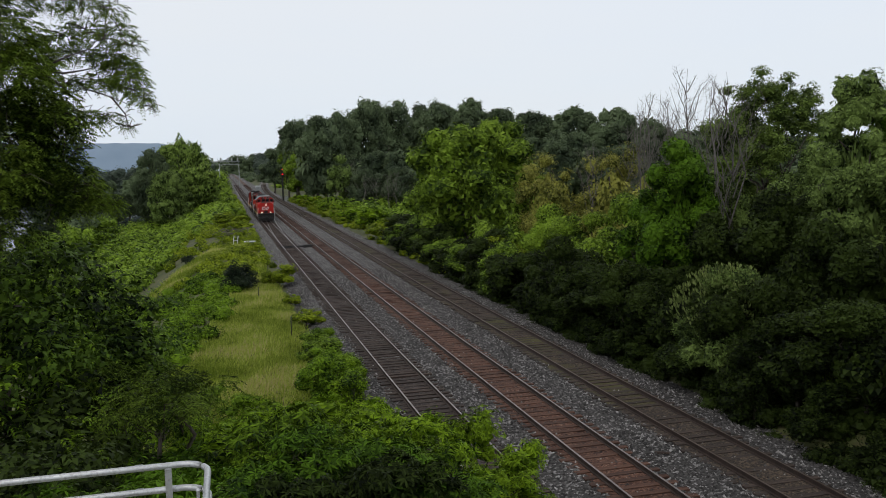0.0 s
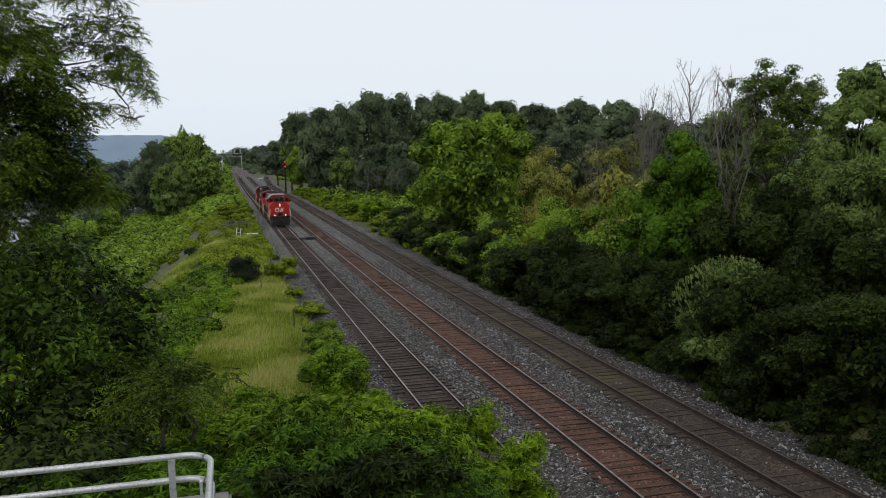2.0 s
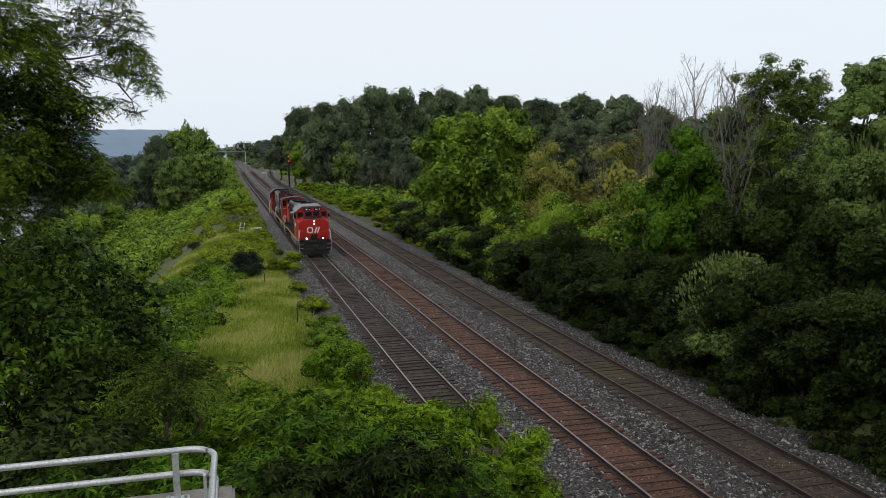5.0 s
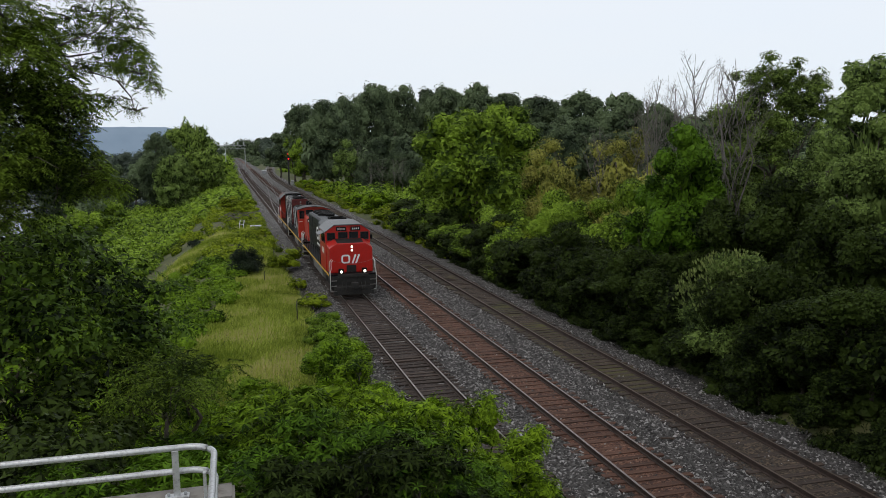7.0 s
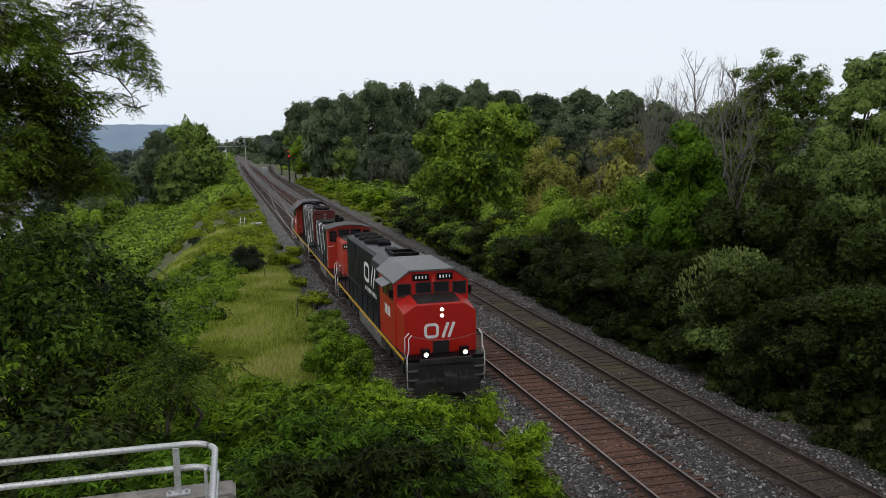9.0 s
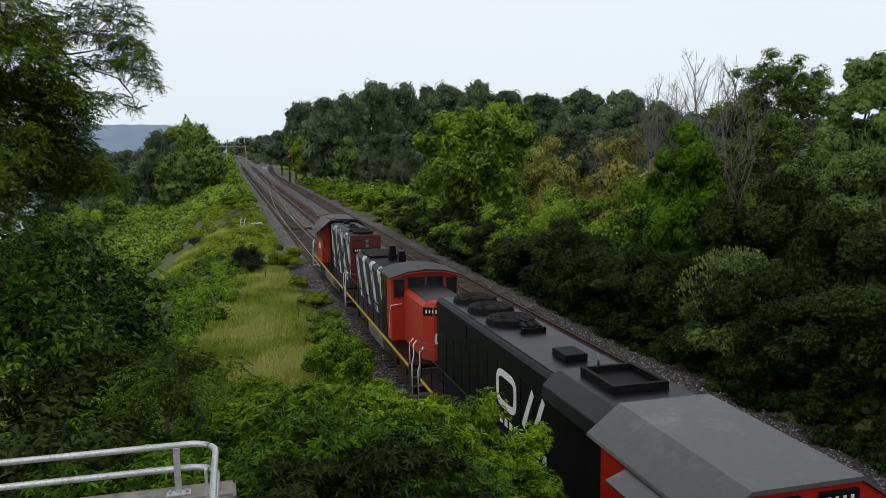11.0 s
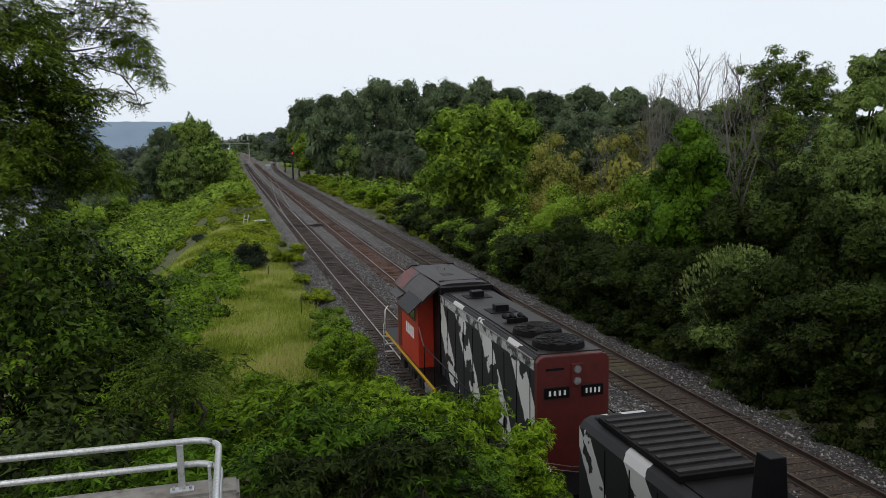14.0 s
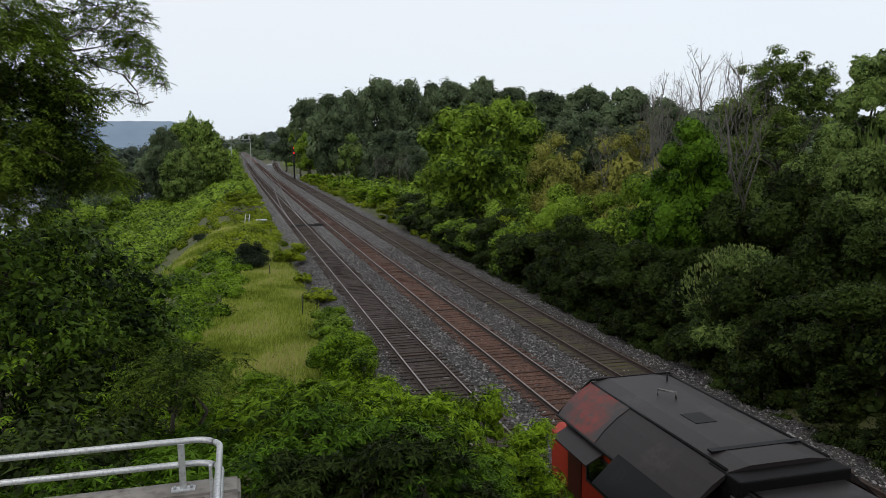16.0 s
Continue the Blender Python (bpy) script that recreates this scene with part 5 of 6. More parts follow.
def line_side():
    root = tagged(new("relay_cabinet"), "pale grey relay cabinet with a flat lid on the bank", "cabinet")
    z = ground_z(3.0, 106)
    bevel_box("body", 2.5, 3.5, 105.6, 106.4, z, z + 0.55, M_GREYSTEEL, root, 0.03)
    bevel_box("lid", 2.35, 3.75, 105.4, 106.6, z + 0.55, z + 0.68, M_GALV, root, 0.02, "pale metal lid")
    bevel_box("sill", 2.35, 3.75, 105.3, 105.5, z + 0.1, z + 0.22, M_GALV, root, 0.02)
    root = tagged(new("marker_frame"), "leaning pale metal marker frame on the bank", "marker")
    z = ground_z(1.2, 104)
    for s in (-0.35, 0.15):
        rod("leg", [(1.2 + s, 104, z - 0.1), (1.2 + s + 0.25, 104.2, z + 1.5)], 0.05, M_GALV, root, 6)
    rod("crossbar", [(1.0, 104.1, z + 0.9), (1.5, 104.1, z + 0.9)], 0.04, M_GALV, root, 6)
    rng = np.random.default_rng(15)
    root = tagged(new("brush_pile"), "heap of bleached grey dead branches on the bank", "branches")
    ps = []
    for i in range(26):
        a = Vector((rng.uniform(0, 3.6), 116 + rng.uniform(-1, 1), ground_z(1.5, 116) + rng.uniform(0.7, 1.7)))
        e = a + Vector((rng.uniform(-2.4, 1.2), rng.normal() * 0.8, rng.uniform(-0.7, 0.5)))
        ps.append(tube(limb_path(rng, a, e, 0.15, 3), [0.06, 0.05, 0.04, 0.02], 4))
    mesh_ob("branch_heap", *join(ps), M_DEAD, root)
    for x, y, h in ((3.45, 46.5, 1.25), (2.2, 61, 0.9), (3.6, 74, 1.1)):
        z = ground_z(x, y)
        root = tagged(new("fence_post"), "thin dark iron fence post in the grass", "post", "fence posts")
        rod("shaft", [(x, y, z - 0.2), (x + 0.02, y, z + h)], 0.03, M_BLACKSTEEL, root, 6)
    root = tagged(new("switch_machine"), "low dark switch machine beside the points", "switch machine")
    bevel_box("case", 9.2, 10.4, 99.3, 99.9, -0.25, 0.1, M_BLACKSTEEL, root, 0.04)
    for i in range(4):
        bevel_box("rod", 6.4, 9.4, 98.6 + 0.55 * i, 98.66 + 0.55 * i, -0.12, -0.06, M_BLACKSTEEL, root, 0.01)
    root = tagged(new("equipment_shed"), "small pale equipment shed by the far junction", "shed")
    z = ground_z(17, 400)
    bevel_box("wall", 15.5, 17.5, 399, 401, z, z + 1.5, M_GREYSTEEL, root, 0.03)
    mesh_ob("roof", [(15.3, 398.7, z + 1.5), (17.7, 398.7, z + 1.5), (17.7, 401.3, z + 1.5), (15.3, 401.3, z + 1.5), (15.3, 400, z + 2.0), (17.7, 400, z + 2.0)], [(0, 1, 5, 4), (2, 3, 4, 5), (0, 4, 3), (1, 2, 5), (0, 3, 2, 1)], M_GREYSTEEL, root)
    # loose timber and iron left on the ballast
    root = tagged(new("timber_offcut"), "dark timber offcut lying on the ballast", "timber")
    o = bevel_box("plank", -0.25, 0.25, -0.05, 0.05, 0, 0.05, M_TIE, root, 0.01)
    root.matrix_basis = pose(13.5, 22.6, -0.24, 0, 0, -25)


railing()
signal_mast()
signal_bridge()
line_side()


# ---- the train: three coupled engines ----
def paint(name, c, worn, rough=0.42, amount=(0.55, 0.75), scale=1.6, spec=0.35):
    return surface(name, c, worn, scale, tuple(k * 0.88 for k in c), 9.0, rough, bump=0.06, depth=0.004, cut=amount, spec=spec)


P_RED = paint("signal_red_paint", (0.41, 0.014, 0.009), (0.33, 0.019, 0.012), 0.32)
P_ORANGE = paint("faded_orange_red_paint", (0.39, 0.03, 0.012), (0.28, 0.032, 0.018), 0.5)
P_MAROON = paint("weathered_dark_red_paint", (0.085, 0.012, 0.01), (0.05, 0.012, 0.011), 0.5, scale=2.5)
P_BLACK = paint("black_engine_paint", (0.0055, 0.0055, 0.0065), (0.011, 0.011, 0.013), 0.45, spec=0.1)
P_ROOF = paint("sooty_grey_roof", (0.018, 0.0155, 0.0155), (0.046, 0.039, 0.038), 0.5, scale=0.9, spec=0.22)
P_DARKROOF = paint("dark_grey_roof", (0.008, 0.008, 0.0095), (0.02, 0.02, 0.0225), 0.38, scale=0.9, spec=0.2)
P_OLDROOF = paint("worn_brown_grey_roof", (0.02, 0.0155, 0.0155), (0.048, 0.038, 0.037), 0.45, scale=0.9, spec=0.22)
P_LIGHTROOF = paint("light_grey_cab_roof", (0.085, 0.085, 0.088), (0.135, 0.135, 0.14), 0.38)
P_SOOT = paint("sooty_black_roof", (0.005, 0.0048, 0.005), (0.015, 0.014, 0.0145), 0.6, scale=1.0, spec=0.1)
P_UNDER = surface("grimy_running_gear", (0.008, 0.008, 0.008), (0.02, 0.018, 0.016), 3.0, (0.03, 0.026, 0.022), 12, 0.75, 0.1, bump=0.4)
P_TANK = surface("dusty_grey_tank", (0.1, 0.1, 0.1), (0.2, 0.19, 0.18), 1.5, (0.06, 0.055, 0.05), 8, 0.7, bump=0.1)
P_WHITE = paint("white_marking", (0.75, 0.75, 0.74), (0.62, 0.62, 0.6), 0.5)
P_YELLOW = paint("yellow_sill_stripe", (0.62, 0.36, 0.02), (0.35, 0.22, 0.04), 0.5)
P_STEEL = surface("worn_steel", (0.18, 0.17, 0.16), (0.3, 0.29, 0.28), 4, (0.1, 0.08, 0.07), 20, 0.45, 0.8, bump=0.1)
P_RUBBER = surface("black_rubber", (0.012, 0.012, 0.012), (0.02, 0.02, 0.02), 5, None, 30, 0.7, bump=0.0)
G_PANE = surface("dark_cab_glass", (0.008, 0.01, 0.012), (0.014, 0.016, 0.018), 1.0, None, 30, 0.06, bump=0.0)
P_LAMP = glow("lit_headlight", (1.0, 0.9, 0.72), 3.0)
P_LENS = surface("clear_lamp_lens", (0.16, 0.16, 0.16), (0.24, 0.24, 0.24), 5, None, 20, 0.1, bump=0.0)
P_FADE = surface("rust_faded_roof", (0.032, 0.028, 0.029), (0.18, 0.022, 0.014), 1.3, (0.06, 0.035, 0.03), 6.0, 0.6, bump=0.05, cut=(0.42, 0.62))
P_RAILWHITE = paint("white_grab_rail", (0.7, 0.7, 0.69), (0.5, 0.5, 0.49), 0.5)


def striped(name, lean, period, share, offset, white=(0.5, 0.5, 0.5), peel=0.5):
    """Black paint with slanting white bands whose edges have flaked away."""
    m, n, l, b = nodes_of(name)
    tc, sp, no = n.new("ShaderNodeTexCoord"), n.new("ShaderNodeSeparateXYZ"), n.new("ShaderNodeTexNoise")
    l.new(tc.outputs["Object"], sp.inputs[0])
    l.new(tc.outputs["Object"], no.inputs["Vector"])
    no.inputs["Scale"].default_value, no.inputs["Detail"].default_value = 2.4, 8
    def op(kind, a, c, third=None):
        k = n.new("ShaderNodeMath")
        k.operation = kind
        for i, v in enumerate((a, c, third)):
            if v is None:
                continue
            if isinstance(v, (int, float)):
                k.inputs[i].default_value = v
            else:
                l.new(v, k.inputs[i])
        return k.outputs[0]
    u = op("ADD", op("MULTIPLY_ADD", sp.outputs["Z"], -lean, sp.outputs["Y"]), offset + 50 * period)
    u = op("FRACT", op("DIVIDE", op("MULTIPLY_ADD", op("SUBTRACT", no.outputs["Fac"], 0.5), 0.25, u), period), 0)
    band = op("LESS_THAN", u, share)
    no2 = n.new("ShaderNodeTexNoise")
    no2.inputs["Scale"].default_value, no2.inputs["Detail"].default_value = 1.1, 9
    mp = n.new("ShaderNodeMapping")
    mp.inputs["Location"].default_value = (3, 7, 1)
    l.new(tc.outputs["Object"], mp.inputs[0])
    l.new(mp.outputs[0], no2.inputs["Vector"])
    kept = op("LESS_THAN", no2.outputs["Fac"], peel)
    mx = n.new("ShaderNodeMix")
    mx.data_type = "RGBA"
    l.new(op("MULTIPLY", band, kept), mx.inputs[0])
    mx.inputs[6].default_value, mx.inputs[7].default_value = (0.014, 0.014, 0.016, 1), (*white, 1)
    l.new(mx.outputs[2], b.inputs["Base Color"])
    b.inputs["Roughness"].default_value = 0.6
    b.inputs["Specular IOR Level"].default_value = 0.3
    return m


P_ZEBRA = striped("striped_hood_paint", 0.8, 2.25, 0.36, 0.4, peel=0.57)
P_ZEBRA_WORN = striped("flaked_striped_hood_paint", 0.8, 2.6, 0.42, 0.9, white=(0.52, 0.52, 0.5), peel=0.58)
P_FLAKED = surface("flaked_white_edge", (0.014, 0.014, 0.016), (0.42, 0.42, 0.41), 2.6, (0.2, 0.2, 0.2), 14.0, 0.6, bump=0.05, cut=(0.47, 0.52))


def part(name, bm, mat, parent, label=""):
    me = bpy.data.meshes.new(name)
    bmesh.ops.recalc_face_normals(bm, faces=bm.faces)
    bm.to_mesh(me)
    bm.free()
    me.materials.append(mat)
    ob = new(name, me)
    ob.parent = parent
    if label:
        ob["label"] = label
    return ob


def box(bm, x0, x1, y0, y1, z0, z1, bev=0.0):
    vs = bmesh.ops.create_cube(bm, size=1)["verts"]
    for v in vs:
        v.co = Vector(((x0 + x1) / 2 + v.co.x * (x1 - x0), (y0 + y1) / 2 + v.co.y * (y1 - y0), (z0 + z1) / 2 + v.co.z * (z1 - z0)))
    if bev:
        es = list({e for v in vs for e in v.link_edges})
        bmesh.ops.bevel(bm, geom=es, offset=bev, segments=2, affect="EDGES", profile=0.6)
    return bm


def boxed(*a, **k):
    return box(bmesh.new(), *a, **k)


def prism(bm, prof0, y0, y1, prof1=None, bev=0.0):
    """A body between two outlines of (x, z)."""
    a = [bm.verts.new((x, y0, z)) for x, z in prof0]
    b = [bm.verts.new((x, y1, z)) for x, z in (prof1 or prof0)]
    n = len(a)
    fs = [bm.faces.new(a), bm.faces.new(b[::-1])]
    for i in range(n):
        fs.append(bm.faces.new((a[i], b[i], b[(i + 1) % n], a[(i + 1) % n])))
    if bev:
        es = list({e for f in fs for e in f.edges})
        bmesh.ops.bevel(bm, geom=es, offset=bev, segments=2, affect="EDGES", profile=0.6)
    return bm


def drum(bm, centre, r0, r1, h, axis="z", sides=20):
    """A round body from centre along an axis."""
    m = {"z": Matrix.Identity(4), "y": Matrix.Rotation(radians(-90), 4, "X"), "x": Matrix.Rotation(radians(90), 4, "Y")}[axis]
    bmesh.ops.create_cone(bm, cap_ends=True, segments=sides, radius1=r0, radius2=r1, depth=h, matrix=Matrix.Translation(centre) @ m @ Matrix.Translation((0, 0, h / 2)))
    return bm


def pipe(name, path, r, mat, parent, sides=6, label=""):
    return mesh_ob(name, *tube(path, [r] * len(path), sides), mat, parent, label, smooth=True)


def hood_outline(w, z0, z1, c=0.12):
    return [(-w, z0), (w, z0), (w, z1 - c), (w - c * 0.45, z1 - c * 0.35), (w - c * 1.2, z1), (-w + c * 1.2, z1), (-w + c * 0.45, z1 - c * 0.35), (-w, z1 - c)]


def panel_side(bm, side, y0, y1, z0, z1, t=0.012):
    return box(bm, side - t, side + t, y0, y1, z0, z1)


AXLES = []


def truck(parent, y, wheel=0.5, base=2.75):
    """A two-axle truck with side frames, springs and wheelsets."""
    tr = part("truck", boxed(-0.95, 0.95, y - 0.3, y + 0.3, 0.5, 0.95, 0.04), P_UNDER, parent, "grimy black two-axle truck")
    for s in (-1, 1):
        bm = prism(bmesh.new(), [(s * 0.98, 0), (s * 1.14, 0), (s * 1.14, 0.3), (s * 0.98, 0.3)], 0, 1)
        bm.clear()
        x0, x1 = sorted((s * 0.98, s * 1.14))
        box(bm, x0, x1, y - 2.0, y + 2.0, 0.72, 0.98, 0.03)
        box(bm, x0, x1, y - 0.55, y + 0.55, 0.38, 0.74, 0.03)
        for q in (-1, 1):
            box(bm, x0 - 0.03, x1 + 0.03, y + q * base / 2 - 0.2, y + q * base / 2 + 0.2, 0.34, 0.72, 0.03)
            box(bm, x0, x1, y + q * 1.95 - 0.12, y + q * 1.95 + 0.12, 0.42, 0.8, 0.03)
        part("side_frame", bm, P_UNDER, tr)
        for q in (-1, 1):
            bm = bmesh.new()
            for i in range(4):
                drum(bm, (s * 1.1, y + q * 0.28, 0.42 + i * 0.075), 0.09, 0.09, 0.045, "z", 10)
            part("spring", bm, P_UNDER, tr)
    for q in (-1, 1):
        bm = bmesh.new()
        drum(bm, (-0.72, 0, 0), 0.08, 0.08, 1.44, "x", 10)
        for s in (-1, 1):
            drum(bm, (s * 0.75 - 0.065, 0, 0), wheel, wheel * 0.985, 0.13, "x", 24)
            for i in range(5):
                a = i * 1.2566
                drum(bm, (s * 0.82 - 0.01, 0.27 * math.cos(a), 0.27 * math.sin(a)), 0.05, 0.05, 0.02, "x", 8)
        ob = part("wheelset", bm, P_STEEL, tr, "steel wheels on one axle")
        ob.location = (0, y + q * base / 2, wheel)
        AXLES.append((ob, wheel))


def engine_frame(root, y0, y1, tank, half=1.52):
    part("underframe", boxed(-1.2, 1.2, y0, y1, 0.95, 1.36, 0.02), P_UNDER, root, "black underframe")
    part("walkway", boxed(-half, half, y0, y1, 1.36, 1.5, 0.01), P_BLACK, root, "black walkway deck")
    for s in (-1, 1):
        part("sill_stripe", boxed(min(s * half, s * (half + 0.012)), max(s * half, s * (half + 0.012)), y0 + 0.3, y1 - 0.3, 1.36, 1.485), P_YELLOW, root, "yellow stripe along the sill")
    prof = [(-1.0, 0.3), (1.0, 0.3), (1.3, 0.5), (1.35, 1.0), (1.2, 1.14), (-1.2, 1.14), (-1.35, 1.0), (-1.3, 0.5)]
    part("fuel_tank", prism(bmesh.new(), prof, tank[0], tank[1], bev=0.04), P_TANK, root, "dusty grey fuel tank")


def side_rails(root, y0, y1, posts, half=1.5, mat=None, z=2.5):
    for s in (-1, 1):
        pipe("handrail", [(s * half, y0, z), (s * half, y1, z)], 0.02, mat or P_BLACK, root)
        for i in range(posts):
            y = y0 + (y1 - y0) * i / (posts - 1)
            pipe("stanchion", [(s * half, y, 1.5), (s * half, y, z)], 0.018, mat or P_BLACK, root)


def end_gear(root, y, d):
    """Coupler, steps, hoses and the white end rails; d is -1 where the end faces the line's near end."""
    bm = boxed(-0.16, 0.16, min(y, y + d * 0.75), max(y, y + d * 0.75), 0.72, 0.98, 0.03)
    box(bm, -0.22, 0.22, min(y + d * 0.55, y + d * 0.85), max(y + d * 0.55, y + d * 0.85), 0.66, 1.04, 0.05)
    part("coupler", bm, P_UNDER, root)
    for s in (-1, 1):
        for i in range(3):
            z = 0.4 + 0.34 * i
            part("step", boxed(min(s * 1.1, s * 1.5), max(s * 1.1, s * 1.5), y - 0.14, y + 0.14, z, z + 0.04), P_STEEL, root)
        pipe("grab_rail", [(s * 1.5, y + d * 0.02, 0.5), (s * 1.5, y + d * 0.04, 1.6), (s * 1.42, y + d * 0.02, 1.9), (s * 1.42, y, 2.3), (s * 1.3, y, 2.45)], 0.022, P_RAILWHITE, root, label="white grab rail")
        pipe("grab_rail", [(s * 1.5, y - d * 0.3, 1.5), (s * 1.5, y - d * 0.3, 2.3), (s * 1.36, y - d * 0.2, 2.48)], 0.022, P_RAILWHITE, root, label="white grab rail")
        pipe("air_hose", [(s * 0.5, y + d * 0.05, 0.95), (s * 0.52, y + d * 0.28, 0.7), (s * 0.48, y + d * 0.36, 0.42)], 0.025, P_RUBBER, root)
        pipe("air_hose", [(s * 0.75, y + d * 0.05, 1.0), (s * 0.78, y + d * 0.24, 0.75), (s * 0.72, y + d * 0.3, 0.52)], 0.022, P_RUBBER, root)
    pipe("chain", [(-1.3, y, 2.4), (-0.7, y + d * 0.02, 2.25), (0, y + d * 0.03, 2.18), (0.7, y + d * 0.02, 2.25), (1.3, y, 2.4)], 0.009, P_STEEL, root)


def window(root, x0, x1, z0, z1, y, d=-1, side=None):
    """A pane in a rubber frame: across the engine at y, or along it at x = side (then x0, x1 run along y)."""
    t = 0.035
    bm, gl = bmesh.new(), bmesh.new()
    if side is None:
        ya, yb = sorted((y, y + d * 0.03))
        box(bm, x0, x1, ya, yb, z1 - t, z1), box(bm, x0, x1, ya, yb, z0, z0 + t)
        box(bm, x0, x0 + t, ya, yb, z0 + t, z1 - t), box(bm, x1 - t, x1, ya, yb, z0 + t, z1 - t)
        ya, yb = sorted((y, y + d * 0.012))
        box(gl, x0 + t, x1 - t, ya, yb, z0 + t, z1 - t)
    else:
        s = 1 if side > 0 else -1
        xa, xb = sorted((side, side + s * 0.03))
        box(bm, xa, xb, x0, x1, z1 - t, z1), box(bm, xa, xb, x0, x1, z0, z0 + t)
        box(bm, xa, xb, x0, x0 + t, z0 + t, z1 - t), box(bm, xa, xb, x1 - t, x1, z0 + t, z1 - t)
        xa, xb = sorted((side, side + s * 0.012))
        box(gl, xa, xb, x0 + t, x1 - t, z0 + t, z1 - t)
    w = part("window", bm, P_RUBBER, root, "cab window in a black rubber frame")
    part("pane", gl, G_PANE, w, "dark reflecting glass")


def number_board(root, x0, x1, z0, z1, y, d=-1, turn=0.0):
    b = part("number_board", boxed(-(x1 - x0) / 2, (x1 - x0) / 2, -0.03, 0.03, -(z1 - z0) / 2, (z1 - z0) / 2, 0.012), P_BLACK, root, "black number board with white bars")
    b.matrix_basis = pose((x0 + x1) / 2, y, (z0 + z1) / 2, 0, 0, turn)
    w, h = (x1 - x0) * 0.085, (z1 - z0) * 0.46
    for i in range(4):
        c = (i - 1.5) * (x1 - x0) * 0.2
        ya, yb = sorted((d * 0.03, d * 0.036))
        part("bar", boxed(c - w / 2, c + w / 2, ya, yb, -h / 2, h / 2), P_WHITE, b)


def lamp(name, root, at, r, d=-1, lit=True):
    bm = bmesh.new()
    drum(bm, (at[0], at[1], at[2]), r * 1.3, r * 1.3, 0.08 * (1 if d > 0 else 1), "y", 16)
    h = part(name, bm, P_STEEL, root, "lit round lamp in a steel ring")
    bm = bmesh.new()
    y = at[1] - 0.012 if d < 0 else at[1] + 0.08
    drum(bm, (at[0], y, at[2]), r, r, 0.012, "y", 16)
    part("lens", bm, P_LAMP if lit else P_LENS, h, "glowing warm white lens" if lit else "unlit clear lens")


def emblem(root, plane, u0, u1, z0, z1):
    """A plain white mark of a rounded ring and an arch of thick bars; plane turns (u, z, lift) into a place."""
    t = (z1 - z0) * 0.19
    w = (u1 - u0) * 0.5
    r = (z1 - z0) / 2 - t / 2
    cz = (z0 + z1) / 2
    def band(points):
        bm = bmesh.new()
        L, R = [], []
        for i, p in enumerate(points):
            a, b = points[max(i - 1, 0)], points[min(i + 1, len(points) - 1)]
            d = Vector((b[0] - a[0], b[1] - a[1])).normalized()
            nrm = Vector((-d.y, d.x)) * t / 2
            for lift, side in ((0.004, L), (0.014, R)):
                side.append((bm.verts.new(plane(p[0] + nrm.x, p[1] + nrm.y, lift)), bm.verts.new(plane(p[0] - nrm.x, p[1] - nrm.y, lift))))
        for i in range(len(points) - 1):
            for S in (L, R):
                bm.faces.new((S[i][0], S[i][1], S[i + 1][1], S[i + 1][0]))
            for k in (0, 1):
                bm.faces.new((L[i][k], L[i + 1][k], R[i + 1][k], R[i][k]))
        part("emblem_band", bm, P_WHITE, root, "white painted emblem band")
    uc = u0 + w * 0.42
    ring = [(uc + w * 0.38 * math.copysign(abs(math.cos(a)) ** 0.5, math.cos(a)), cz + r * math.copysign(abs(math.sin(a)) ** 0.5, math.sin(a))) for a in [6.2832 * i / 28 for i in range(29)]]
    band(ring)
    for f in (1.12, 1.5):
        band([(u0 + w * f, z0), (u0 + w * (f + 0.36), z1)])


def roof_fan(root, x, y, z, r, blades=None):
    bm = drum(bmesh.new(), (x, y, z), r * 1.06, r, 0.16, "z", 28)
    f = part("roof_fan", bm, P_SOOT, root, "sooty round radiator fan")
    bm = bmesh.new()
    for k in range(4):
        rr = r * (0.3 + 0.2 * k)
        n = 24
        ring = [(x + rr * math.cos(6.2832 * i / n), y + rr * math.sin(6.2832 * i / n), z + 0.185) for i in range(n + 1)]
        v, fc = tube(ring, [0.012] * (n + 1), 3)
        vs = [bm.verts.new(p) for p in v]
        for q in fc[:-2]:
            bm.faces.new([vs[i] for i in q])
    part("guard", bm, P_UNDER, f)
    for i in range(8):
        a = 6.2832 * i / 8
        bm = bmesh.new()
        vs = [bm.verts.new((x + c * math.cos(a + w) * r, y + c * math.sin(a + w) * r, z + 0.165 + 0.006 * q)) for q, (c, w) in enumerate(((0.18, 0), (0.9, -0.05), (0.9, 0.3), (0.18, 0.5)))]
        bm.faces.new(vs)
        part("blade", bm, blades or P_STEEL, f, "sooty fan blade" if blades else "grey steel fan blade")


FANS = (14.1, 15.9, 17.5)


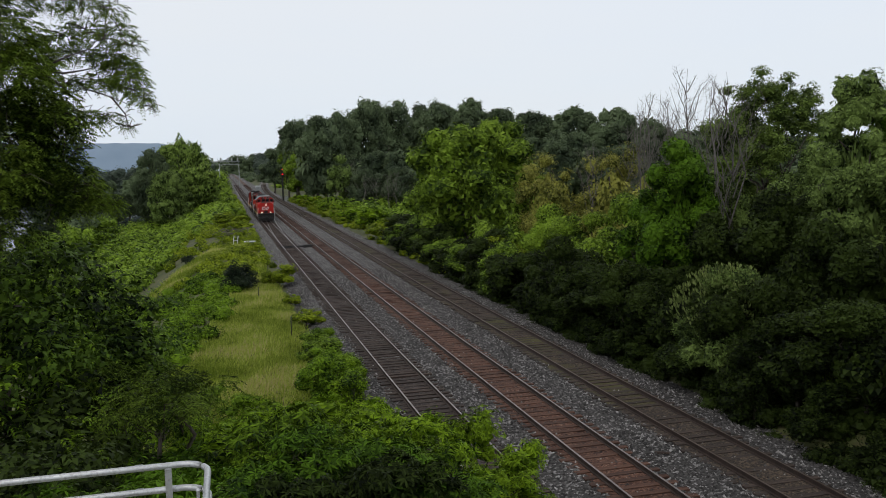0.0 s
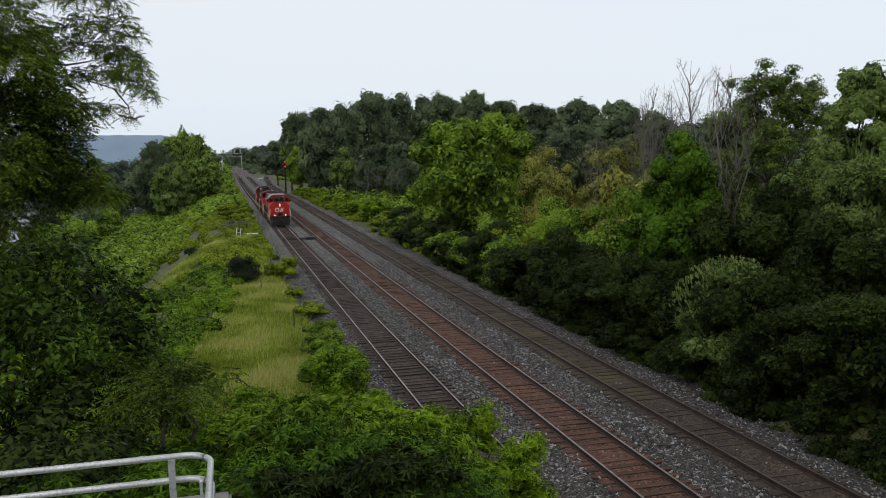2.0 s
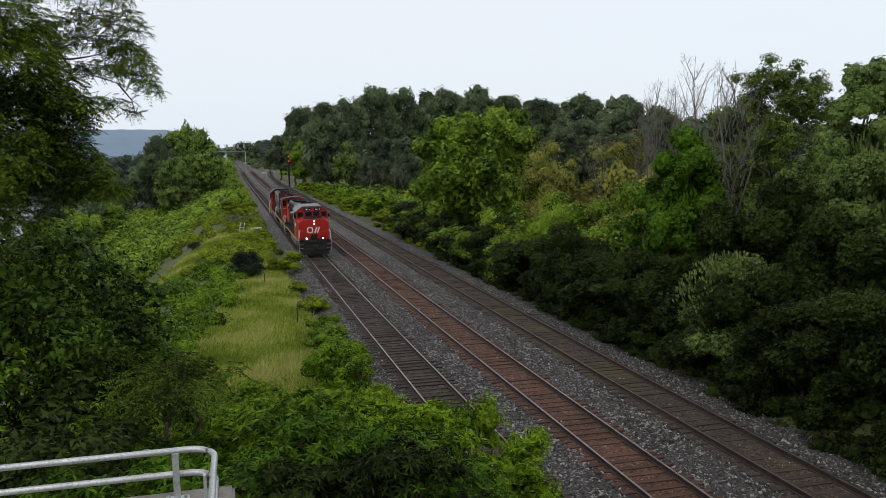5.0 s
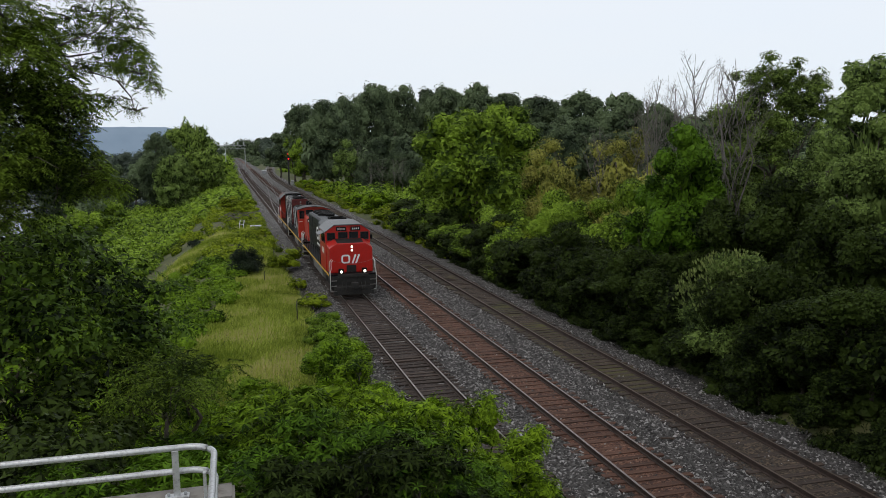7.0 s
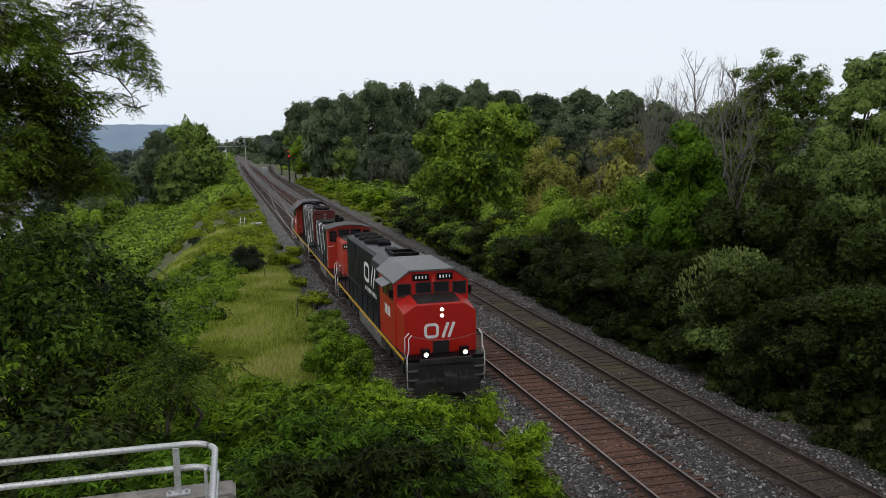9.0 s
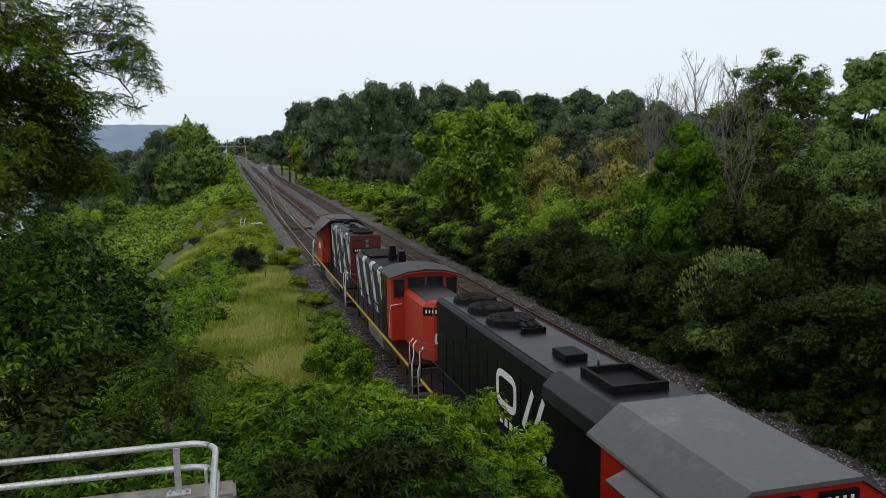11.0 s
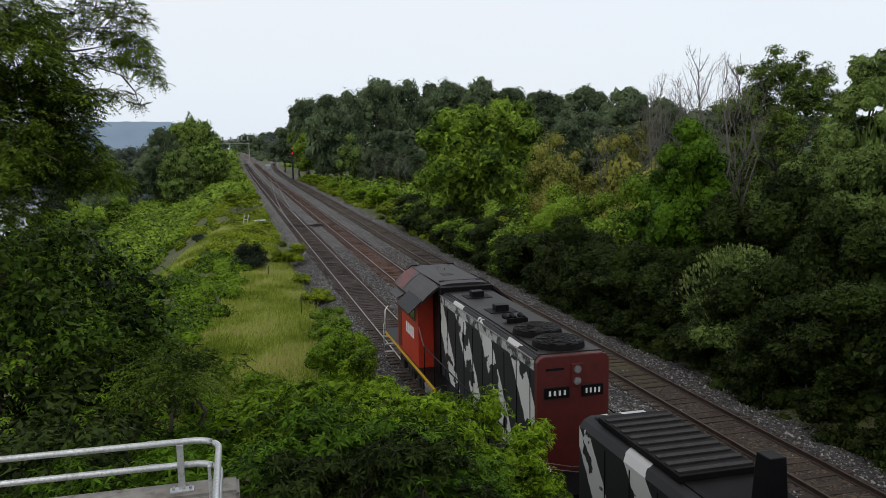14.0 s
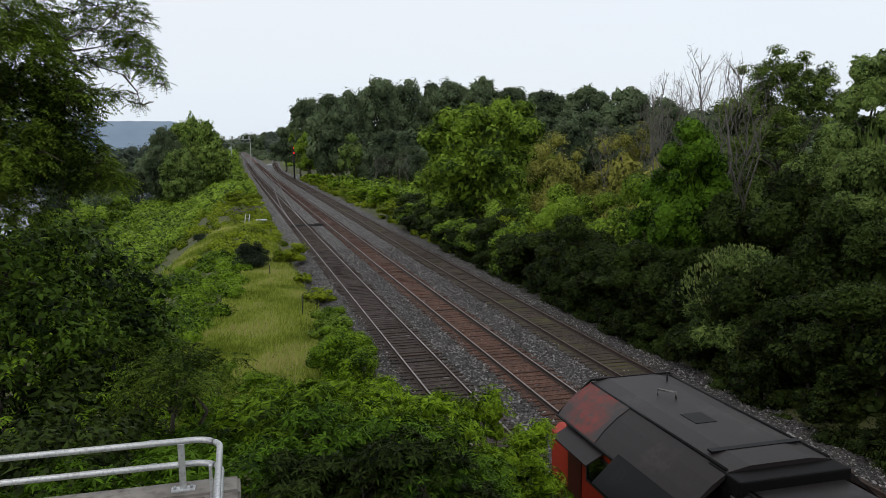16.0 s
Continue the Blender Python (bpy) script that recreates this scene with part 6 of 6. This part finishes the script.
def lead_engine():
    root = tagged(new("locomotive"), "red-nosed black diesel locomotive leading the train with lit headlights", "locomotive", "engines of the train")
    engine_frame(root, 0.12, 19.3, (6.2, 12.3))
    truck(root, 3.9), truck(root, 15.6)
    # plough-shaped pilot
    part("pilot", prism(bmesh.new(), [(-1.5, 1.36), (1.5, 1.36), (1.45, 0.6), (1.2, 0.2), (-1.2, 0.2), (-1.45, 0.6)], 0.0, 0.14, bev=0.02), P_UNDER, root, "black steel pilot plate")
    part("plough", prism(bmesh.new(), [(-1.25, 0.66), (1.25, 0.66), (1.3, 0.16), (-1.3, 0.16)], -0.16, 0.0, [(-1.25, 0.75), (1.25, 0.75), (1.25, 0.2), (-1.25, 0.2)], 0.02), P_UNDER, root, "grey-edged snow plough blade")
    part("anticlimber", boxed(-1.0, 1.0, -0.12, 0.1, 1.3, 1.5, 0.02), P_UNDER, root)
    end_gear(root, -0.02, -1)
    end_gear(root, 19.45, 1)
    # broad nose and cab
    front = [(-1.42, 1.5), (1.42, 1.5), (1.42, 3.1), (0.95, 3.42), (-0.95, 3.42), (-1.42, 3.1)]
    back = [(-1.46, 1.5), (1.46, 1.5), (1.46, 3.3), (0.98, 3.6), (-0.98, 3.6), (-1.46, 3.3)]
    part("nose", prism(bmesh.new(), front, 0.72, 2.0, back, 0.045), P_RED, root, "broad glossy red nose")
    part("nose_tread", prism(bmesh.new(), [(-0.86, 3.425), (0.86, 3.425), (0.86, 3.44), (-0.86, 3.44)], 0.85, 1.93, [(-0.88, 3.595), (0.88, 3.595), (0.88, 3.607), (-0.88, 3.607)]), P_ROOF, root, "dark anti-slip tread on the nose")
    part("nose_door", boxed(-0.32, 0.32, 0.69, 0.73, 1.52, 1.98, 0.01), P_ROOF, root, "dark step plate below the nose")
    cab = [(-1.5, 1.5), (1.5, 1.5), (1.5, 4.08), (0.9, 4.5), (-0.9, 4.5), (-1.5, 4.08)]
    cabr = [(-1.5, 1.5), (1.5, 1.5), (1.5, 4.12), (0.9, 4.56), (-0.9, 4.56), (-1.5, 4.12)]
    part("cab", prism(bmesh.new(), cab, 2.0, 5.3, cabr, 0.03), P_RED, root, "red cab")
    part("cab_roof", prism(bmesh.new(), [(-1.56, 4.06), (-1.54, 4.11), (-0.91, 4.57), (0.91, 4.57), (1.54, 4.11), (1.56, 4.06), (0.9, 4.5), (-0.9, 4.5)], 1.93, 5.75, [(-1.56, 4.1), (-1.54, 4.15), (-0.91, 4.63), (0.91, 4.63), (1.54, 4.15), (1.56, 4.1), (0.9, 4.55), (-0.9, 4.55)]), P_LIGHTROOF, root, "worn light grey cab roof")
    for x0, x1, z0, z1 in ((-1.4, -0.84, 3.52, 4.04), (-0.66, -0.02, 3.62, 4.06), (0.08, 0.7, 3.62, 4.06), (0.84, 1.4, 3.52, 4.04)):
        window(root, x0, x1, z0, z1, 2.0)
    for s in (-1, 1):
        window(root, 2.35, 3.15, 3.35, 3.95, 0, side=s * 1.5)
        window(root, 3.5, 4.4, 3.35, 3.95, 0, side=s * 1.5)
        part("awning", prism(bmesh.new(), [(s * 1.5, 4.02), (s * 1.5, 4.05), (s * 1.9, 3.9), (s * 1.9, 3.87)], 2.5, 4.3), P_LIGHTROOF, root, "pale grey window awning")
        part("mirror", boxed(min(s * 1.52, s * 1.7), max(s * 1.52, s * 1.7), 2.2, 2.24, 3.5, 3.8, 0.01), P_BLACK, root)
    number_board(root, -0.78, -0.12, 4.14, 4.4, 1.96)
    number_board(root, 0.2, 0.84, 4.14, 4.4, 1.96)
    part("bell", drum(bmesh.new(), (0.03, 1.86, 4.1), 0.1, 0.06, 0.16, "z", 12), P_RED, root, "red warning bell")
    for z in (3.2, 2.96):
        lamp("headlight", root, (0.06, 0.7 + (z - 2.96) * 0.02, z), 0.07)
    for s in (-1, 1):
        lamp("ditch_light", root, (s * 0.76, -0.02, 1.66), 0.085)
        part("lamp_bracket", boxed(s * 0.76 - 0.16, s * 0.76 + 0.16, 0.04, 0.3, 1.5, 1.84, 0.02), P_BLACK, root)
    emblem(root, lambda u, z, k: Vector((u, 0.72 - k + (z - 3.2) * 0.0, z)), -0.62, 0.62, 2.1, 2.68)
    for s in (-1, 1):
        bm = bmesh.new()
        for i in range(4):
            box(bm, min(s * 1.5, s * 1.508), max(s * 1.5, s * 1.508), 3.0 + 0.3 * i, 3.2 + 0.3 * i, 2.55, 2.95)
        part("cab_marking", bm, P_WHITE, root, "white bars on the cab side")
    # long hood
    part("hood", prism(bmesh.new(), hood_outline(0.98, 1.5, 4.3), 5.3, 18.7), P_BLACK, root, "black long hood")
    part("hood_roof", boxed(-0.84, 0.84, 5.75, 18.5, 4.3, 4.325), P_DARKROOF, root, "dark grey hood roof")
    part("hood_step", prism(bmesh.new(), [(-1.3, 3.9), (1.3, 3.9), (1.25, 4.2), (0.9, 4.5), (-0.9, 4.5), (-1.25, 4.2)], 5.75, 8.6, bev=0.03), P_DARKROOF, root, "dark grey air filter housing")
    bm = bmesh.new()
    for a in ((-0.6, -0.5, 6.6, 8.1), (0.5, 0.6, 6.6, 8.1), (-0.5, 0.5, 6.6, 6.7), (-0.5, 0.5, 8.0, 8.1)):
        box(bm, *a, 4.5, 4.66, 0.01)
    box(bm, -0.5, 0.5, 6.7, 8.0, 4.5, 4.53)
    part("air_vent", bm, P_SOOT, root, "open black roof intake")
    part("exhaust_stack", boxed(-0.28, 0.28, 9.6, 10.4, 4.32, 4.5, 0.03), P_SOOT, root, "sooty exhaust stack")
    bm = bmesh.new()
    for k in range(3):
        drum(bm, (-0.05 + 0.2 * k, 12.7, 4.46), 0.05, 0.1, 0.34 + 0.06 * k, "y", 10)
    box(bm, -0.2, 0.5, 12.65, 12.75, 4.32, 4.46, 0.02)
    part("horn", bm, P_SOOT, root, "sooty roof horn cluster")
    for y in FANS:
        roof_fan(root, 0, y, 4.32, 0.68, P_SOOT)
    pipe("antenna", [(0.3, 9.1, 4.32), (0.3, 9.1, 4.6)], 0.03, P_STEEL, root)
    for s in (-1, 1):
        for i in range(11):
            y = 8.9 + 0.86 * i
            part("hood_door", panel_side(bmesh.new(), s * 0.983, y + 0.03, y + 0.81, 1.62, 3.75, 0.009), P_BLACK, root)
        part("radiator_grille", panel_side(bmesh.new(), s * 0.985, 15.2, 18.4, 3.3, 4.1, 0.02), P_SOOT, root, "dark radiator grille")
        emblem(root, lambda u, z, k, s=s: Vector((s * (0.994 + k), u if s > 0 else 21.3 - u, z)), 8.9, 12.4, 2.62, 3.62)
        bm = bmesh.new()
        for i in range(9):
            box(bm, min(s * 0.994, s * 1.0), max(s * 0.994, s * 1.0), 9.0 + 0.37 * i, 9.22 + 0.37 * i, 2.18, 2.38)
        part("small_marking", bm, P_WHITE, root, "row of small white bars")
    side_rails(root, 5.6, 19.0, 10)
    return root


def cab_engine():
    root = tagged(new("locomotive"), "second locomotive with a tall red cab and a striped hood", "locomotive", "engines of the train")
    engine_frame(root, 0.15, 16.9, (6.6, 10.4))
    truck(root, 3.3), truck(root, 13.6)
    end_gear(root, 0.0, -1)
    end_gear(root, 17.05, 1)
    part("pilot", boxed(-1.45, 1.45, 0.0, 0.14, 0.35, 1.36, 0.02), P_UNDER, root)
    nose = [(-0.88, 1.5), (0.88, 1.5), (0.88, 3.5), (0.72, 3.68), (0.4, 3.74), (-0.4, 3.74), (-0.72, 3.68), (-0.88, 3.5)]
    part("nose", prism(bmesh.new(), nose, 0.75, 4.0, bev=0.03), P_ORANGE, root, "faded orange-red short hood")
    tip = [(x * 0.62, z) for x, z in nose]
    part("nose_front", prism(bmesh.new(), tip, 0.42, 0.75, nose, 0.02), P_ORANGE, root, "chamfered orange-red nose end")
    part("nose_roof", prism(bmesh.new(), [(-0.74, 3.69), (-0.4, 3.75), (0.4, 3.75), (0.74, 3.69), (0.72, 3.66), (-0.72, 3.66)], 0.8, 3.98), P_ROOF, root, "grey tread on the short hood")
    number_board(root, -0.92, -0.3, 3.2, 3.5, 0.5, turn=-27)
    number_board(root, 0.34, 0.92, 3.2, 3.5, 0.5, turn=27)
    for z in (3.52, 3.3):
        lamp("headlight", root, (0.05, 0.36, z), 0.07, lit=False)
    part("green_plate", boxed(-0.2, -0.06, 0.41, 0.425, 2.95, 3.09, 0.005), surface("green_sticker", (0.02, 0.2, 0.05), (0.03, 0.25, 0.08), 3, None, 20, 0.5, bump=0), root, "small green plate")
    emblem(root, lambda u, z, k: Vector((u, 0.42 - k, z)), -0.5, 0.5, 2.1, 2.55)
    cab = [(-1.42, 1.5), (1.42, 1.5), (1.42, 4.12), (0.75, 4.3), (0, 4.36), (-0.75, 4.3), (-1.42, 4.12)]
    part("cab", prism(bmesh.new(), cab, 4.0, 6.1, bev=0.03), P_ORANGE, root, "tall orange-red cab")
    roof = [(-1.52, 4.1), (-1.5, 4.16), (-0.78, 4.37), (0, 4.44), (0.78, 4.37), (1.5, 4.16), (1.52, 4.1), (0.75, 4.31), (0, 4.37), (-0.75, 4.31)]
    part("cab_roof", prism(bmesh.new(), roof, 3.72, 6.35), P_ROOF, root, "curved sooty grey cab roof with a deep brow")
    part("roof_brow", prism(bmesh.new(), [(x, z) for x, z in [(-1.5, 4.06), (-0.77, 4.27), (0, 4.33), (0.77, 4.27), (1.5, 4.06), (1.5, 4.1), (0.77, 4.31), (0, 4.37), (-0.77, 4.31), (-1.5, 4.1)]], 3.7, 3.8), P_ORANGE, root, "orange-red roof brow")
    for x0, x1, z0, z1 in ((-1.32, -0.84, 3.3, 4.02), (-0.72, 0.0, 3.55, 4.1), (0.06, 0.78, 3.55, 4.1), (0.9, 1.36, 3.3, 4.02)):
        window(root, x0, x1, z0, z1, 4.0)
    for s in (-1, 1):
        part("cab_side", panel_side(bmesh.new(), s * 1.425, 4.9, 6.08, 1.52, 4.08, 0.008), P_BLACK, root, "black rear of the cab side")
        window(root, 4.95, 5.45, 3.2, 3.9, 0, side=s * 1.435)
        window(root, 5.5, 5.98, 3.2, 3.9, 0, side=s * 1.435)
        pipe("grab_rail", [(s * 1.46, 4.1, 1.6), (s * 1.5, 4.05, 2.6), (s * 1.46, 3.9, 3.0), (s * 1.0, 3.9, 3.05)], 0.02, P_RAILWHITE, root)
    part("hood", prism(bmesh.new(), hood_outline(0.92, 1.5, 3.72, 0.2), 6.1, 16.4), P_ZEBRA, root, "black hood with slanting white stripes")
    part("hood_roof", boxed(-0.68, 0.68, 6.4, 16.2, 3.72, 3.75), P_SOOT, root, "sooty black hood roof")
    part("radiator_hatch", boxed(-0.75, 0.75, 12.9, 15.9, 3.74, 3.86, 0.02), P_SOOT, root, "black radiator hatch")
    for i in range(9):
        part("grille_bar", boxed(-0.7, 0.7, 13.0 + 0.32 * i, 13.13 + 0.32 * i, 3.86, 3.885), P_UNDER, root)
    for y in (9.62, 11.95):
        bm = prism(bmesh.new(), [(0.02, 3.7), (0.44, 3.7), (0.38, 4.48), (0.09, 4.48)], y - 0.17, y + 0.17, bev=0.02)
        part("exhaust_stack", bm, P_BLACK, root, "tall black exhaust stack")
    part("bell", drum(bmesh.new(), (-0.1, 8.3, 3.75), 0.12, 0.05, 0.2, "z", 10), P_SOOT, root)
    for s in (-1, 1):
        for i in range(10):
            y = 6.4 + 0.98 * i
            part("door_seam", panel_side(bmesh.new(), s * 0.925, y, y + 0.025, 1.6, 3.45, 0.008), P_BLACK, root)
            part("latch", panel_side(bmesh.new(), s * 0.93, y + 0.1, y + 0.2, 2.6, 2.66, 0.012), P_STEEL, root)
    side_rails(root, 6.5, 16.6, 8)
    return root


def rear_engine():
    root = tagged(new("locomotive"), "third locomotive running long hood first with flaked white stripes", "locomotive", "engines of the train")
    engine_frame(root, 0.2, 17.9, (6.4, 11.2))
    truck(root, 3.6), truck(root, 14.3)
    end_gear(root, 0.05, -1)
    end_gear(root, 18.05, 1)
    part("pilot", boxed(-1.45, 1.45, 0.04, 0.18, 0.35, 1.36, 0.02), P_UNDER, root)
    part("hood", prism(bmesh.new(), hood_outline(0.9, 1.5, 4.34, 0.1), 1.6, 10.6), P_ZEBRA_WORN, root, "black hood with flaked white stripes")
    part("hood_end", prism(bmesh.new(), [(x * 1.01, z + 0.005) for x, z in hood_outline(0.9, 1.5, 4.34, 0.14)], 1.42, 1.62, bev=0.03), P_MAROON, root, "weathered dark red hood end")
    part("hood_roof", boxed(-0.8, 0.8, 1.65, 10.4, 4.34, 4.362), P_ROOF, root, "sooty grey hood roof")
    number_board(root, -0.74, -0.12, 3.34, 3.6, 1.4)
    number_board(root, 0.2, 0.74, 3.34, 3.6, 1.4)
    for z in (4.0, 3.72):
        lamp("headlight", root, (0.08, 1.36, z), 0.075, lit=False)
    part("lamp_housing", boxed(-0.07, 0.23, 1.38, 1.43, 3.58, 4.14, 0.02), P_MAROON, root)
    part("vent_plate", boxed(-0.7, -0.25, 1.405, 1.425, 4.0, 4.06, 0.005), P_BLACK, root)
    roof_fan(root, 0.0, 2.35, 4.34, 0.62, P_BLACK)
    roof_fan(root, 0.0, 3.75, 4.34, 0.62, P_BLACK)
    bm = bmesh.new()
    for k, (x, yy) in enumerate(((-0.25, 0.35), (-0.05, -0.4), (0.2, -0.3))):
        drum(bm, (x - 0.1, 5.0, 4.5), 0.05, 0.09, 0.35 if yy > 0 else 0.32, "y", 10)
    box(bm, -0.4, 0.2, 4.95, 5.05, 4.36, 4.5, 0.02)
    part("horn", bm, P_SOOT, root, "sooty roof horn cluster")
    for y in (6.55, 8.95):
        part("exhaust_stack", boxed(-0.2, 0.2, y, y + 0.36, 4.36, 4.56, 0.02), P_BLACK, root, "square exhaust stack")
        part("stack_base", boxed(-0.42, 0.42, y - 0.2, y + 0.5, 4.36, 4.38), P_SOOT, root)
    pipe("roof_conduit", [(-0.72, 1.9, 4.38), (-0.7, 5.0, 4.38), (-0.74, 10.2, 4.38)], 0.018, P_BLACK, root)
    # cab, with a wide roof hatch behind it
    part("cab_hatch", boxed(-0.92, 0.92, 10.2, 11.0, 4.2, 4.52, 0.03), P_SOOT, root, "black roof box behind the cab")
    cab = [(-1.5, 1.5), (1.5, 1.5), (1.5, 3.95), (0.85, 4.5), (-0.85, 4.5), (-1.5, 3.95)]
    part("cab", prism(bmesh.new(), cab, 11.3, 14.9, bev=0.02), P_ORANGE, root, "faded orange-red cab")
    part("cab_recess", boxed(-0.95, 0.95, 10.4, 11.35, 1.5, 4.3), P_BLACK, root, "black hood section behind the cab")
    part("cab_roof", prism(bmesh.new(), [(-1.58, 3.93), (-1.36, 4.17), (-1.12, 4.375), (-0.86, 4.535), (-0.5, 4.59), (0.5, 4.59), (0.86, 4.535), (1.12, 4.375), (1.36, 4.17), (1.58, 3.93), (0.85, 4.48), (-0.85, 4.48)], 10.55, 15.15), P_OLDROOF, root, "worn brown-grey cab roof")
    for s in (-1, 1):
        part("roof_patch", prism(bmesh.new(), [(s * 1.565, 3.953), (s * 1.36, 4.177), (s * 1.12, 4.382), (s * 0.88, 4.53), (s * 0.88, 4.537), (s * 1.12, 4.389), (s * 1.36, 4.184), (s * 1.565, 3.96)], 13.5, 15.14), P_FADE, root, "faded rust-red corner of the roof")
        part("sun_visor", prism(bmesh.new(), [(s * 1.5, 4.03), (s * 1.5, 4.06), (s * 1.98, 3.62), (s * 1.98, 3.59)], 10.6, 12.7), P_BLACK, root, "blue-black sun visor over the side window")
        part("awning", prism(bmesh.new(), [(s * 1.5, 3.86), (s * 1.5, 3.89), (s * 1.86, 3.7), (s * 1.86, 3.67)], 13.2, 14.7), P_OLDROOF, root, "grey window awning")
        pipe("roof_seam", [(s * 0.86, 10.6, 4.54), (s * 0.86, 15.1, 4.54)], 0.028, P_BLACK, root)
        pipe("eave_trim", [(s * 1.575, 10.6, 3.945), (s * 1.575, 15.15, 3.945)], 0.025, P_BLACK, root)
        window(root, 11.7, 12.7, 3.1, 3.75, 0, side=s * 1.5)
        window(root, 12.9, 13.9, 3.1, 3.75, 0, side=s * 1.5)
        bm = bmesh.new()
        for i in range(4):
            box(bm, min(s * 1.5, s * 1.508), max(s * 1.5, s * 1.508), 12.0 + 0.36 * i, 12.24 + 0.36 * i, 2.4, 2.8)
        part("cab_marking", bm, P_WHITE, root, "white bars on the cab side")
        part("door", panel_side(bmesh.new(), s * 1.505, 14.15, 14.75, 1.6, 3.6, 0.012), P_MAROON, root, "dark red cab door")
        for i in range(9):
            y = 1.9 + 0.95 * i
            part("door_seam", panel_side(bmesh.new(), s * 0.905, y, y + 0.025, 1.6, 3.9, 0.008), P_BLACK, root)
        part("edge_band", panel_side(bmesh.new(), s * 0.902, 1.65, 10.3, 3.98, 4.22, 0.006), P_FLAKED, root, "flaked white band along the hood's edge")
        pipe("gutter", [(s * 0.92, 1.7, 4.24), (s * 0.92, 10.4, 4.24)], 0.02, P_STEEL, root)
    part("roof_hatch", boxed(-0.3, 0.1, 12.3, 12.8, 4.57, 4.6, 0.01), P_BLACK, root)
    part("roof_strip", boxed(-0.75, 0.8, 11.15, 11.27, 4.57, 4.6), P_BLACK, root)
    pipe("lifting_eye", [(-0.1, 13.9, 4.57), (-0.1, 13.9, 4.7), (0.1, 13.6, 4.7), (0.1, 13.6, 4.57)], 0.02, P_STEEL, root)
    pipe("front_trim", [(-1.58, 15.15, 3.94), (-1.2, 15.15, 4.29), (-0.86, 15.15, 4.58), (0.86, 15.15, 4.58), (1.2, 15.15, 4.29), (1.58, 15.15, 3.94)], 0.025, P_BLACK, root)
    pipe("antenna", [(0.5, 14.6, 4.57), (0.5, 14.6, 4.75)], 0.015, P_BLACK, root)
    nose = [(-0.9, 1.5), (0.9, 1.5), (0.9, 2.9), (0.7, 3.05), (-0.7, 3.05), (-0.9, 2.9)]
    part("short_hood", prism(bmesh.new(), nose, 14.9, 17.1, bev=0.03), P_ORANGE, root, "orange-red short hood")
    side_rails(root, 1.9, 10.4, 7)
    pipe("stay", [(-1.5, 10.5, 2.5), (-1.5, 11.2, 3.0)], 0.02, P_STEEL, root)
    return root


ENGINES = ((lead_engine(), 0.0), (cab_engine(), 20.5), (rear_engine(), 37.85))


def travel(t):
    """The train's distance at any time, smoothly between the fitted ones."""
    T = [a for a, _ in TRAIN]
    D = [b for _, b in TRAIN]
    n = len(T)
    k = min(n - 2, max(0, sum(1 for a in T if a <= t) - 1))
    def slope(i):
        a, b = max(0, i - 1), min(n - 1, i + 1)
        if 0 < i < n - 1:
            h0, h1 = T[i] - T[i - 1], T[i + 1] - T[i]
            return ((D[i] - D[i - 1]) / h0 * h1 + (D[i + 1] - D[i]) / h1 * h0) / (h0 + h1)
        return (D[b] - D[a]) / (T[b] - T[a])
    h = T[k + 1] - T[k]
    u = (t - T[k]) / h
    return ((2 * u ** 3 - 3 * u * u + 1) * D[k] + (u ** 3 - 2 * u * u + u) * h * slope(k) + (-2 * u ** 3 + 3 * u * u) * D[k + 1] + (u ** 3 - u * u) * h * slope(k + 1))


def motions():
    steps = [i / 10 for i in range(161)]
    for engine, behind in ENGINES:
        walk(engine, [(t, pose(7.5, travel(t) + behind, 0)) for t in steps])
    fine = [i / 30 for i in range(481)]
    way_at = [travel(t) for t in fine]
    for axle, radius in AXLES:
        at = axle.location.copy()
        walk(axle, [(t, pose(at.x, at.y, at.z, math.degrees((d - way_at[0]) / -radius) * -1)) for t, d in zip(fine, way_at)])


motions()
